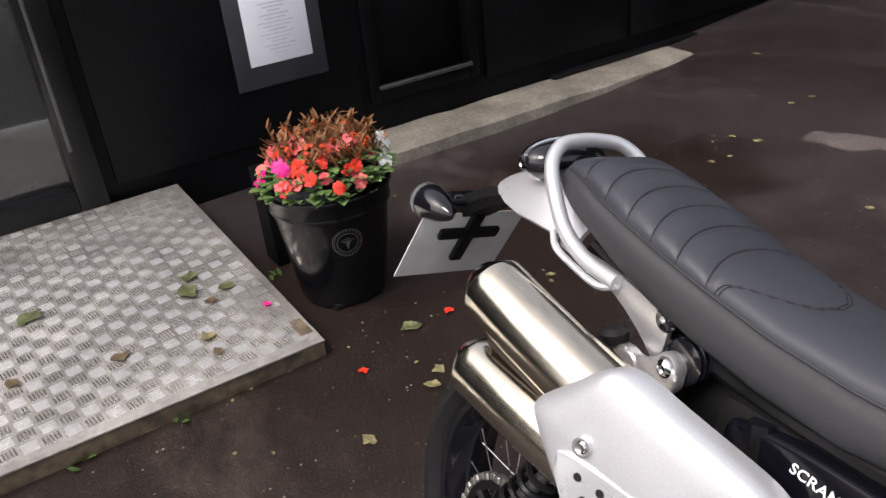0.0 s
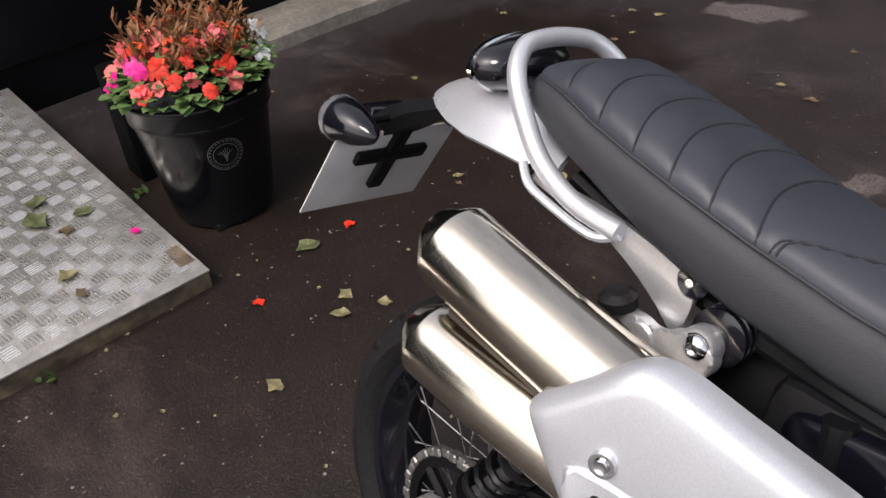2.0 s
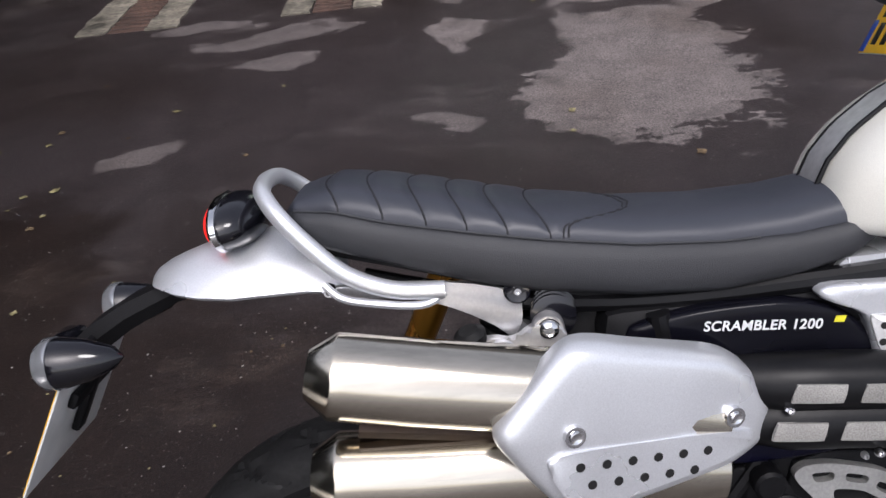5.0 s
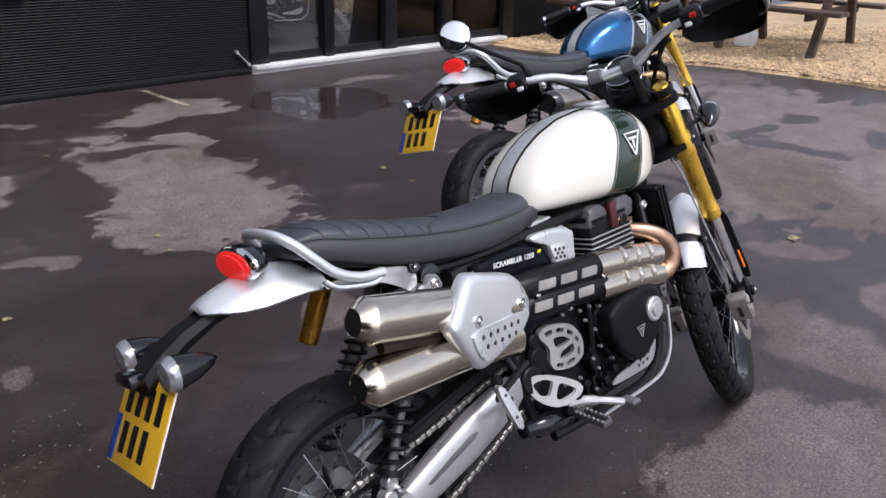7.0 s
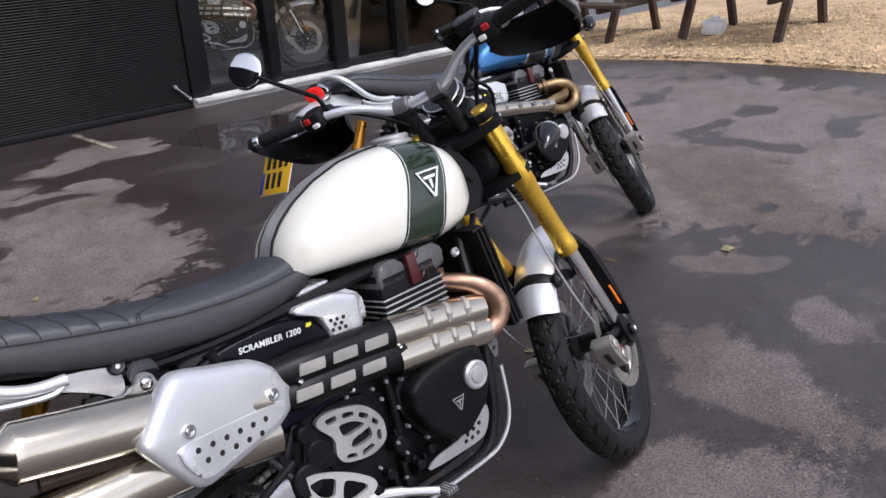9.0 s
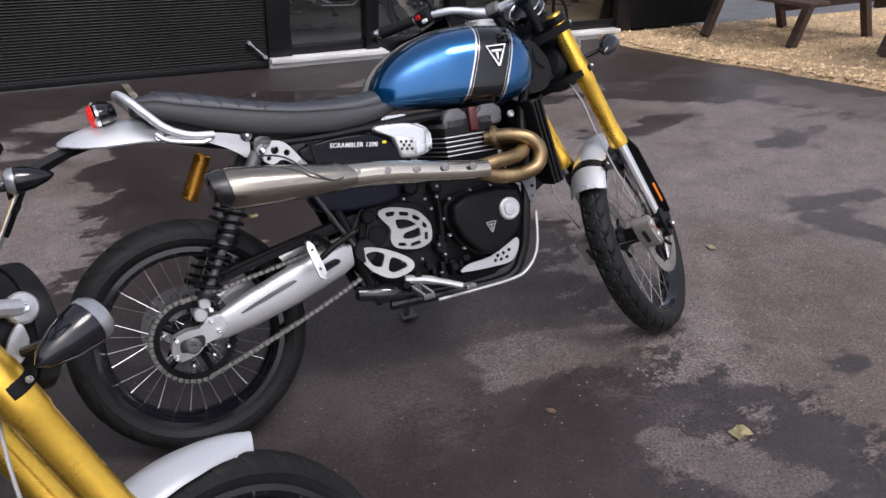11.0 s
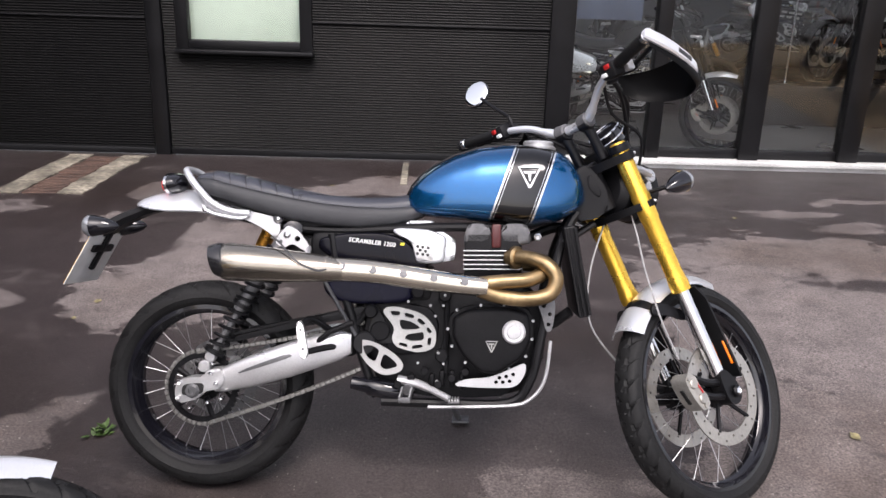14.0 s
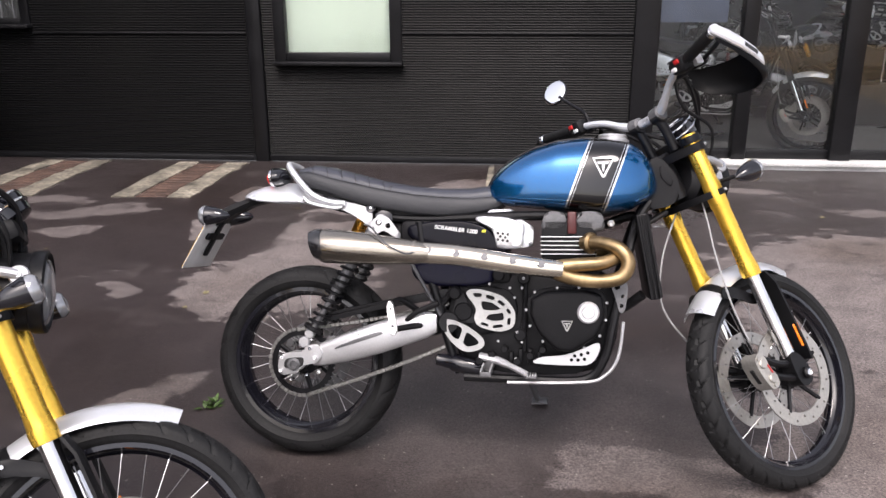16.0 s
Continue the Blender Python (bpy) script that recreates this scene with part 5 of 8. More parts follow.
        prism(bm, crisp([(0.07, 0.625), (0.095, 0.635), (0.085, 0.60), (0.055, 0.588), (0.04, 0.60)], 0.2), s * 0.100, s * 0.108, 0.003)
        part("headlight_bracket", bm, ALU, hl, "cast silver headlight bracket", S)
        bm = bmesh.new()
        bolt(bm, (0.108, s * 0.107, 0.645), 0.008, 0.008, (0, s, 0))
        part("bracket_bolt", bm, CHROME, hl, "", S)
        indicator(bike, (0.130, s * 0.190, 0.592), (0.07, s * 0.11, 0.60), S, -1)
    # cables and brake hoses
    bm = bmesh.new()
    tube(bm, rounded([(0.05, -0.03, 0.60), (-0.02, -0.075, 0.5), (-0.06, -0.085, 0.4), (-0.10, -0.1, 0.25), (-0.11, -0.11, 0.13)], 6), 0.003, 6)
    tube(bm, rounded([(0.0, 0.05, 0.56), (-0.12, 0.075, 0.44), (-0.19, 0.085, 0.3), (-0.12, 0.10, 0.12)], 6), 0.003, 6)
    part_each("brake_hose", bm, CABLE, bike, "grey braided brake hoses", S)
    bm = bmesh.new()
    for s in (-1, 1):
        tube(bm, rounded([(-0.02, s * 0.215, 0.965), (0.05, s * 0.17, 0.90), (0.10, s * 0.10, 0.80), (0.09, s * 0.05, 0.70), (0.02, s * 0.03, 0.62)], 6), 0.006, 6)
        tube(bm, rounded([(-0.03, s * 0.2, 0.955), (0.03, s * 0.13, 0.86), (0.12, s * 0.12, 0.76), (0.08, s * 0.06, 0.64)], 6), 0.005, 6)
    tube(bm, rounded([(-0.02, -0.21, 0.96), (0.09, -0.15, 0.88), (0.15, -0.05, 0.80), (0.10, 0.03, 0.68)], 6), 0.007, 6)
    tube(bm, rounded([(-0.02, 0.21, 0.96), (0.08, 0.15, 0.87), (0.14, 0.07, 0.78), (0.07, 0.02, 0.66)], 6), 0.007, 6)
    box(bm, (0.10, 0.13, 0.05), (0.09, 0, 0.755), 0.015)
    part_each("control_cable", bm, PLASTIC, bike, "black control cables", S)


def crisp(points, keep=0.22):
    """An outline whose corners are only slightly rounded."""
    out, n = [], len(points)
    for k, (x, z) in enumerate(points):
        for ox, oz in (points[k - 1], points[(k + 1) % n]):
            out.append((x + (ox - x) * keep, z + (oz - z) * keep))
    return soft_outline(out, 3)


def twin_exhaust(bike):
    """Two stacked silencers with a silver shield, black heat guard and copper-tinted headers."""
    guard = None
    inward = [(-0.1, 0.034), (0.0, 0.035), (0.1, 0.039), (0.28, 0.055), (0.46, 0.092), (0.8, 0.098), (0.95, 0.08), (1.03, 0.055), (1.1, 0.03)]
    lower = [(-0.1, -0.013), (0.0, -0.013), (0.28, -0.008), (0.46, -0.03), (0.7, -0.036), (1.1, -0.03)]

    def bent(mesh):
        for v in mesh.verts:
            if v.co.y < -0.13:
                v.co.y += lerp_table(inward, v.co.x)
                v.co.z += lerp_table(lower, v.co.x)
        return mesh

    for c0, c1, y in (((-0.005, 0.814), (0.46, 0.694), -0.228), ((-0.02, 0.685), (0.46, 0.624), -0.222)):
        a, b = Vector((c0[0], y, c0[1])), Vector((c1[0], y + 0.01, c1[1]))
        m = along(a, b)
        n = (b - a).length
        bm = bmesh.new()
        lathe(bm, [(0.018, 0.05), (0.022, 0.02), (0.0255, -0.002), (0.0285, -0.004), (0.0490, 0.0235), (0.0497, 0.0265)] + [(0.0497, n * k / 12) for k in range(1, 13)] + [(0.03, n + 0.01)], 36, m)
        muf = part("muffler", bent(bm), STEEL, bike, "brushed steel silencer with a tapered end")
        # Black lining over the steel inside of the pipe end.
        bm = bmesh.new()
        lathe(bm, [(0.0262, -0.0035), (0.0235, 0.004), (0.021, 0.06), (0.004, 0.062)], 28, m)
        part("tailpipe", bent(bm), FLATBLACK, muf, "black-lined tailpipe opening")
        guard = muf
    # Dark brown bar that fills the gap between the silencers.
    bm = bmesh.new()
    tube(bm, [(0.04, -0.232, 0.745), (0.3, -0.228, 0.69)], 0.014, 8)
    part("silencer_web", bent(bm), DARKBROWN, guard, "dark seam between the silencers")
    # silver shield: outline laid over both silencers
    face = [(0.1, -0.278), (0.6, -0.1305)]

    def on_face(mesh):
        for v in mesh.verts:
            v.co.y += lerp_table(face, v.co.x)
        return mesh

    outline = crisp([(0.279, 0.813), (0.37, 0.784), (0.458, 0.756), (0.498, 0.722), (0.526, 0.676), (0.514, 0.632), (0.468, 0.608), (0.38, 0.6), (0.285, 0.593), (0.258, 0.606), (0.222, 0.657), (0.188, 0.712), (0.188, 0.728), (0.216, 0.756)], 0.2)
    bm = bmesh.new()
    domed(bm, outline, 0.045, 0.003, 0.024, crown=0.006)
    sh = part("heat_shield", on_face(bm), SATIN, bike, "satin silver silencer shield with two rows of holes", sharp=40)
    bm = bmesh.new()
    prism(bm, crisp([(0.238, 0.690), (0.29, 0.690), (0.389, 0.677), (0.49, 0.660), (0.484, 0.644), (0.455, 0.630), (0.38, 0.622), (0.29, 0.615), (0.264, 0.628)], 0.2), 0.03, -0.0045, 0.006)
    part("shield_step", on_face(bm), SATIN, sh, "", sharp=40)
    # The plate is not cut: black discs paint the shade inside its holes.
    bm = bmesh.new()
    for k in range(6):
        for x, z in ((0.279 + 0.0303 * k, 0.672 - 0.0044 * k),) + (((0.291 + 0.0305 * k, 0.647 - 0.0043 * k),) if k < 5 else ()):
            y = lerp_table(face, x) - 0.0045
            lathe(bm, [(0.0056, -0.002), (0.0056, 0.0008), (0.001, 0.0008)], 12, along((x, y, z), (x + 0.003, y - 0.01, z)))
    part_each("shield_hole_dot", bm, FLATBLACK, sh, "black discs for the shade in round vent holes")
    for x, z in ((0.276, 0.710), (0.466, 0.682)):
        bm = bmesh.new()
        y = lerp_table(face, x) - 0.004
        lathe(bm, [(0.014, -0.012), (0.0125, 0.0015), (0.0085, 0.002), (0.0065, 0.001), (0.0065, 0.0045), (0.003, 0.003)], 14, along((x, y, z), (x + 0.003, y - 0.01, z)))
        part("bolt", bm, CHROME, sh, "bright shield bolt")
    # black twin-lobed heat guard with pale slots
    lobes = ((0.702, 0.667), (0.652, 0.620))
    bm = bmesh.new()
    for z0, z1 in lobes:
        tube(bm, [(0.46 + 0.335 * k / 8, -0.129 + 0.018 * max(0, 2 - k) / 2, z0 + (z1 - z0) * k / 8 + 0.004 * math.sin(math.pi * k / 8)) for k in range(9)], [0.026, 0.032] + [0.037] * 7, 24)
    box(bm, (0.32, 0.04, 0.06), (0.64, -0.11, 0.66), 0.01, None)
    hg = part("heat_guard", bm, BLACK, bike, "matt black slotted exhaust heat guard")
    for (z0, z1), first in zip(lobes, (0.566, 0.544)):
        for k in range(3):
            xc = first + 0.079 * k
            zc = z0 + (z1 - z0) * (xc - 0.46) / 0.335 + 0.004
            b2 = bmesh.new()
            prism(b2, crisp([(-0.032, -0.011), (-0.027, 0.012), (0.031, 0.012), (0.028, -0.011)], 0.1), 0.004, -0.0006, 0.0005)
            bm = bmesh.new()
            join(bm, b2, Matrix.Translation((xc, -0.1655, zc)) @ Matrix.Rotation(radians(6), 4, "Y"))
            part("guard_slot", bm, SLOT, hg, "pale slot insert")
    for x, z in ((0.779, 0.646), (0.533, 0.677), (0.638, 0.609)):
        bm = bmesh.new()
        bolt(bm, (x, -0.158, z), 0.006, 0.008)
        part("guard_screw", bm, CHROME, hg, "bright guard screw")
    # bright slotted forward guard
    bm = bmesh.new()
    lobes = ((0.672, 0.632), (0.613, 0.578))
    for z0, z1 in lobes:
        tube(bm, [(0.775, -0.130, z0), (0.91, -0.136, (z0 + z1) / 2 + 0.002), (1.035, -0.138, z1)], 0.0395, 28)
    box(bm, (0.25, 0.05, 0.05), (0, 0, 0), 0.01, Matrix.Translation((0.905, -0.125, 0.625)) @ Matrix.Rotation(radians(8.5), 4, "Y"))
    fg = part("header_guard", bm, STEEL, bike, "bright slotted header guard")
    for z0, z1 in lobes:
        for k in range(3):
            x = 0.868 + 0.055 * k
            t = (x - 0.775) / 0.26
            zc, yc = z0 + (z1 - z0) * t, -0.130 - 0.008 * t
            bm = bmesh.new()
            path = [Vector((x + dx, yc - 0.0395 * math.cos(a), zc + 0.0395 * math.sin(a))) for dx, a in ((0.010, 1.15), (0.006, 0.75), (0.0, 0.35), (-0.006, -0.05))]
            tube(bm, path, [0.006, 0.010, 0.010, 0.004], 10)
            part("guard_rib", bm, SLOT, fg, "pressed louvre")
    # header bends
    bm = bmesh.new()
    tube(bm, rounded([(0.93, -0.11, 0.752), (0.98, -0.16, 0.748), (1.04, -0.195, 0.722), (1.075, -0.205, 0.67), (1.06, -0.207, 0.62), (1.0, -0.21, 0.602), (0.92, -0.212, 0.612)], 6), 0.0225, 18)
    hd = part("header_pipe", bent(bm), COPPER, bike, "copper-tinted header bend")
    bm = bmesh.new()
    lathe(bm, [(0.024, 0), (0.034, 0.004), (0.034, 0.014), (0.026, 0.02)], 20, along((0.925, -0.105, 0.752), (0.98, -0.16, 0.748)))
    part_each("header_clamp", bent(bm), BRONZE, hd, "brassy header clamp")


def single_exhaust(bike):
    """One high tapered silencer with a dark woven end cap, and bronzed headers."""
    a, b = Vector((0.095, -0.272, 0.716)), Vector((0.46, -0.262, 0.690))
    m, n = along(a, b), 0.366
    bm = bmesh.new()
    prof = [(0.058, 0.03), (0.062, 0.04), (0.059, 0.12), (0.050, 0.24), (0.041, 0.33), (0.034, n)]
    rings = []
    for r, h in prof:
        rings.append([m @ Vector((0.96 * r * math.cos(2 * math.pi * k / 30), 0.86 * r * math.sin(2 * math.pi * k / 30), h)) for k in range(30)])
    loft(bm, rings)
    muf = part("muffler", bm, TITAN, bike, "tapered titanium-grey silencer", sharp=40)
    bm = bmesh.new()
    rings = []
    for r, h in ((0.036, 0.02), (0.036, 0.0), (0.050, -0.003), (0.0605, 0.022), (0.0615, 0.034), (0.059, 0.037)):
        rings.append([m @ Vector((0.98 * r * math.cos(2 * math.pi * k / 30), 0.85 * r * math.sin(2 * math.pi * k / 30), h)) for k in range(30)])
    loft(bm, rings)
    for v in bm.verts:
        v.co.x -= (v.co.z - 0.722) * 0.3
    part("end_cap", bm, CARBON, muf, "dark woven end cap")
    # Black cup set into the pipe end.
    bm = bmesh.new()
    lathe(bm, [(0.03, 0.0), (0.028, 0.03), (0.004, 0.032)], 24, m @ Matrix.Translation((0, 0, 0.0)))
    part("tailpipe", bm, FLATBLACK, muf, "black-lined tailpipe opening")
    bm = bmesh.new()
    tube(bm, rounded([(0.44, -0.262, 0.692), (0.55, -0.256, 0.684), (0.7, -0.246, 0.662), (0.8, -0.238, 0.648), (0.86, -0.23, 0.642)], 6), [0.0335 - 0.0003 * k for k in range(25)], 24)
    link = part("link_pipe", bm, STEEL, bike, "brushed steel link pipe with bolt marks")
    for k in range(5):
        x = 0.46 + 0.085 * k
        bm = bmesh.new()
        lathe(bm, [(0.011, 0), (0.011, 0.003), (0.005, 0.0035)], 14, along((x, -0.288 + 0.0035 * k, 0.702 - 0.0105 * k), (x, -0.31, 0.712 - 0.0105 * k)))
        part("pipe_boss", bm, GREYCAST, link, "round boss")
    bm = bmesh.new()
    tube(bm, [(0.41, -0.232, 0.695), (0.415, -0.29, 0.70)], 0.004, 6)
    lathe(bm, [(0.0375, -0.005), (0.039, 0), (0.0375, 0.005)], 24, along((0.412, -0.2635, 0.694), (0.46, -0.262, 0.690)))
    part("band_clamp", bm, TITAN, link, "steel band clamp")
    bm = bmesh.new()
    tube(bm, rounded([(0.925, -0.125, 0.722), (0.98, -0.17, 0.722), (1.03, -0.195, 0.706), (1.058, -0.205, 0.666), (1.04, -0.208, 0.622), (0.98, -0.212, 0.607), (0.9, -0.22, 0.614), (0.84, -0.23, 0.634)], 6), 0.0215, 18)
    hd = part("header_pipe", bm, BRONZE, bike, "bronze-tinted header bend")
    bm = bmesh.new()
    tube(bm, rounded([(0.97, -0.06, 0.70), (1.02, -0.11, 0.695), (1.025, -0.17, 0.68), (0.98, -0.206, 0.662), (0.91, -0.22, 0.657), (0.84, -0.228, 0.65)], 6), 0.021, 18)
    part("header_pipe", bm, BRONZE, bike, "bronze-tinted header bend")
    bm = bmesh.new()
    lathe(bm, [(0.024, 0), (0.034, 0.004), (0.034, 0.014), (0.026, 0.02)], 20, along((0.94, -0.135, 0.722), (0.98, -0.17, 0.722)))
    part_each("header_clamp", bm, BRONZE, hd, "brassy header clamp")
    bm = bmesh.new()
    pierced(bm, crisp([(0.247, 0.766), (0.262, 0.792), (0.287, 0.814), (0.318, 0.799), (0.354, 0.746), (0.335, 0.740), (0.299, 0.762), (0.272, 0.749)], 0.22), [hole(0.283, 0.787, 0.011), hole(0.313, 0.776, 0.0085), hole(0.264, 0.768, 0.006)], -0.174, -0.186)
    tube(bm, [(0.345, -0.18, 0.748), (0.352, -0.24, 0.722)], 0.009, 8)
    tube(bm, [(0.285, -0.18, 0.803), (0.275, -0.09, 0.806)], 0.010, 8)
    part("exhaust_hanger", bm, ALU, bike, "cast silver pierced exhaust hanger")
    bm = bmesh.new()
    tube(bm, rounded([(0.24, -0.20, 0.78), (0.283, -0.28, 0.768), (0.337, -0.322, 0.72), (0.39, -0.312, 0.692), (0.42, -0.30, 0.695)], 5), 0.0028, 6)
    part("sensor_wire", bm, GREYDARK, bike, "thin dark sensor wire across the silencer")


def engine(bike):
    bm = bmesh.new()
    prism(bm, soft_outline([(0.50, 0.60), (0.50, 0.42), (0.58, 0.33), (0.75, 0.30), (0.97, 0.32), (1.03, 0.42), (1.03, 0.56), (0.97, 0.64), (0.78, 0.66), (0.6, 0.66)], 3), 0.12, -0.098, 0.02)
    eng = part("engine", bm, ENGINE, bike, "black parallel-twin engine with polished fins")
    bm = bmesh.new()
    heart = [(0.774, 0.562), (0.868, 0.578), (0.966, 0.576), (0.991, 0.536), (0.983, 0.451), (0.925, 0.402), (0.869, 0.378), (0.812, 0.413), (0.77, 0.47), (0.758, 0.52)]
    domed(bm, crisp(heart, 0.32), -0.125, -0.181, 0.014, crown=0.003)
    cc = part("clutch_cover", bm, ENGINE, eng, "satin black clutch cover", sharp=45)
    bm = bmesh.new()
    prism(bm, crisp([(0.875 + (x - 0.875) * 1.09, 0.487 + (z - 0.487) * 1.09) for x, z in heart], 0.3), -0.09, -0.134, 0.004)
    part("cover_flange", bm, ENGINE, cc, "", sharp=45)
    for x, z in ((0.742, 0.40), (0.735, 0.44), (0.73, 0.36), (0.70, 0.35), (0.76, 0.36), (0.79, 0.352)):
        bm = bmesh.new()
        box(bm, (0.014, 0.03, 0.05), (x, -0.11, z), 0.005)
        part("casing_rib", bm, ENGINE, eng, "")
    bm = bmesh.new()
    tube(bm, rounded([(0.74, -0.115, 0.63), (0.745, -0.125, 0.55), (0.742, -0.122, 0.47), (0.735, -0.115, 0.40)], 4), 0.009, 8)
    tube(bm, rounded([(0.60, -0.11, 0.66), (0.68, -0.12, 0.64), (0.74, -0.115, 0.655)], 4), 0.008, 8)
    part_each("casing_pipe", bm, ENGINE, eng)
    bm = bmesh.new()
    for x, z in ((0.775, 0.567), (0.845, 0.581), (0.913, 0.583), (0.975, 0.582), (0.998, 0.536), (0.995, 0.482), (0.977, 0.432), (0.928, 0.394), (0.869, 0.367), (0.80, 0.412), (0.76, 0.46), (0.748, 0.511)):
        bolt(bm, (x, -0.128, z), 0.005, 0.012)
    part_each("cover_bolt", bm, ALU, cc, "bright cover bolts")
    bm = bmesh.new()
    lathe(bm, [(0.034, 0), (0.034, 0.008), (0.029, 0.012), (0.02, 0.0115), (0.018, 0.015), (0.004, 0.016)], 28, along((0.94, -0.182, 0.509), (0.94, -0.3, 0.509)))
    part("clutch_cap", bm, ALU, cc, "round machined silver cap")
    bm = bmesh.new()
    emblem(bm, 0.035, Matrix.Translation((0.876, -0.184, 0.468)))
    part("emblem", bm, CASTSILVER, cc, "small pale triangle emblem")
    # cylinders
    bm = bmesh.new()
    box(bm, (0.17, 0.25, 0.16), (0.88, 0, 0.72), 0.012)
    cy = part("cylinder_block", bm, ENGINE, eng, "black cylinder block")
    for k in range(5):
        bm = bmesh.new()
        box(bm, (0.176, 0.262, 0.0035), (0.88, -0.0, 0.687 + 0.0135 * k), 0.001)
        part("cooling_fin", bm, ALU, cy, "polished fin edge")
        bm = bmesh.new()
        box(bm, (0.17, 0.255, 0.0065), (0.88, -0.0, 0.6925 + 0.0135 * k), 0.001)
        part("cooling_fin", bm, ENGINE, cy)
    for x, w in ((0.835, 0.075), (0.945, 0.085)):
        bm = bmesh.new()
        prism(bm, soft_outline([(x - w / 2, 0.762), (x - w / 2 + 0.006, 0.808), (x - w / 2 + 0.02, 0.82), (x + w / 2 - 0.02, 0.82), (x + w / 2 - 0.004, 0.808), (x + w / 2, 0.762)], 3), 0.12, -0.125, 0.012)
        part("head_cover", bm, GREYCAST, cy, "grey cast head cover", sharp=45)
    bm = bmesh.new()
    box(bm, (0.028, 0.02, 0.07), (0.89, -0.128, 0.785), 0.006)
    part("coil_cap", bm, REDDARK, cy, "dark red coil")
    bm = bmesh.new()
    lathe(bm, [(0.012, 0), (0.012, 0.006), (0.008, 0.010), (0.004, 0.007)], 6, along((1.01, -0.14, 0.782), (1.01, -0.2, 0.782)))
    lathe(bm, [(0.012, 0), (0.012, 0.006), (0.008, 0.010), (0.004, 0.007)], 6, along((1.02, -0.13, 0.60), (1.02, -0.2, 0.60)))
    part_each("boss_bolt", bm, ALU, cy, "bright star-headed bolt")
    # throttle body cover
    bm = bmesh.new()
    domed(bm, soft_outline([(0.588, 0.792), (0.593, 0.806), (0.64, 0.806), (0.69, 0.802), (0.728, 0.787), (0.741, 0.776), (0.738, 0.74), (0.728, 0.705), (0.660, 0.705), (0.648, 0.728), (0.634, 0.768)], 3), -0.08, -0.155, 0.012)
    prism(bm, crisp([(0.606, 0.780), (0.614, 0.812), (0.63, 0.829), (0.702, 0.829), (0.707, 0.811), (0.768, 0.772), (0.765, 0.71), (0.66, 0.70)], 0.14), -0.03, -0.112, 0.012)
    tb = part("throttle_cover", bm, SATIN, eng, "satin silver throttle cover with a perforated patch", sharp=45, m=NARROW)
    bm = bmesh.new()
    prism(bm, crisp([(0.641, 0.769), (0.699, 0.761), (0.704, 0.712), (0.660, 0.716), (0.652, 0.728)], 0.14), -0.15, -0.158, 0.003)
    part("patch", bm, PALECAST, tb, m=NARROW)
    # Perforations as black discs, their inner shade done in colour.
    bm = bmesh.new()
    for x, z in ((0.658, 0.753), (0.673, 0.751), (0.689, 0.749), (0.665, 0.742), (0.681, 0.739), (0.657, 0.732), (0.673, 0.730), (0.688, 0.728)):
        lathe(bm, [(0.0046, -0.002), (0.0046, 0.001), (0.001, 0.001)], 10, along((x, -0.158, z), (x, -0.2, z)))
    part_each("vent_hole_dot", bm, FLATBLACK, tb, m=NARROW)
    # sprocket cover, pierced
    outline = crisp([(0.553, 0.558), (0.566, 0.573), (0.604, 0.573), (0.676, 0.552), (0.714, 0.503), (0.709, 0.452), (0.663, 0.436), (0.595, 0.452), (0.580, 0.478), (0.589, 0.512)], 0.22)
    holes = [crisp(h, 0.2) for h in (
        [(0.576, 0.561), (0.605, 0.560), (0.604, 0.548), (0.582, 0.547)], [(0.620, 0.557), (0.648, 0.549), (0.645, 0.538), (0.619, 0.545)], [(0.661, 0.541), (0.682, 0.526), (0.674, 0.518), (0.656, 0.531)],
        [(0.690, 0.514), (0.701, 0.498), (0.692, 0.493), (0.683, 0.507)], [(0.699, 0.482), (0.696, 0.459), (0.686, 0.461), (0.688, 0.481)], [(0.674, 0.452), (0.641, 0.447), (0.641, 0.458), (0.670, 0.462)],
        [(0.626, 0.452), (0.602, 0.459), (0.604, 0.468), (0.627, 0.462)], [(0.603, 0.536), (0.640, 0.530), (0.667, 0.511), (0.652, 0.506), (0.609, 0.506)], [(0.618, 0.478), (0.628, 0.492), (0.657, 0.496), (0.675, 0.499), (0.676, 0.474), (0.64, 0.471)])]
    bm = bmesh.new()
    pierced(bm, outline, holes, -0.135, -0.152)
    part("sprocket_cover", bm, CASTSILVER, eng, "pierced silver sprocket cover", m=NARROW)
    bm = bmesh.new()
    prism(bm, soft_outline([(0.56, 0.57), (0.69, 0.57), (0.72, 0.5), (0.68, 0.44), (0.57, 0.44)], 3), -0.1, -0.136, 0.006)
    cyl(bm, (0.545, -0.1, 0.50), (0.545, -0.15, 0.50), 0.03, 18, 0.004)
    part("gearbox_cover", bm, ENGINE, eng, "black gearbox cover", m=NARROW)
    bm = bmesh.new()
    pierced(bm, soft_outline([(0.775, 0.345), (0.80, 0.364), (0.87, 0.372), (0.93, 0.395), (0.972, 0.412), (0.975, 0.385), (0.95, 0.348), (0.9, 0.34)], 3), [hole(x, z, 0.006, 8) for x, z in ((0.89, 0.357), (0.91, 0.357), (0.93, 0.36), (0.90, 0.37), (0.92, 0.374), (0.94, 0.38))], -0.145, -0.15)
    part("side_guard_plate", bm, ALU, eng, "drilled aluminium sump guard plate")
    bm = bmesh.new()
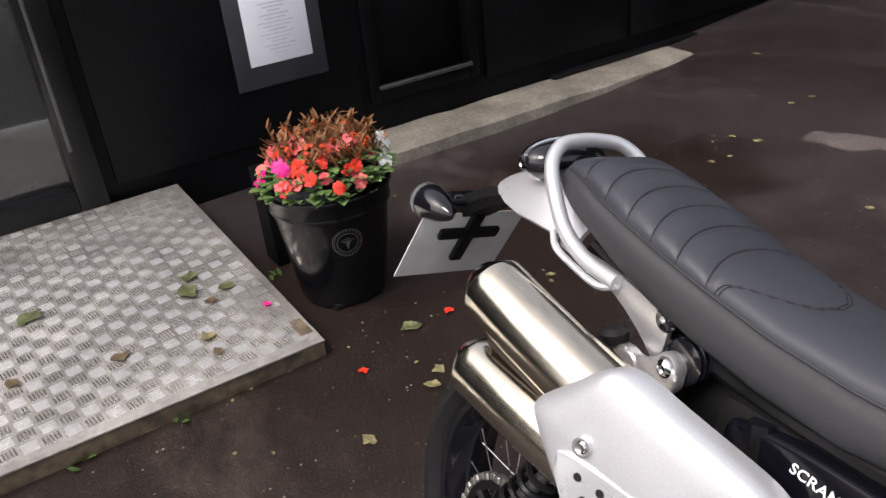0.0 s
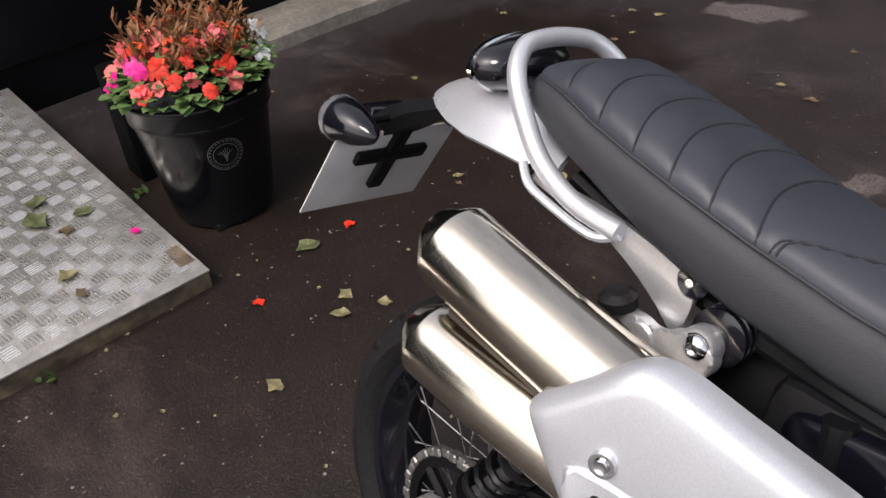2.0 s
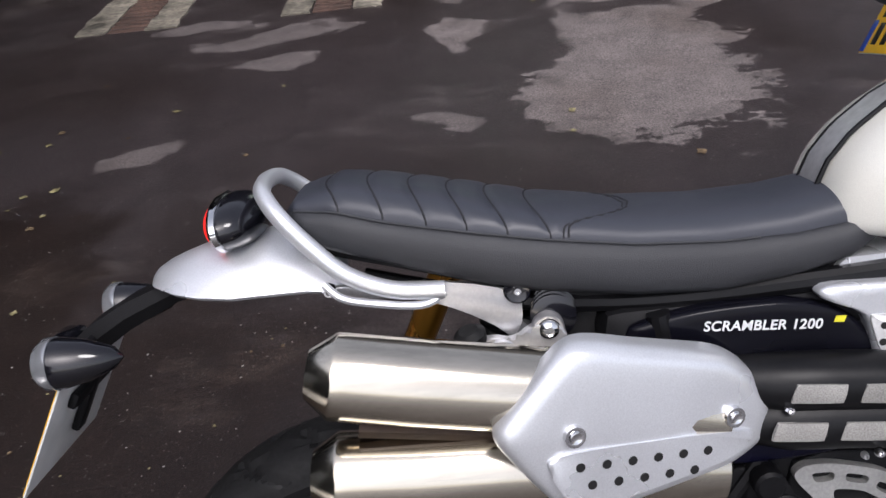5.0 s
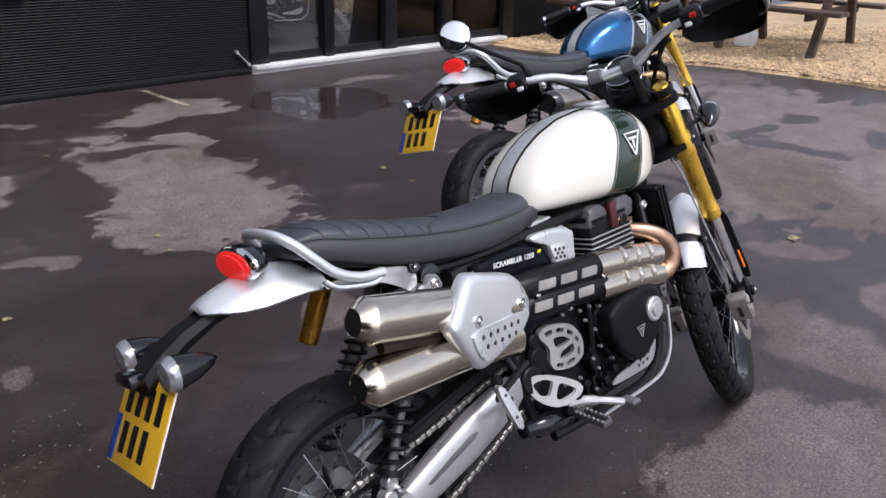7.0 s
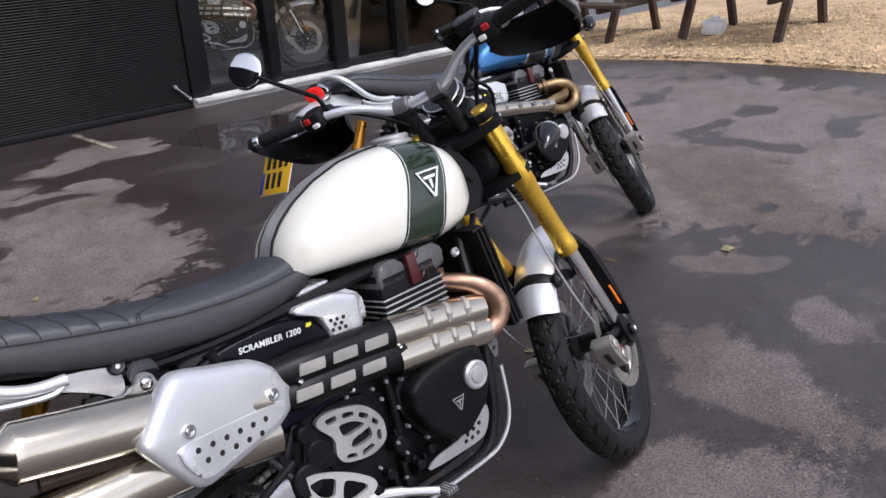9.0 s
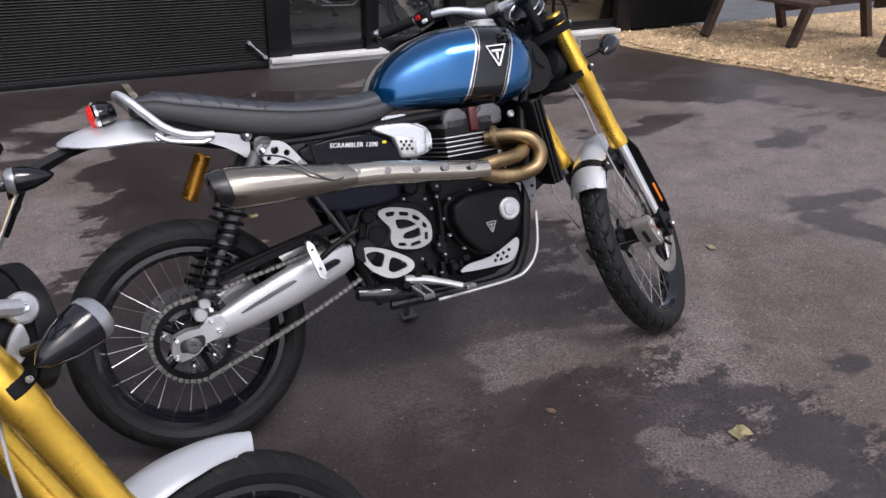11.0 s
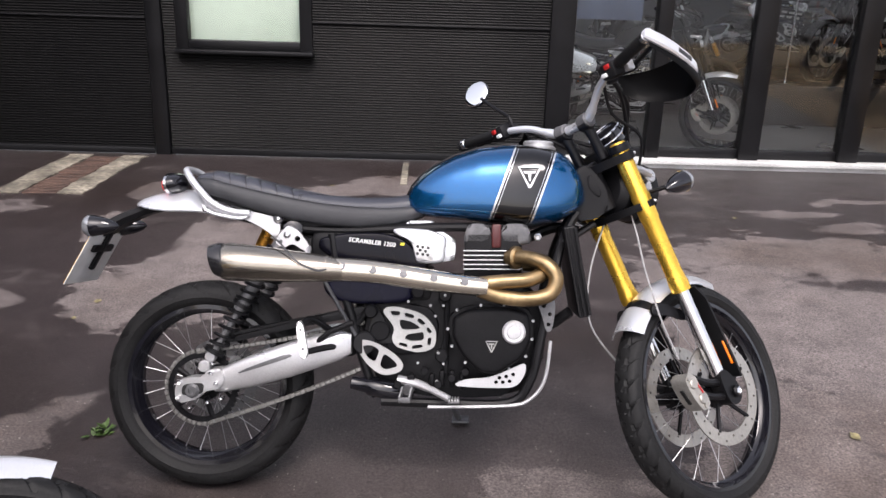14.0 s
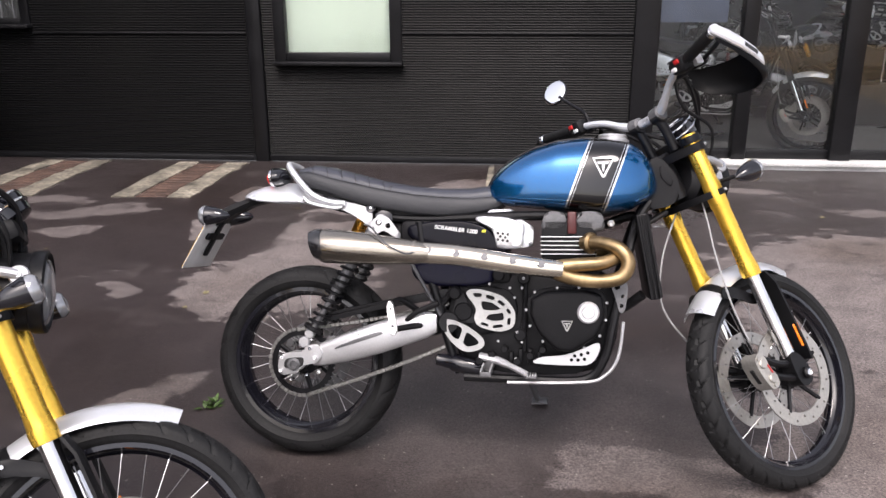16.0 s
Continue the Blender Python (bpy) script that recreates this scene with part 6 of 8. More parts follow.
    for k in range(9):
        cyl(bm, (0.6 + 0.04 * k, -0.12, 0.345 + 0.02 * ((k * 7) % 3)), (0.6 + 0.04 * k, -0.145, 0.345 + 0.02 * ((k * 7) % 3)), 0.012, 10, 0.002)
    for x, z in ((0.73, 0.43), (0.74, 0.61), (0.66, 0.62), (0.75, 0.66), (0.52, 0.56)):
        cyl(bm, (x, -0.1, z), (x, -0.14, z), 0.02, 14, 0.004)
    part_each("casing_boss", bm, ENGINE, eng)
    bm = bmesh.new()
    for x, z in ((0.632, 0.592), (0.697, 0.580), (0.712, 0.549), (0.716, 0.356), (0.735, 0.408), (0.735, 0.58), (0.72, 0.44), (0.6, 0.415), (0.66, 0.41), (0.74, 0.61)):
        bolt(bm, (x, -0.135, z), 0.0045, 0.008)
    part_each("casing_bolt", bm, ALU, eng, "bright casing bolts")


def chassis(bike, twin):
    bm = bmesh.new()
    for s in (-1, 1):
        tube(bm, rounded([(1.2, 0.0, 0.93), (1.10, s * 0.06, 0.80), (1.05, s * 0.12, 0.62), (1.015, s * 0.14, 0.46), (0.99, s * 0.14, 0.36), (0.93, s * 0.135, 0.295), (0.75, s * 0.13, 0.29), (0.55, s * 0.12, 0.292)], 5), 0.0145, 10)
        tube(bm, rounded([(1.18, s * 0.02, 0.90), (1.0, s * 0.08, 0.82), (0.7, s * 0.09, 0.81), (0.4, s * 0.075, 0.80), (0.2, s * 0.06, 0.82), (0.05, s * 0.055, 0.86)], 5), 0.014, 10)
        tube(bm, rounded([(0.40, s * 0.10, 0.79), (0.42, s * 0.10, 0.66), (0.46, s * 0.105, 0.54), (0.49, s * 0.10, 0.42), (0.53, s * 0.09, 0.30)], 5), 0.0145, 10)
        tube(bm, [(1.09, s * 0.09, 0.76), (1.19, s * 0.03, 0.82)], 0.008, 8)
        tube(bm, [(0.46, s * 0.105, 0.5), (0.53, s * 0.105, 0.6)], 0.01, 8)
    cyl(bm, (1.235, 0, 0.86), (1.165, 0, 1.0), 0.034, 20, 0.004)
    chs = part("chassis", bm, BLACK, bike, "black tubular steel chassis")
    bm = bmesh.new()
    tube(bm, rounded([(1.048, -0.152, 0.48), (1.032, -0.158, 0.37), (0.99, -0.156, 0.31), (0.92, -0.15, 0.288), (0.69, -0.145, 0.281)], 6), 0.0055, 8)
    part("guard_rail", bm, ALU, chs, "thin bright lower rail")
    bm = bmesh.new()
    pierced(bm, crisp([(1.005, 0.605), (1.058, 0.602), (1.062, 0.575), (1.052, 0.51), (1.036, 0.505), (1.024, 0.55)], 0.2), [hole(1.028, 0.586, 0.009), hole(1.046, 0.558, 0.006), hole(1.042, 0.528, 0.006)], -0.146, -0.152)
    part("engine_mount", bm, GREYCAST, chs, "grey drilled engine mount plate")
    bm = bmesh.new()
    pierced(bm, crisp([(0.497, 0.460), (0.536, 0.575), (0.588, 0.465)], 0.12), [hole(0.545, 0.497, 0.016)], -0.104, -0.111)
    part("frame_gusset", bm, BLACK, chs, "black triangular frame gusset")
    bm = bmesh.new()
    tube(bm, [(0.377, -0.125, 0.655), (0.49, -0.112, 0.455)], 0.0065, 10)
    part("frame_strut", bm, GREYDARK, chs, "thin dark diagonal strut")
    bm = bmesh.new()
    domed(bm, crisp([(0.369, 0.662), (0.48, 0.676), (0.64, 0.655), (0.652, 0.622), (0.635, 0.585), (0.481, 0.577), (0.384, 0.596)], 0.25), -0.06, -0.118, 0.02)
    part("lower_cover", bm, NAVY, chs, "gloss dark navy cover under the side panel", sharp=45)
    # headstock side plates, visible beside the tank nose
    for s in (-1, 1):
        bm = bmesh.new()
        prism(bm, crisp([(1.13, 0.985), (1.165, 1.0), (1.222, 0.93), (1.228, 0.865), (1.19, 0.835), (1.12, 0.83), (1.10, 0.9)], 0.2), s * 0.03, s * 0.05, 0.006)
        prism(bm, crisp([(1.165, 0.965), (1.178, 0.967), (1.207, 0.92), (1.2, 0.90), (1.17, 0.93)], 0.2), s * 0.045, s * 0.056, 0.003)
        part("headstock_cover", bm, PLASTIC, chs, "dark grey headstock cover")
    # radiator
    bm = bmesh.new()
    M = Matrix.Translation((1.125, 0, 0.68)) @ Matrix.Rotation(radians(-10), 4, "Y")
    box(bm, (0.035, 0.27, 0.27), (0, 0, 0), 0.006, M)
    rad = part("radiator", bm, BLACK, bike, "black finned radiator")
    bm = bmesh.new()
    for k in range(18):
        box(bm, (0.004, 0.22, 0.004), (0.02, 0, -0.115 + 0.0135 * k), 0, M)
    part_each("radiator_fin", bm, GREYCAST, rad)
    for s in (-1, 1):
        bm = bmesh.new()
        for k in range(3):
            tube(bm, [M @ Vector((-0.012 + 0.014 * k, s * 0.14, -0.13)), M @ Vector((-0.012 + 0.014 * k, s * 0.14, 0.13))], 0.005, 6)
        part_each("radiator_cheek", bm, PLASTIC, rad)
    bm = bmesh.new()
    tube(bm, rounded([(1.11, -0.09, 0.56), (1.06, -0.06, 0.52), (1.02, -0.05, 0.5)], 4), 0.016, 10)
    tube(bm, rounded([(1.15, 0.06, 0.80), (1.08, 0.06, 0.81), (1.0, 0.05, 0.78)], 4), 0.016, 10)
    part_each("coolant_hose", bm, PLASTIC, rad, "black coolant hose")
    # swingarm
    for s in (-1, 1):
        bm = bmesh.new()
        rows = [((0.05, 0.346), 0.024, 0.031), ((0.08, 0.354), 0.031, 0.039), ((0.16, 0.378), 0.038, 0.049), ((0.28, 0.415), 0.04, 0.054), ((0.36, 0.44), 0.037, 0.051), ((0.43, 0.458), 0.028, 0.044), ((0.46, 0.462), 0.016, 0.03)]
        y0 = s * 0.118
        rings = []
        for (x, z), hw, hh in rows:
            rings.append([Vector((x, y0 + hw * 0.7 * math.copysign(abs(math.cos(t)) ** 0.6, math.cos(t)), z + hh * math.copysign(abs(math.sin(t)) ** 0.7, math.sin(t)))) for t in (2 * math.pi * k / 20 for k in range(20))])
        loft(bm, rings)
        arm = part("swingarm", bm, ALU, bike, "cast aluminium swingarm")
        # Flute laid on proud in darker grey, which paints the shade of a recess.
        bm = bmesh.new()
        prism(bm, soft_outline([(0.13, 0.375), (0.27, 0.42), (0.285, 0.43), (0.26, 0.43), (0.15, 0.39)], 2), y0, y0 + s * 0.0305, 0.002)
        part("swingarm_flute", bm, GREYCAST, arm, "darker grey plate for the shaded flute")
        bm = bmesh.new()
        prism(bm, crisp([(-0.066, 0.318), (-0.058, 0.35), (-0.02, 0.362), (0.02, 0.362), (0.03, 0.384), (0.07, 0.39), (0.085, 0.36), (0.072, 0.33), (0.02, 0.318), (0.0, 0.296), (-0.05, 0.284), (-0.064, 0.296)], 0.16), s * 0.10, s * 0.146, 0.005)
        ab = part("axle_block", bm, ALU, arm, "silver chain adjuster block")
        bm = bmesh.new()
        lathe(bm, [(0.022, 0), (0.022, 0.008), (0.017, 0.012), (0.017, 0.018), (0.009, 0.018), (0.008, 0.012)], 8, along((-0.012, s * 0.144, 0.322), (-0.012, s * 0.2, 0.322)))
        part("axle_nut", bm, GREYCAST, ab, "axle nut")
        # Black plate over the block; the slot's shade is its colour.
        bm = bmesh.new()
        prism(bm, crisp([(-0.045, 0.306), (-0.042, 0.34), (0.022, 0.346), (0.018, 0.312)], 0.2), s * 0.14, s * 0.1475, 0.002)
        part("adjuster_plate", bm, FLATBLACK, ab, "black plate for the shaded adjuster slot")
        bm = bmesh.new()
        for x, z in ((0.045, 0.375), (0.06, 0.345), (-0.05, 0.345), (0.05, 0.405), (0.035, 0.288), (-0.02, 0.272), (-0.055, 0.30), (0.075, 0.30)):
            bolt(bm, (x, s * 0.136, z), 0.0075, 0.02, (0, s, 0))
        part_each("adjuster_bolt", bm, CHROME, ab)
        # shock
        top, bot = Vector((0.255, s * 0.088, 0.785)), Vector((0.022, s * 0.128, 0.395))
        bm = bmesh.new()
        cyl(bm, bot, bot.lerp(top, 0.5), 0.011, 14)
        cyl(bm, bot.lerp(top, 0.42), top, 0.019, 16)
        shock = part("shock_absorber", bm, GREYCAST, bike, "rear shock with black springs and gold reservoir")
        bm = bmesh.new()
        spring(bm, bot.lerp(top, 0.14), bot.lerp(top, 0.44), 0.027, 5, 0.0055)
        spring(bm, bot.lerp(top, 0.48), bot.lerp(top, 0.86), 0.027, 7, 0.0055)
        part_each("spring", bm, BLACK, shock, "black coil springs")
        bm = bmesh.new()
        for t in (0.11, 0.46, 0.88):
            q = bot.lerp(top, t)
            lathe(bm, [(0.022, -0.006), (0.031, -0.006), (0.031, 0.006), (0.022, 0.006)], 20, along(q, top))
        part_each("spring_collar", bm, BLACK, shock)
        bm = bmesh.new()
        cyl(bm, bot - Vector((0, s * 0.012, 0)), bot + Vector((0, s * 0.02, 0)), 0.018, 14, 0.003)
        cyl(bm, bot.lerp(top, 0.07) - Vector((0, s * 0.012, 0)), bot.lerp(top, 0.07) + Vector((0, s * 0.016, 0)), 0.016, 14, 0.003)
        part("shock_eye", bm, ALU, shock, "silver shock eye")
        if s > 0:
            bm = bmesh.new()
            cyl(bm, (0.085, 0.168, 0.675), (0.148, 0.15, 0.80), 0.024, 20, 0.004)
            part("reservoir", bm, GOLDDARK, shock, "gold piggyback reservoir")
    bm = bmesh.new()
    cyl(bm, (0.50, -0.13, 0.465), (0.50, 0.13, 0.465), 0.035, 20, 0.004)
    box(bm, (0.10, 0.16, 0.07), (0.42, 0, 0.45), 0.02)
    part("swingarm_pivot", bm, BLACK, chs)
    # chain runs
    for (xa, za), (xb, zb) in (((0.03, 0.216), (0.60, 0.435)), ((-0.01, 0.43), (0.60, 0.55))):
        n = 38
        bm = bmesh.new()
        for k in range(n):
            t = k / (n - 1)
            x, z = xa + (xb - xa) * t, za + (zb - za) * t - 0.012 * math.sin(math.pi * t)
            ang = math.atan2(zb - za, xb - xa)
            box(bm, (0.017, 0.012 if k % 2 else 0.018, 0.013), (0, 0, 0), 0.0025, Matrix.Translation((x, -0.088, z)) @ Matrix.Rotation(-ang, 4, "Y"), 1)
        part("chain_run", bm, CHAIN, bike, "grey drive chain run")
    bm = bmesh.new()
    for k in range(24):
        a = radians(88 + 8.4 * k)
        box(bm, (0.0155, 0.012 if k % 2 else 0.018, 0.013), (0, 0, 0), 0.0025, Matrix.Translation((0.112 * math.cos(a), -0.088, 0.321 + 0.112 * math.sin(a))) @ Matrix.Rotation(-a - math.pi / 2, 4, "Y"), 1)
    part("chain_run", bm, CHAIN, bike, "grey drive chain round the sprocket")
    bm = bmesh.new()
    prism(bm, crisp([(0.02, 0.462), (0.09, 0.49), (0.30, 0.535), (0.50, 0.575), (0.50, 0.545), (0.28, 0.505), (0.10, 0.462)], 0.15), -0.07, -0.108, 0.004)
    tube(bm, [(0.33, -0.12, 0.445), (0.4, -0.15, 0.50), (0.47, -0.15, 0.53)], 0.009, 8)
    part_each("chain_guard", bm, PLASTIC, bike, "black chain guard")
    # pillion peg upright, heel guard, rider peg, brake pedal
    bm = bmesh.new()
    prism(bm, crisp([(0.312, 0.531), (0.323, 0.540), (0.333, 0.531), (0.353, 0.447), (0.343, 0.431), (0.331, 0.437)], 0.2), -0.195, -0.210, 0.004)
    for v in bm.verts:
        v.co.y += 0.28 * (v.co.z - 0.526)
    peg = part("folded_peg", bm, ALU, bike, "folded silver pillion peg")
    for z in (0.515, 0.462):
        bm = bmesh.new()
        bolt(bm, (0.326 + 0.17 * (0.526 - z), -0.208 + 0.28 * (z - 0.526), z), 0.004, 0.005)
        part("peg_bolt", bm, GREYCAST, peg)
    bm = bmesh.new()
    tube(bm, rounded([(0.327, -0.19, 0.53), (0.35, -0.16, 0.54), (0.40, -0.12, 0.50)], 4), 0.010, 8)
    tube(bm, rounded([(0.345, -0.2, 0.45), (0.40, -0.14, 0.455), (0.46, -0.105, 0.455)], 4), 0.010, 8)
    part("peg_hanger", bm, BLACK, bike)
    bm = bmesh.new()
    outline = crisp([(0.472, 0.470), (0.502, 0.478), (0.56, 0.460), (0.612, 0.427), (0.622, 0.403), (0.602, 0.384), (0.556, 0.374), (0.514, 0.398), (0.484, 0.436)], 0.25)
    pierced(bm, outline, [crisp([(0.494, 0.457), (0.522, 0.462), (0.548, 0.449), (0.534, 0.412), (0.510, 0.422)], 0.2), crisp([(0.562, 0.441), (0.600, 0.415), (0.600, 0.402), (0.564, 0.391), (0.548, 0.403)], 0.2)], 0.0, -0.009)
    for v in bm.verts:
        v.co.y += -0.117 - 0.39 * (v.co.x - 0.484)
    part("heel_guard", bm, PALECAST, bike, "pierced aluminium heel guard")
    bm = bmesh.new()
    lathe(bm, [(0.008, 0.0), (0.02, 0.004), (0.023, 0.05), (0.029, 0.06), (0.030, 0.14), (0.025, 0.15), (0.022, 0.19), (0.008, 0.195)], 18, along((0.455, -0.108, 0.346), (0.65, -0.106, 0.308)))
    part("master_cylinder", bm, GLOSS, bike, "gloss black brake cylinder")
    bm = bmesh.new()
    tube(bm, rounded([(0.60, -0.13, 0.36), (0.66, -0.14, 0.348), (0.715, -0.168, 0.33), (0.755, -0.188, 0.314)], 5), [0.013] * 8 + [0.010] * 8, 10)
    ped = part("brake_pedal", bm, ALU, bike, "silver brake pedal")
    bm = bmesh.new()
    box(bm, (0.034, 0.045, 0.008), (0.768, -0.2, 0.311), 0.003)
    part("pedal_pad", bm, GREYCAST, ped, "ribbed pedal pad")
    for k in range(4):
        bm = bmesh.new()
        box(bm, (0.004, 0.045, 0.006), (0.756 + 0.008 * k, -0.2, 0.317), 0.001)
        part("pad_rib", bm, ALU, ped)
    for s in (-1, 1):
        bm = bmesh.new()
        tube(bm, [(0.635, s * 0.125, 0.335), (0.63, s * 0.15, 0.33)], 0.016, 10)
        peg = part("footpeg", bm, GREYCAST, bike, "serrated steel footpeg")
        for dx in (-0.014, 0.014):
            bm = bmesh.new()
            box(bm, (0.005, 0.095, 0.016), (0, 0, 0), 0.0015, Matrix.Translation((0.628 + dx, s * 0.188, 0.324)) @ Matrix.Rotation(s * radians(-7), 4, "X"))
            part("peg_rail", bm, GREYCAST, peg)
            for k in range(7):
                bm = bmesh.new()
                box(bm, (0.005, 0.006, 0.009), (0.628 + dx, s * (0.148 + 0.0135 * k), 0.3365 - 0.0017 * k), 0.001, None, 1)
                part("peg_tooth", bm, ALU, peg)
        bm = bmesh.new()
        box(bm, (0.034, 0.006, 0.016), (0.628, s * 0.233, 0.319), 0.002)
        part("peg_end", bm, GREYCAST, peg)
    # side stand
    bm = bmesh.new()
    tube(bm, rounded([(0.72, 0.12, 0.30), (0.745, 0.25, 0.215), (0.768, 0.375, 0.128)], 4), 0.011, 10)
    box(bm, (0.06, 0.045, 0.01), (0, 0, 0), 0.004, Matrix.Translation((0.775, 0.385, 0.118)) @ Matrix.Rotation(radians(18), 4, "X"))
    part("side_stand", bm, GREYCAST, bike, "grey side stand, folded out")
    # side panels
    for s in (-1, 1):
        bm = bmesh.new()
        domed(bm, crisp([(0.352, 0.766), (0.385, 0.786), (0.50, 0.796), (0.585, 0.788), (0.63, 0.765), (0.655, 0.735), (0.69, 0.712), (0.682, 0.682), (0.61, 0.693), (0.43, 0.712), (0.372, 0.729)], 0.3), s * 0.08, s * 0.142, 0.016)
        sp = part("side_panel", bm, PANELBLACK, bike, "gloss black side panel with pale print bars", sharp=45, m=NARROW)
        if s < 0:
            bm = bmesh.new()
            tilt = Matrix.Translation((0.525, -0.1425, 0.768)) @ Matrix.Rotation(radians(5 if twin else 7), 4, "Y")
            text = bpy.data.curves.new("lettering", "FONT")
            text.body, text.size, text.extrude, text.space_character, text.shear = "SCRAMBLER 1200", 0.0175, 0.0004, 1.06, 0.12
            text.align_x, text.align_y, text.offset = "CENTER", "CENTER", 0.00035
            word = bpy.data.objects.new("lettering", text)
            flat = bpy.data.meshes.new_from_object(word)
            bm.from_mesh(flat)
            bpy.data.objects.remove(word)
            bm.transform(tilt @ Matrix.Translation((-0.004, -0.0012, -0.004)) @ Matrix.Rotation(radians(90), 4, "X"))
            part("lettering", bm, PALE, sp, "pale printed lettering", NARROW)
            bm = bmesh.new()
            b2 = bmesh.new()
            prism(b2, [(0.080, -0.002), (0.082, 0.006), (0.094, 0.006), (0.092, -0.002)], 0, -0.0015)
            join(bm, b2, tilt)
            part("print_bar", bm, YELPRINT, sp, "small yellow bar", NARROW)
    bm = bmesh.new()
    box(bm, (0.34, 0.2, 0.13), (0.5, 0, 0.735), 0.03)
    box(bm, (0.16, 0.22, 0.10), (0.62, 0, 0.64), 0.02)
    box(bm, (0.20, 0.12, 0.12), (0.33, 0, 0.735), 0.03)
    for k in range(3):
        cyl(bm, (0.36 + 0.035 * k, -0.07, 0.72 + 0.02 * (k % 2)), (0.36 + 0.035 * k, -0.095, 0.72 + 0.02 * (k % 2)), 0.013, 12, 0.003)
    part("airbox", bm, PLASTIC, bike, "black airbox between the side panels")
    # seat base and subframe rails
    bm = bmesh.new()
    rows = [(0.0, 0.90, 0.06), (0.10, 0.872, 0.07), (0.22, 0.835, 0.075), (0.36, 0.805, 0.08), (0.5, 0.795, 0.085), (0.64, 0.815, 0.075)]
    loft(bm, [[Vector((x, -w, z)), Vector((x, -w, z + 0.025)), Vector((x, w, z + 0.025)), Vector((x, w, z))] for x, z, w in rows])
    part("seat_base", bm, PLASTIC, bike, "black seat base")
    for s in (-1, 1):
        bm = bmesh.new()
        outline = soft_outline([(0.015, 0.865), (0.02, 0.852), (0.11, 0.838), (0.16, 0.820), (0.205, 0.793), (0.224, 0.776), (0.236, 0.788), (0.24, 0.812), (0.232, 0.834), (0.15, 0.856)], 3)
        prism(bm, outline, s * 0.084, s * 0.091, 0.002)
        sub = part("subframe_plate", bm, ALU, bike, "silver subframe plate")
        bm = bmesh.new()
        lathe(bm, [(0.012, 0.0), (0.018, 0.004), (0.0195, 0.008), (0.0195, 0.022), (0.0175, 0.026), (0.0145, 0.026), (0.0145, 0.022), (0.004, 0.022)], 24, along((0.268, s * 0.088, 0.789), (0.268, s * 0.2, 0.789)))
        part("shock_mount", bm, ALU, sub, "round silver upper shock eye")
        bm = bmesh.new()
        lathe(bm, [(0.0135, 0.022), (0.0135, 0.026), (0.011, 0.030), (0.006, 0.0325), (0.0055, 0.029), (0.002, 0.029)], 20, along((0.268, s * 0.088, 0.789), (0.268, s * 0.2, 0.789)))
        part("shock_bolt", bm, CHROME, sub, "bright domed shock bolt")
        bm = bmesh.new()
        bolt(bm, (0.012, s * 0.089, 0.862), 0.009, 0.012, (0, s, 0))
        bolt(bm, (0.236, s * 0.094, 0.836), 0.006, 0.006, (0, s, 0))
        part_each("subframe_bolt", bm, CHROME, sub)
        bm = bmesh.new()
        for k in range(6):
            lathe(bm, [(0.022, 0), (0.0285, 0.002), (0.0285, 0.0045), (0.022, 0.0065)], 20, along((0.276 + 0.001 * k, s * (0.091 - 0.0075 * k), 0.798 + 0.002 * k), (0.276, s * 0.3, 0.798)))
        part_each("rubber_boot", bm, GLOSS, sub, "ribbed black boot")
        bm = bmesh.new()
        lathe(bm, [(0.008, 0), (0.016, 0.0), (0.017, 0.005), (0.014, 0.008), (0.008, 0.006)], 18, along((0.236, s * 0.089, 0.836), (0.236, s * 0.2, 0.836)))
        part("clip_ring", bm, GLOSS, sub, "gloss black clip ring")
        bm = bmesh.new()
        tube(bm, rounded([(0.008, s * 0.1, 0.872), (0.026, s * 0.106, 0.856), (0.055, s * 0.106, 0.846), (0.12, s * 0.105, 0.835), (0.15, s * 0.098, 0.846)], 5), 0.0052, 8)
        part("rail_strap", bm, SATIN, sub, "thin silver strap under the rail")
    if twin:
        bm = bmesh.new()
        prism(bm, crisp([(0.148, 0.758), (0.160, 0.779), (0.200, 0.787), (0.225, 0.780), (0.250, 0.797), (0.284, 0.797), (0.291, 0.772), (0.27, 0.752), (0.2, 0.742)], 0.25), -0.100, -0.116, 0.005)
        cyl(bm, (0.21, -0.113, 0.768), (0.21, -0.119, 0.768), 0.017, 18, 0.003)
        br = part("silencer_bracket", bm, ALU, bike, "cast silver silencer bracket")
        bm = bmesh.new()
        lathe(bm, [(0.012, 0), (0.019, 0.004), (0.02, 0.016), (0.012, 0.022), (0.005, 0.02)], 16, along((0.176, -0.108, 0.779), (0.160, -0.128, 0.86)))
        part("rubber_knob", bm, RUBBER, br, "black rubber mount knob")
    # grab rail hoop
    half = [(0.15, 0.100, 0.85), (0.09, 0.102, 0.857), (0.036, 0.102, 0.882), (-0.004, 0.098, 0.922), (-0.034, 0.088, 0.957), (-0.055, 0.06, 0.980), (-0.062, 0.02, 0.986)]
    bm = bmesh.new()
    tube(bm, rounded([(x, -y, z) for x, y, z in half] + [(x, y, z) for x, y, z in reversed(half)], 5), 0.011, 14)
    part("grab_rail", bm, SATIN, bike, "silver tubular grab rail")
    # tail
    bm, rings = bmesh.new(), []
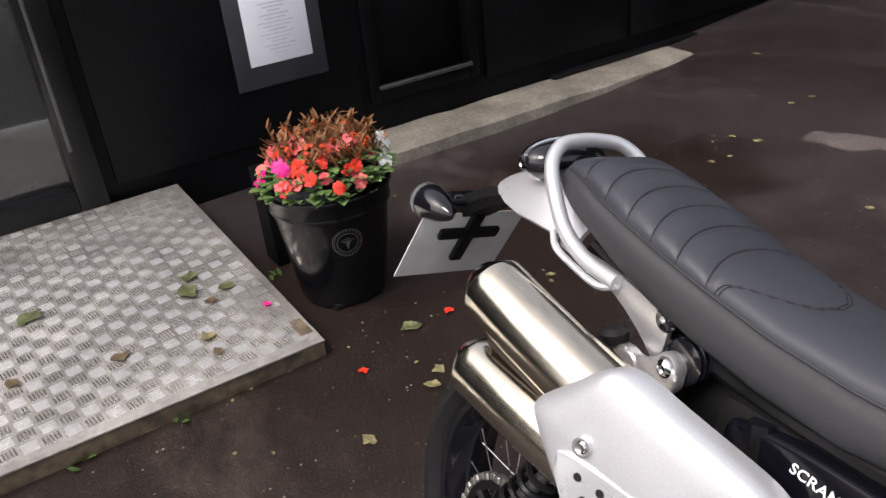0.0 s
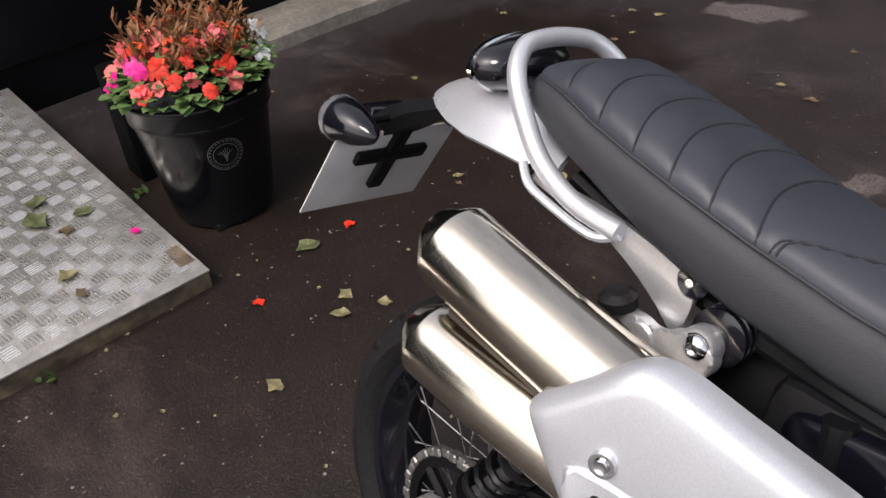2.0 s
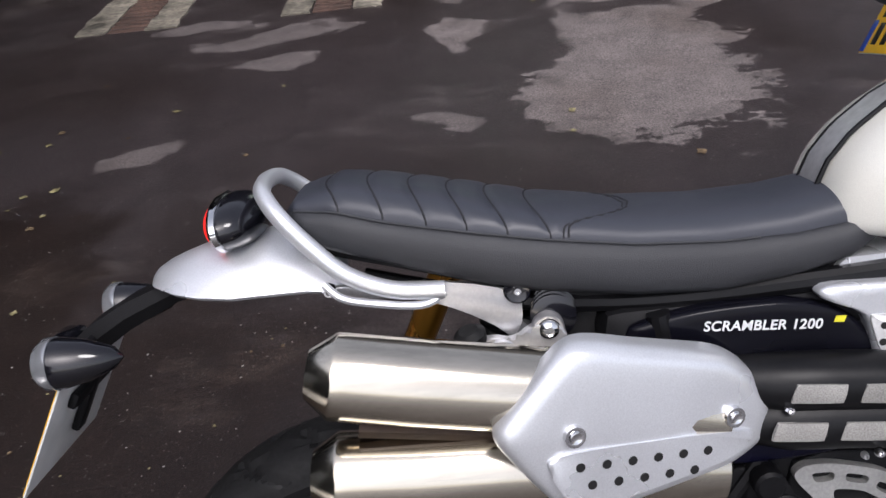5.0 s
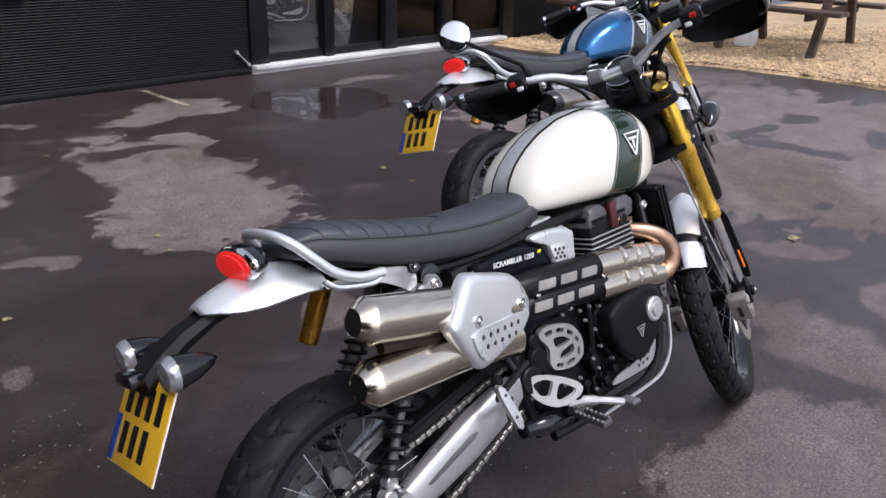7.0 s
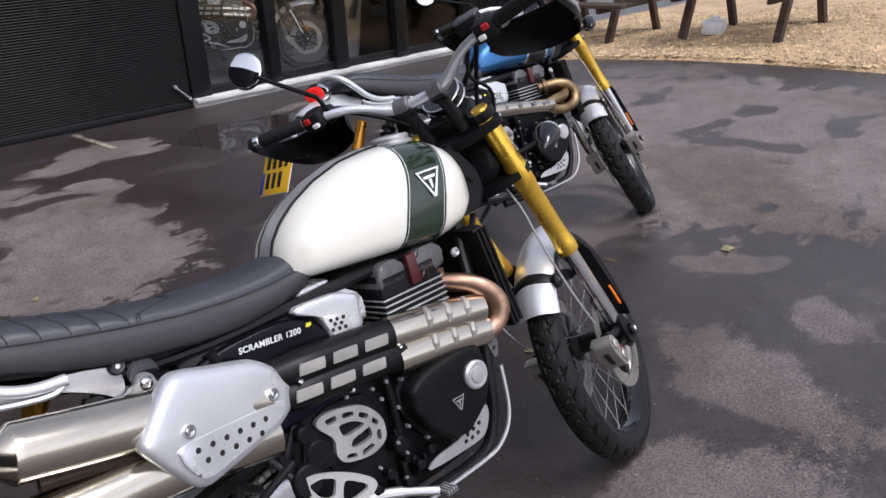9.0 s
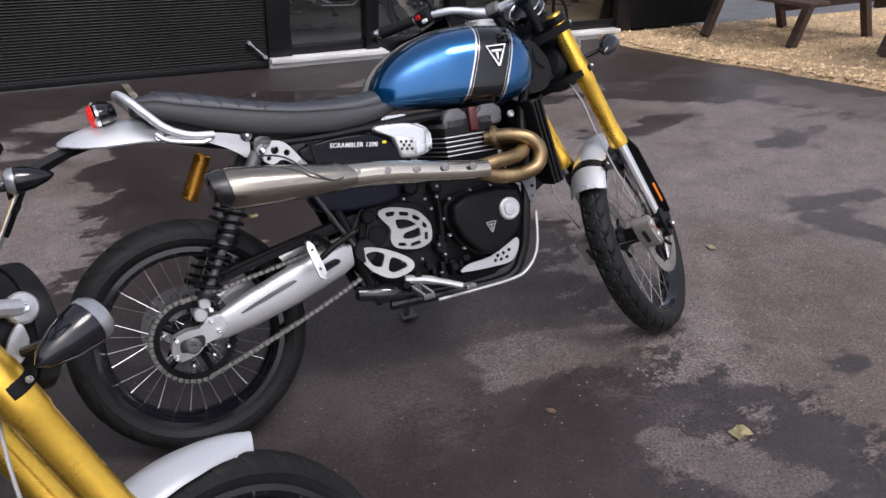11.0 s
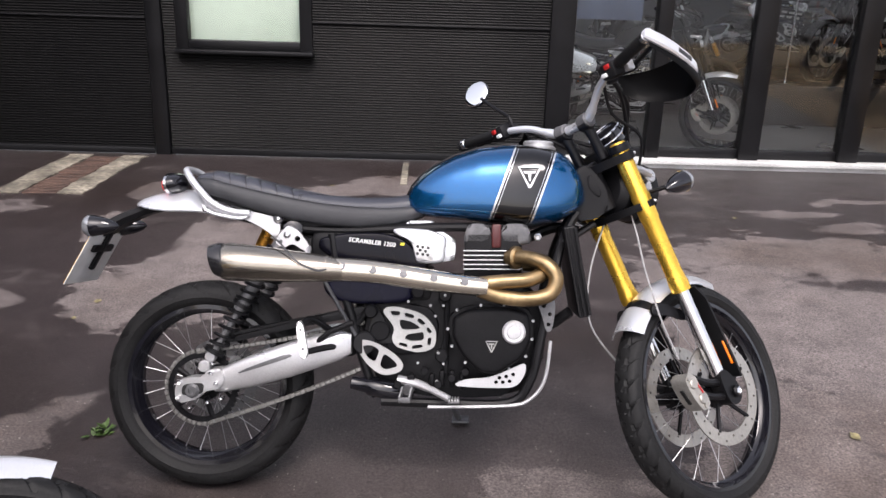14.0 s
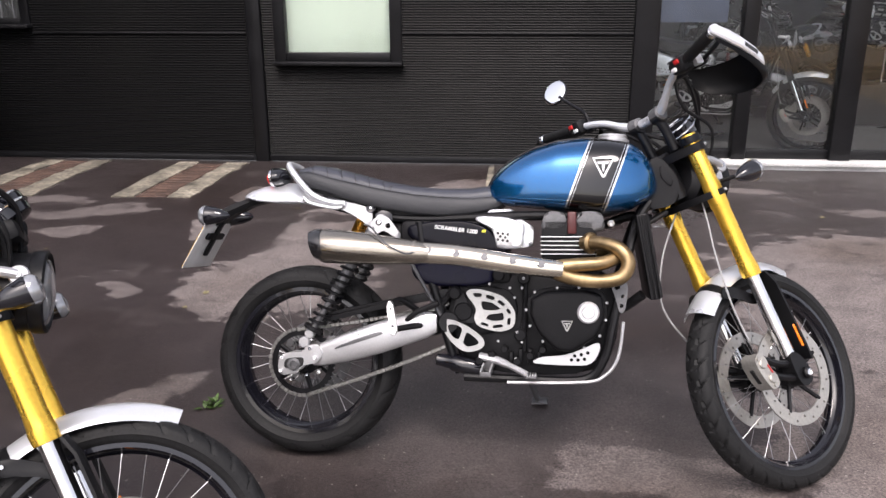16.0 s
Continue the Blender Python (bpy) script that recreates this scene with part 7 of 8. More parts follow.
    for x, z, hw, drop in ((-0.228, 0.884, 0.022, 0.008), (-0.222, 0.890, 0.038, 0.014), (-0.207, 0.898, 0.052, 0.024), (-0.188, 0.905, 0.062, 0.036), (-0.158, 0.914, 0.071, 0.05), (-0.115, 0.922, 0.077, 0.062), (-0.07, 0.926, 0.077, 0.066), (-0.02, 0.921, 0.076, 0.062), (0.03, 0.905, 0.078, 0.053)):
        outer = [Vector((x, hw * v, z - drop * abs(v) ** 2.2)) for v in (-1, -0.8, -0.5, -0.2, 0, 0.2, 0.5, 0.8, 1)]
        rings.append(outer + [p + Vector((0.002, -0.003 * (1 if p.y > 0 else -1 if p.y < 0 else 0), -0.004)) for p in reversed(outer)])
    loft(bm, rings)
    part("rear_mudguard", bm, SATIN, bike, "satin silver short rear mudguard", sharp=60)
    T = Matrix.Translation((-0.119, 0, 0.941)) @ Matrix.Rotation(radians(83), 4, "Y") @ Matrix.Diagonal((0.69, 1.5, 1, 1))
    bm = bmesh.new()
    lathe(bm, [(0.047, 0.0), (0.0515, 0.006), (0.0505, 0.018), (0.045, 0.032), (0.034, 0.043), (0.018, 0.049), (0.004, 0.051)], 32, T)
    tl = part("tail_light", bm, GLOSS, bike, "black tail light with a chrome rim")
    bm = bmesh.new()
    lathe(bm, [(0.044, -0.009), (0.05, -0.008), (0.0545, -0.003), (0.0545, 0.004), (0.046, 0.007)], 32, T)
    part("rim", bm, CHROME, tl, "chrome rim")
    bm = bmesh.new()
    lathe(bm, [(0.0455, 0.0), (0.0440, -0.012), (0.037, -0.015), (0.036, -0.018), (0.02, -0.021), (0.004, -0.022)], 32, T)
    part("lens", bm, REDLENS, tl, "lit red lens")
    bm = bmesh.new()
    lathe(bm, [(0.018, 0), (0.02, -0.035)], 12, Matrix.Translation((-0.098, 0, 0.92)))
    part("light_foot", bm, BLACK, tl)
    # plate hanger
    bm = bmesh.new()
    rows = [(-0.12, 0.88, 0.04, 0.014), (-0.2, 0.862, 0.034, 0.015), (-0.27, 0.835, 0.034, 0.019), (-0.325, 0.805, 0.04, 0.022), (-0.36, 0.782, 0.042, 0.018)]
    loft(bm, [[Vector((x, -w, z)), Vector((x, -w * 0.8, z + h)), Vector((x, w * 0.8, z + h)), Vector((x, w, z)), Vector((x, w * 0.7, z - h)), Vector((x, -w * 0.7, z - h))] for x, z, w, h in rows])
    hang = part("plate_hanger", bm, PLASTIC, bike, "black plate hanger arm")
    bm = bmesh.new()
    box(bm, (0.035, 0.075, 0.026), (-0.372, 0, 0.80), 0.008)
    part("plate_lamp", bm, GLOSS, hang, "small plate lamp")
    for s in (-1, 1):
        indicator(bike, (-0.335, s * 0.105, 0.812), (-0.318, s * 0.02, 0.812))


def tank(bike, paint):
    bm = bmesh.new()
    xs = [0.618, 0.622, 0.629, 0.64, 0.656, 0.678, 0.706, 0.738] + [0.77 + 0.025 * k for k in range(12)] + [1.068, 1.09, 1.108, 1.124, 1.138, 1.149, 1.156, 1.162]
    loft(bm, [tank_section(x) for x in xs])
    tk = part("fuel_tank", bm, paint, bike, "two-tone enamelled fuel tank with pinstripes", sharp=60)
    bm = bmesh.new()
    strip, edges = [], ([], [])
    for x in [0.619, 0.622, 0.628] + [0.636 + 0.012 * k for k in range(28)]:
        z, lean = lerp_table(TANK_TOP, x), lerp_table([(0.618, 0.004), (0.7, 0.003), (0.85, 0.0)], x)
        strip.append([Vector((x - lean, -0.025, z - 0.006)), Vector((x - lean, -0.025, z + 0.0025)), Vector((x - lean, 0, z + 0.004)), Vector((x - lean, 0.025, z + 0.0025)), Vector((x - lean, 0.025, z - 0.006))])
        for e, s in zip(edges, (-1, 1)):
            e.append((x - lean, s * 0.0275, z + 0.0005))
    loft(bm, strip)
    strap = part("tank_strap", bm, STRAP, tk, "brushed steel centre strap")
    for e in edges:
        bm = bmesh.new()
        tube(bm, e, 0.0032, 6)
        part("strap_edge", bm, BLACK, strap, "dark rubber strap edge")
    bm = bmesh.new()
    C = Matrix.Translation((1.02, 0, 1.050)) @ Matrix.Rotation(radians(2), 4, "Y")
    lathe(bm, [(0.052, -0.008), (0.054, 0.004), (0.05, 0.008), (0.046, 0.01), (0.047, 0.018), (0.043, 0.023), (0.02, 0.025), (0.003, 0.025)], 36, C)
    part("fuel_cap", bm, ALU, tk, "round brushed filler cap")
    for s in (-1, 1):
        sec = tank_section(0.985, 72)
        p = min((q for q in sec if q.y * s > 0), key=lambda q: abs(q.z - 0.955))
        i = sec.index(p)
        t = (sec[(i + 1) % 72] - sec[i - 1]).normalized()
        nrm = Vector((0, t.z, -t.y))
        nrm *= 1 if nrm.y * s > 0 else -1
        xdir = Vector((1, 0, 0)) * (-s)
        zdir = xdir.cross(-nrm) * -1
        if zdir.z < 0:
            zdir = -zdir
        xdir = (-nrm).cross(zdir)
        m = Matrix(((xdir.x, -nrm.x, zdir.x, p.x), (xdir.y, -nrm.y, zdir.y, p.y), (xdir.z, -nrm.z, zdir.z, p.z), (0, 0, 0, 1)))
        bm = bmesh.new()
        emblem(bm, 0.068, m @ Matrix.Translation((0, -0.0015, 0)))
        part("emblem", bm, PALE, tk, "pale triangle emblem")
    return tk


def motorcycle(label, paint, twin, turn, place, plate=True, guards=True, fork=None, mirror=(-0.8, -0.5, 0.3), swing=0):
    bike = tagged(new("motorcycle"), label, "motorcycle", "motorcycles")
    bike.empty_display_size = 0.2
    make_wheel(bike, "rear_wheel", 0.321, 0.15, 0.239, 19, Matrix.Translation((0, 0, 0.321)), [(0.088, 0.125, 0.09)], 0.13, True)
    chassis(bike, twin)
    engine(bike)
    front_end(bike, turn, guards, fork or GOLD, place.to_3x3().inverted() @ Vector(mirror))
    (twin_exhaust if twin else single_exhaust)(bike)
    tank(bike, paint)
    make_seat(bike)
    if plate:
        number_plate(bike, (-0.333, 0.0, 0.787), 30, swing)
    bike.matrix_basis = place
    return bike


def stand(x, y, z, heading, lean):
    return Matrix.Translation((x, y, z)) @ Matrix.Rotation(radians(-2.3), 4, "Y") @ Matrix.Rotation(heading, 4, "Z") @ Matrix.Rotation(-lean, 4, "X")


# ---------------------------------------------------------------- things in the yard
motorcycle("white and dark green scrambler motorcycle on its side stand", WHITE_TANK, True, (0.49, -0.030, 0.0085), stand(-1.704, -0.958, -0.1, -0.049, 0.271), mirror=(-0.81, -0.467, 0.36))
motorcycle("blue and black scrambler motorcycle on its side stand", BLUE_TANK, False, (0.68, -0.046, -0.0115), stand(0.013, 0.062, -0.0315, -0.056, 0.299), mirror=(-0.62, -0.62, 0.48))

# tread plate ramp at the door
def tread_ramp():
    x0, x1, y0, y1, z0, z1 = -4.4, -2.905, -2.75, -0.765, -0.06, -0.088
    ramp = tagged(new("door_ramp"), "worn aluminium tread plate ramp at the black door", "ramp")
    bm = bmesh.new()
    box(bm, (x1 - x0, y1 - y0, 0.006), (0, 0, 0), 0.001, Matrix.Translation(((x0 + x1) / 2, (y0 + y1) / 2, (z0 + z1) / 2 - 0.003)) @ Matrix.Rotation(math.atan2(z0 - z1, x1 - x0), 4, "Y"))
    sheet = part("tread_sheet", bm, TREAD, ramp, "scuffed aluminium sheet")
    bm = bmesh.new()
    pitch = 0.056
    for i in range(int((x1 - x0) / pitch)):
        for j in range(int((y1 - y0) / pitch)):
            cx, cy = x0 + pitch * (i + 0.5), y0 + pitch * (j + 0.5)
            z = z0 + (z1 - z0) * (cx - x0) / (x1 - x0)
            turn = radians(8 + (90 if (i + j) % 2 else 0))
            c, s = math.cos(turn), math.sin(turn)
            for k in range(5):
                o, hl, hw = (k - 2) * 0.0098, 0.0235, 0.0032
                base = [bm.verts.new((cx + c * a - s * b, cy + s * a + c * b, z)) for a, b in ((-hl, o - hw), (hl, o - hw), (hl, o + hw), (-hl, o + hw))]
                top = [bm.verts.new((cx + c * a - s * o, cy + s * a + c * o, z + 0.0018)) for a in (-hl * 0.8, hl * 0.8)]
                for f in ((base[0], base[1], top[1], top[0]), (base[2], base[3], top[0], top[1]), (base[1], base[2], top[1]), (base[3], base[0], top[0])):
                    bm.faces.new(f)
    tagged(part("tread_bar", bm, TREADLIT, sheet, "raised five-bar pattern", sharp=10), kind="stuff")
    bm = bmesh.new()
    box(bm, (0.05, y1 - y0, 0.075), (x1 - 0.03, (y0 + y1) / 2, -0.135), 0.006)
    box(bm, (x1 - x0 - 0.06, 0.05, 0.1), ((x0 + x1) / 2 - 0.03, y1 - 0.03, -0.135), 0.006)
    part("ramp_edge", bm, MOSSY, ramp, "rough mossy timber edge")


tread_ramp()


def petal_flower(bm, at, r, way, rng):
    """Five broad notched petals of uneven size, bent up and back at random."""
    m = along(at, Vector(at) + Vector(way)) @ Matrix.Rotation(rng.uniform(0, 6), 4, "Z")
    for k in range(5):
        a = 2 * math.pi * k / 5 + rng.uniform(-0.18, 0.18)
        d = Vector((math.cos(a), math.sin(a), 0))
        e = Vector((-math.sin(a), math.cos(a), 0))
        q, lift, curl = r * rng.uniform(0.8, 1.25), 0.06 * r * (k % 3), rng.uniform(-0.3, 0.35)
        rows = ((0.0, 0.0, 0.0), (0.4, -0.36, 0.1), (0.82, -0.58, curl), (1.03, -0.34, curl * 1.3), (0.92, 0.0, curl * 0.7), (1.06, 0.3, curl), (0.8, 0.56, curl * 0.6), (0.4, 0.36, 0.1))
        vs = [bm.verts.new(m @ (d * q * u + e * q * v + Vector((0, 0, lift + q * h)))) for u, v, h in rows]
        c = bm.verts.new(m @ (d * q * 0.55 + Vector((0, 0, lift + q * (0.14 + 0.3 * curl)))))
        for i in range(8):
            bm.faces.new((vs[i], vs[(i + 1) % 8], c))


def leaf_blade(bm, at, length, width, way, up=(0, 0, 1)):
    w = Vector(way).normalized()
    s = w.cross(Vector(up)).normalized()
    n = s.cross(w)
    a = Vector(at)
    l = [a, a + w * length * 0.35 + s * width * 0.5 + n * 0.1 * width, a + w * length * 0.7 + s * width * 0.38 + n * 0.05 * width, a + w * length - n * 0.15 * width, a + w * length * 0.7 - s * width * 0.38 + n * 0.05 * width, a + w * length * 0.35 - s * width * 0.5 + n * 0.1 * width]
    mid = a + w * length * 0.5 - n * 0.04 * width
    vs, c = [bm.verts.new(p) for p in l], bm.verts.new(mid)
    for i in range(6):
        bm.faces.new((vs[i], vs[(i + 1) % 6], c))


def planter():
    rng = random.Random(4)
    cx, cy = -3.25, -0.53
    zb = ground_z(cx, cy)
    pot = tagged(new("flower_pot"), "glossy black glazed pot planted with red, coral and magenta flowers", "flower pot")
    P = Matrix.Translation((cx, cy, zb))
    bm = bmesh.new()
    prof = [(0.0, 0.012), (0.145, 0.012), (0.152, 0.03), (0.168, 0.15), (0.185, 0.28), (0.193, 0.34), (0.2, 0.343), (0.203, 0.35), (0.201, 0.357), (0.2, 0.36), (0.206, 0.405), (0.212, 0.408), (0.214, 0.415), (0.211, 0.421), (0.204, 0.422), (0.198, 0.415), (0.193, 0.38), (0.0, 0.375)]
    lathe(bm, prof, 64, P)
    part("pot_body", bm, POT, pot, "black glazed pot with a stepped rim", sharp=50)
    for k in range(3):
        a = 2 * math.pi * k / 3 - 0.6
        bm = bmesh.new()
        box(bm, (0.045, 0.045, 0.03), (0.13 * math.cos(a), 0.13 * math.sin(a), 0.012), 0.006, P)
        part("pot_foot", bm, PLASTIC, pot, "small black pot foot")
    # round printed mark on the front
    E = P @ Matrix.Rotation(radians(-12), 4, "Z") @ Matrix.Translation((0.1835, 0, 0.265)) @ Matrix.Rotation(radians(90 - 8), 4, "Y")
    bm = bmesh.new()
    for r in (0.05, 0.035):
        tube(bm, [E @ Vector((r * math.cos(2 * math.pi * k / 40), r * math.sin(2 * math.pi * k / 40), 0)) for k in range(41)], 0.0012, 5)
    for k in range(26):
        a = 2 * math.pi * k / 26
        box(bm, (0.004, 0.005, 0.0012), (0.044 * math.cos(a), 0.044 * math.sin(a), 0.001), 0, E)
    for k in range(-3, 4):
        tube(bm, [E @ Vector((0.024, 0, 0.001)), E @ Vector((0.0, 0.002 * k, 0.001)), E @ Vector((-0.022 + abs(k) * 0.004, 0.0075 * k, 0.001))], 0.0011, 4)
    for v in bm.verts:
        q = v.co - Vector((cx, cy, zb))
        out = 0.168 + (q.z - 0.15) * 0.131 + 0.0008
        a = math.atan2(q.y, q.x)
        v.co = Vector((cx + out * math.cos(a), cy + out * math.sin(a), v.co.z))
    part("printed_mark", bm, GREYCAST, pot, "faint round printed tree mark")
    top = zb + 0.40
    leaves = bmesh.new()
    for _ in range(560):
        a, r = rng.uniform(0, 6.283), 0.215 * math.sqrt(rng.random())
        z = top + 0.03 + 0.07 * (1 - (r / 0.2) ** 2) + rng.uniform(-0.01, 0.035)
        w = Vector((math.cos(a) + rng.uniform(-0.6, 0.6), math.sin(a) + rng.uniform(-0.6, 0.6), rng.uniform(-0.05, 0.6)))
        leaf_blade(leaves, (cx + r * math.cos(a), cy + r * math.sin(a), z), rng.uniform(0.03, 0.052), rng.uniform(0.024, 0.04), w)
    part("foliage", leaves, LEAFGREEN, pot, "green bedding-plant leaves", sharp=70)
    palette = [PETAL_RED, PETAL_CORAL, PETAL_SALMON, PETAL_RED, PETAL_CORAL]
    for k in range(46):
        a = rng.uniform(0, 6.283) if k < 34 else radians(rng.uniform(-120, 30))
        r = 0.215 * math.sqrt(rng.uniform(0.12, 1))
        z = top + 0.045 + 0.085 * (1 - (r / 0.215) ** 2) + rng.uniform(0.0, 0.035)
        if k < 5:
            a, r = radians((-100, -62, -88, 150, 200)[k]), (0.205, 0.2, 0.15, 0.2, 0.2)[k]
        col = PETAL_PINK if k < 5 else PETAL_WHITE if 6 <= k < 10 else palette[k % 5]
        if col is PETAL_WHITE:
            a, r = radians(55 + 9 * (k - 6)), 0.2
        bm = bmesh.new()
        petal_flower(bm, (cx + r * math.cos(a), cy + r * math.sin(a), z), rng.uniform(0.018, 0.029), (math.cos(a) * (0.3 + 2 * r) + 0.5 + rng.uniform(-0.4, 0.4), math.sin(a) * (0.3 + 2 * r) - 0.15 + rng.uniform(-0.4, 0.4), 0.75 + rng.uniform(-0.3, 0.3)), rng)
        part("flower", bm, col, pot, {PETAL_PINK: "magenta flower", PETAL_WHITE: "white flower", PETAL_RED: "red flower"}.get(col, "coral flower"), sharp=70)
    sp = bmesh.new()
    for _ in range(170):
        a, r = rng.uniform(0, 6.283), 0.17 * math.sqrt(rng.random())
        x, y = cx - 0.02 + r * math.cos(a), cy + 0.02 + r * math.sin(a)
        z = top + 0.06
        h = rng.uniform(0.07, 0.17) * (1 - 1.5 * r)
        tip = Vector((x + rng.uniform(-0.05, 0.05), y + rng.uniform(-0.05, 0.05), z + h))
        tube(sp, [(x, y, z), tip], 0.0018, 4)
        for j in range(5):
            t = 0.45 + 0.12 * j
            q = Vector((x, y, z)).lerp(tip, t)
            leaf_blade(sp, q, rng.uniform(0.028, 0.05), 0.0105, (rng.uniform(-1, 1), rng.uniform(-1, 1), rng.uniform(0.2, 0.9)))
    tops = bmesh.new()
    for _ in range(46):
        a, r = rng.uniform(0, 6.283), 0.16 * math.sqrt(rng.random())
        at = Vector((cx - 0.01 + r * math.cos(a), cy + 0.01 + r * math.sin(a), top + 0.12 + rng.uniform(0.0, 0.10) * (1 - 3 * r)))
        for j in range(4):
            leaf_blade(tops, at, rng.uniform(0.022, 0.036), 0.011, (rng.uniform(-0.7, 0.7), rng.uniform(-0.7, 0.7), rng.uniform(-1.0, 0.1)))
    tagged(part("hanging_bloom", tops, PETAL_ORANGE, pot, "narrow orange-red hanging petals"), kind="stuff")
    part("feathery_plant", sp, SPIKE, pot, "rust-red feathery stems")


planter()
bm = bmesh.new()
box(bm, (0.12, 0.24, 0.38), (-3.63, -0.53, ground_z(-3.6, -0.6) + 0.19), 0.008)
tagged(part("black_post", bm, NEARBLACK), "square black timber post behind the flower pot", "post")

# menu board on the west wall
board = tagged(new("menu_board"), "grey menu board with a white printed sheet on the black wall", "sign")
bm = bmesh.new()
box(bm, (0.02, 0.44, 0.62), (WX + 0.03, -0.175, 0.565), 0.004)
part("panel", bm, BOARD, board, "dark grey backing board")
bm = bmesh.new()
box(bm, (0.003, 0.3, 0.44), (WX + 0.0425, -0.172, 0.575), 0.001)
part("sheet", bm, PAPER, board, "white printed sheet")
for k in range(22):
    bm = bmesh.new()
    wd = 0.06 + 0.12 * ((k * 37) % 11) / 11
    box(bm, (0.001, wd, 0.004), (WX + 0.0445, -0.172, 0.40 + 0.0165 * k))
    part("print_bar", bm, FAINTPRINT, board)

# pale strips with brick between, let into the ground by the facade
def inlay(x0, x1, y0, y1):
    thing = tagged(new("paved_strip"), "two worn pale strips with old bricks between, let into the asphalt", "paving", "paved strips")
    w = (x1 - x0) * 0.3
    def slab(nm, a, b, mat, lab):
        b2, n = bmesh.new(), 24
        rings = []
        for k in range(n + 1):
            y = y0 + (y1 - y0) * k / n
            sk = 0.06 * (y - y0)
            ja, jb = 0.03 * noise.noise((a * 7, y * 9, 0)), 0.03 * noise.noise((b * 7, y * 9, 3))
            g = ground_z((a + b) / 2, y)
            rings.append([Vector((a + ja + sk, y, g - 0.03)), Vector((a + ja + sk, y, g + 0.008)), Vector((b + jb + sk, y, g + 0.008)), Vector((b + jb + sk, y, g - 0.03))])
        loft(b2, rings)
        part(nm, b2, mat, thing, lab)
    slab("pale_slab", x0, x0 + w, PALESTRIP, "worn pale slab")
    slab("pale_slab", x1 - w, x1, PALESTRIP, "worn pale slab")
    rng = random.Random(int(x0 * 100))
    n = int((y1 - y0) / 0.075)
    for k in range(n):
        y = y0 + 0.075 * (k + 0.5)
        b2 = bmesh.new()
        box(b2, (x1 - x0 - 2 * w - 0.015, 0.064, 0.05), (0, 0, 0), 0.005, Matrix.Translation(((x0 + x1) / 2 + 0.06 * (y - y0), y, ground_z(x0, y) - 0.02 + rng.uniform(-0.004, 0.006))) @ Matrix.Rotation(rng.uniform(-0.05, 0.05), 4, "Z"), 1)
        part("brick", b2, BRICK, thing)


inlay(-2.32, -1.7, 3.34, 4.5)
inlay(-3.55, -2.95, 3.34, 4.5)
bm = bmesh.new()
box(bm, (0.05, 0.72, 0.012), (0.5, 4.13, ground_z(0.5, 4.13) + 0.002), 0.003, None)
tagged(part("marker_strip", bm, PALESTRIP), "thin ochre strip let into the asphalt", "strip")

# small latch lying by the cladding corner
bm = bmesh.new()
tube(bm, [(1.5, WALL_Y - 0.02, 0.2), (1.6, WALL_Y - 0.03, 0.1)], 0.008, 8)
cyl(bm, (1.49, WALL_Y + 0.0, 0.21), (1.49, WALL_Y - 0.035, 0.21), 0.016, 10)
cyl(bm, (1.61, WALL_Y + 0.0, 0.09), (1.61, WALL_Y - 0.035, 0.09), 0.016, 10)
tagged(part("door_stay", bm, ALU), "small silver stay on the black cladding", "hook")


# picnic tables on the gravel
def picnic_table():
    t = tagged(new("picnic_table"), "dark brown wooden picnic table with fixed benches", "picnic table", "picnic tables")
    for k in range(5):
        bm = bmesh.new()
        box(bm, (0.135, 1.5, 0.04), (-0.29 + 0.145 * k, 0, 0.74), 0.006)
        part("top_board", bm, PICNIC, t)
    for s in (-1, 1):
        for k in range(2):
            bm = bmesh.new()
            box(bm, (0.13, 1.5, 0.04), (s * (0.6 + 0.14 * k), 0, 0.45), 0.006)
            part("bench_board", bm, PICNIC, t)
    for y in (-0.48, 0.48):
        for s in (-1, 1):
            bm = bmesh.new()
            tube(bm, [(s * 0.28, y, 0.72), (s * 0.6, y, 0.0)], 0.05, 4)
            part("leg", bm, PICNIC, t)
        for z, w in ((0.69, 0.7), (0.41, 1.5)):
            bm = bmesh.new()
            box(bm, (w, 0.045, 0.09), (0, y + 0.05, z), 0.005)
            part("cross_rail", bm, PICNIC, t)
    return t


table = picnic_table()
table.matrix_basis = Matrix.Translation((6.35, 1.6, ground_z(6.35, 1.6) + 0.025)) @ Matrix.Rotation(radians(2), 4, "Z")
copy_thing(table, Matrix.Translation((6.5, 3.6, ground_z(6.5, 3.6) + 0.025)) @ Matrix.Rotation(radians(4), 4, "Z"))
copy_thing(table, Matrix.Translation((7.3, -1.3, ground_z(7.3, -1.3) + 0.025)) @ Matrix.Rotation(radians(-10), 4, "Z"))
bm = bmesh.new()
M_ = Matrix.Translation((6.38, 2.05, ground_z(6.38, 2.05) + 0.1)) @ Matrix.Rotation(radians(20), 4, "Z")
box(bm, (0.36, 0.22, 0.14), (0, 0, 0), 0.03, M_)
box(bm, (0.1, 0.08, 0.04), (0.05, 0, 0.085), 0.012, M_)
tagged(part("white_weight", bm, WHITEPLASTIC), "white plastic parasol weight under the picnic table", "weight")

# showroom display
bike3 = motorcycle("dark grey motorcycle on display behind the showroom glass", GREY_TANK, True, (-0.1, 0, 0), Matrix.Translation((1.78, 5.64, 0.09)) @ Matrix.Rotation(radians(-25), 4, "Z"), plate=False, guards=False, fork=BLACK)
copy_thing(bike3, Matrix.Translation((4.2, 7.6, 0.51)) @ Matrix.Rotation(radians(-35), 4, "Z"))
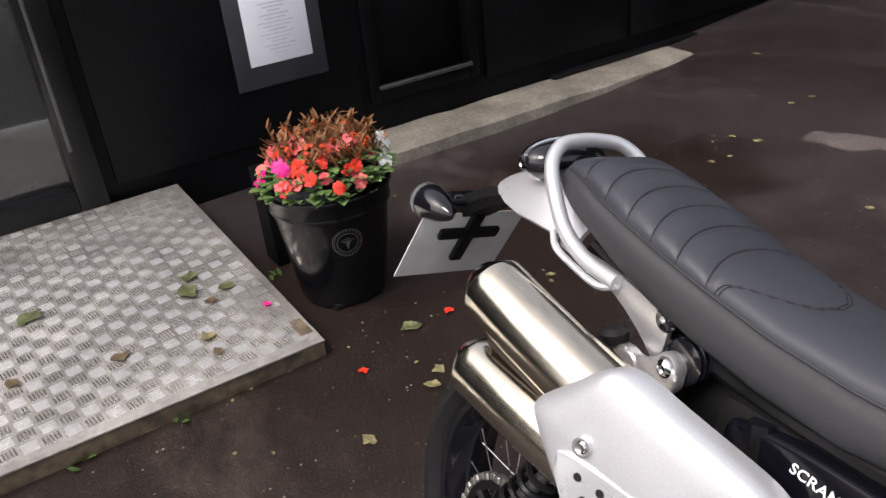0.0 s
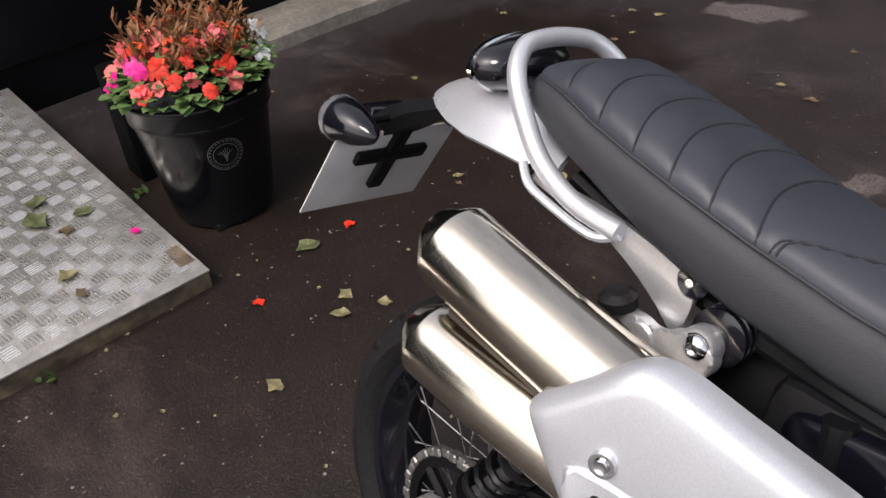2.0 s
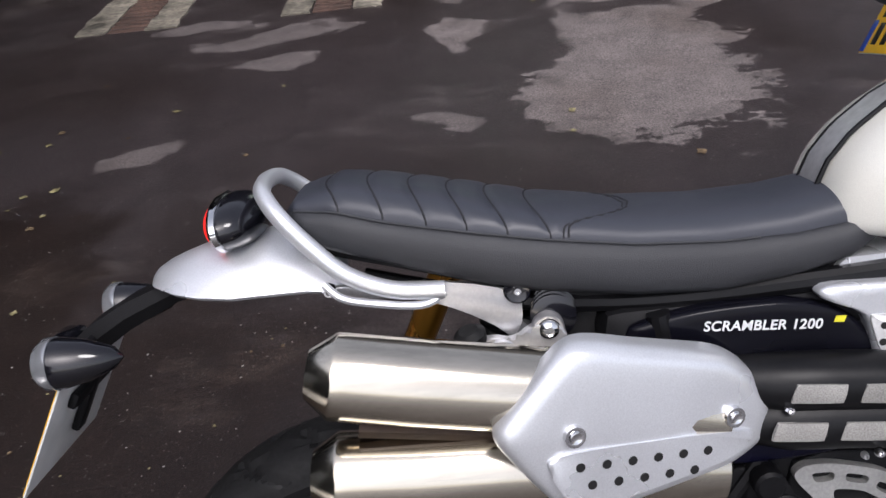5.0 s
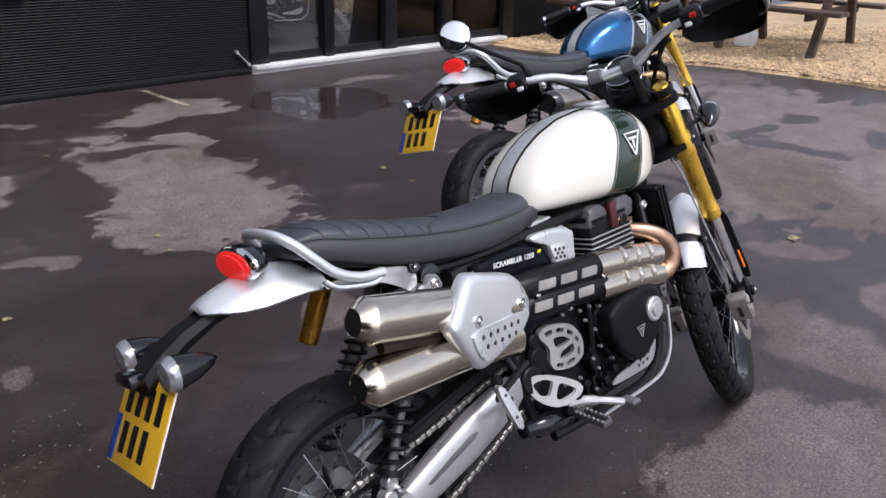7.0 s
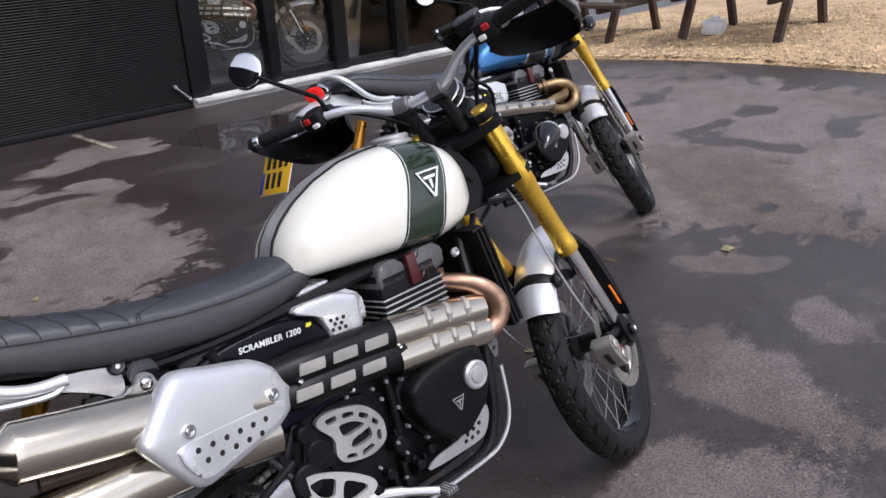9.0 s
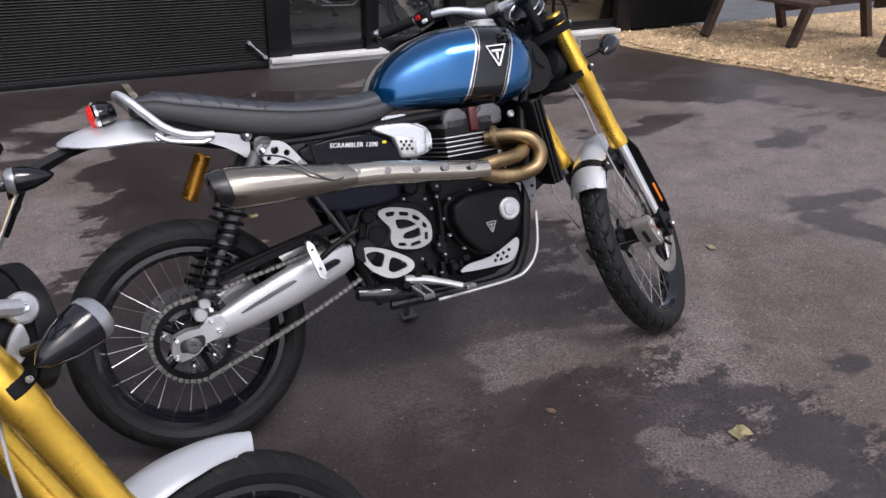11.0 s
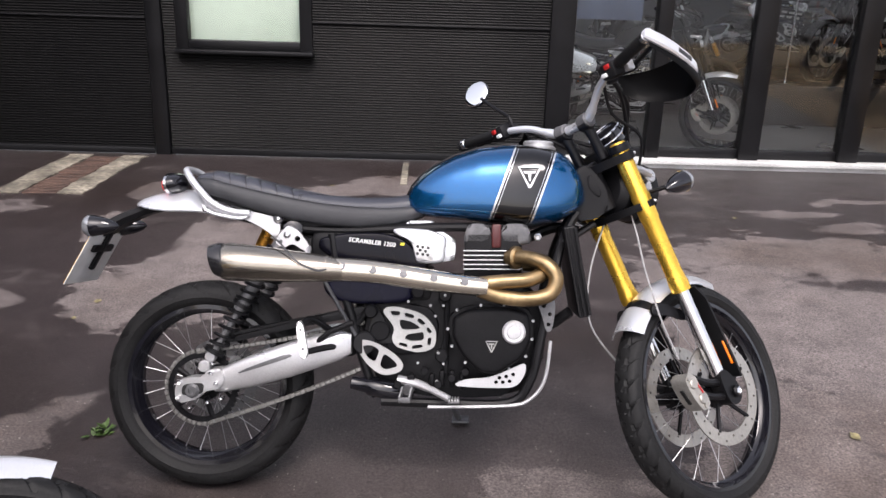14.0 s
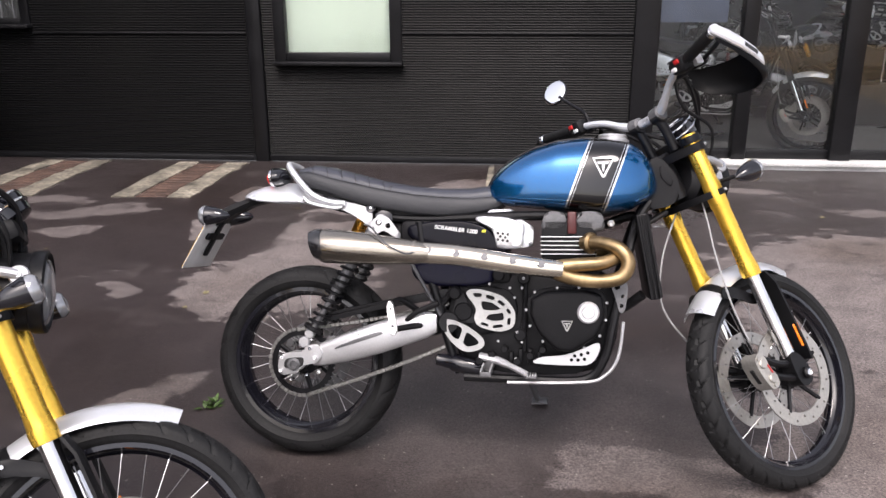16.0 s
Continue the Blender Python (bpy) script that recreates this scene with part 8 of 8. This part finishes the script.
copy_thing(bike3, Matrix.Translation((3.75, 6.75, 0.09)) @ Matrix.Rotation(radians(192), 4, "Z"))
copy_thing(bike3, Matrix.Translation((6.2, 7.7, 0.51)) @ Matrix.Rotation(radians(215), 4, "Z"))


def rope_post(x, y, z):
    post = tagged(new("barrier_post"), "slim chrome barrier post on a round base in the showroom", "post", "barrier posts")
    bm = bmesh.new()
    lathe(bm, [(0.0, 0.0), (0.13, 0.0), (0.13, 0.008), (0.10, 0.018), (0.03, 0.026), (0.012, 0.03)], 28)
    part("base", bm, CHROME, post, "round chrome base")
    bm = bmesh.new()
    lathe(bm, [(0.013, 0.026), (0.013, 0.88), (0.02, 0.885), (0.02, 0.905), (0.024, 0.92), (0.02, 0.945), (0.005, 0.955)], 18)
    part("pole", bm, CHROME, post, "chrome pole with a ball top")
    post.location = (x, y, z)


rope_post(4.42, 6.5, 0.512)
rope_post(5.5, 6.45, 0.512)
bm = bmesh.new()
box(bm, (2.5, 1.9, 0.42), (5.1, 7.25, 0.3), 0.02)
tagged(part("display_plinth", bm, RUG), "low brown display plinth in the showroom", "plinth")

bm = bmesh.new()
box(bm, (0.58, 0.012, 1.06), (2.11, WALL_Y + 0.12, 1.715), 0.003)
tagged(part("hanging_poster", bm, POSTER), "plain blue-grey poster hanging inside the showroom glass", "poster")

# fallen leaves
def fallen_leaf(x, y, z, size, mat, label, rng):
    bm = bmesh.new()
    n = 9
    rim = []
    for k in range(n):
        a = 2 * math.pi * k / n
        r = size * (0.35 + 0.2 * rng.random()) * (1.0 if k % 2 else 0.72)
        rim.append(bm.verts.new((r * math.cos(a) * 1.3, r * math.sin(a), 0.004 + 0.12 * size * rng.random())))
    c = bm.verts.new((0, 0, 0.003))
    for k in range(n):
        bm.faces.new((rim[k], rim[(k + 1) % n], c))
    ob = part("fallen_leaf", bm, mat, None, label, sharp=70)
    ob.matrix_basis = Matrix.Translation((x, y, z)) @ Matrix.Rotation(rng.uniform(0, 6.28), 4, "Z")
    tagged(ob, label, "leaf", "fallen leaves")


rng = random.Random(11)
for x, y, s, kind in ((-2.854, -0.489, 0.07, 0), (-2.46, -0.853, 0.05, 1), (1.359, -0.626, 0.07, 1), (-2.75, -0.72, 0.035, 3), (-2.85, -0.35, 0.04, 3), (-2.6, -0.55, 0.045, 1), (-2.55, -0.6, 0.05, 1), (-2.5, -0.5, 0.04, 1), (-0.25, -0.45, 0.06, 0)):
    fallen_leaf(x, y, ground_z(x, y), s, (LEAFFALLEN, LEAFDRY, LEAFBROWN, PETAL_RED)[kind], ("fallen green leaf on the asphalt", "dry yellowish leaf on the asphalt", "brown leaf on the asphalt", "red petal on the asphalt")[kind], rng)
for k in range(110):
    x, y = (rng.uniform(-4.0, -2.2), rng.uniform(-0.6, 2.6)) if k < 30 else (rng.uniform(-2, 4), rng.uniform(-1.5, 4)) if k < 50 else (rng.uniform(-3.0, -2.0), rng.uniform(-1.6, 0.3))
    fallen_leaf(x, y, ground_z(x, y), rng.uniform(0.02, 0.05) if k < 50 else rng.uniform(0.006, 0.016), LEAFDRY if k % 3 else LEAFBROWN, "small dry leaf on the asphalt", rng)
for x, y, s, kind in ((-3.45, -1.02, 0.09, 0), (-3.55, -0.98, 0.07, 0), (-3.4, -0.9, 0.06, 0), (-3.15, -1.05, 0.055, 1), (-3.22, -1.3, 0.06, 2), (-3.2, -0.83, 0.035, 3), (-3.35, -0.97, 0.05, 2), (-3.65, -1.5, 0.09, 0), (-3.05, -1.05, 0.04, 2), (-3.3, -1.6, 0.05, 2)):
    z = -0.06 + (-0.028) * (x + 4.4) / 1.495
    fallen_leaf(x, y, z + 0.003, s, (LEAFFALLEN, LEAFDRY, LEAFBROWN, PETAL_PINK)[kind], ("green leaf on the tread plate", "yellowing leaf on the tread plate", "brown leaf on the tread plate", "pink petal on the tread plate")[kind], rng)

# weeds by the rear tyre, the pot and the ramp's edge
def weed(x, y, spread, leaves):
    bm = bmesh.new()
    for _ in range(leaves):
        dx, dy = rng.uniform(-spread, spread), rng.uniform(-spread, spread)
        leaf_blade(bm, (x + dx, y + dy, ground_z(x + dx, y + dy)), rng.uniform(0.02, 0.042), 0.017, (rng.uniform(-1, 1), rng.uniform(-1, 1), rng.uniform(0.3, 1.2)))
    tagged(part("weed", bm, WEED, None, sharp=70), "small green weed on the asphalt", "weed", "weeds", "stuff")


weed(-0.456, 0.37, 0.03, 30)
for x, y, spread, leaves in ((-2.89, -1.22, 0.02, 5), (-2.89, -1.5, 0.025, 6), (-3.52, -0.72, 0.05, 14)):
    weed(x, y, spread, leaves)


# loose gravel stones near the asphalt edge
def loose_stones():
    rng2 = np.random.default_rng(5)
    n = 9000
    x = 4.98 + 4.0 * rng2.random(n) ** 1.4
    y = -2.0 + 6.6 * rng2.random(n)
    r = 0.008 + 0.012 * rng2.random(n)
    shape = np.array([(1, 0, 0), (-1, 0, 0), (0, 1, 0), (0, -1, 0), (0, 0, 0.8), (0, 0, -0.8)], float)
    tri = np.array([(0, 2, 4), (2, 1, 4), (1, 3, 4), (3, 0, 4), (2, 0, 5), (1, 2, 5), (3, 1, 5), (0, 3, 5)])
    z = np.array([ground_z(a, b) for a, b in zip(x, y)]) + 0.033
    jit = 1 + 0.5 * (rng2.random((n, 6, 3)) - 0.5)
    co = shape[None] * jit * r[:, None, None] + np.stack([x, y, z], 1)[:, None]
    me = bpy.data.meshes.new("gravel_stones")
    me.from_pydata(co.reshape(-1, 3).tolist(), [], (tri[None] + 6 * np.arange(n)[:, None, None]).reshape(-1, 3).tolist())
    me.materials.append(STONECHIP)
    ob = new("gravel_stones", me)
    tagged(ob, "loose golden gravel stones", "gravel", "", "stuff")


loose_stones()
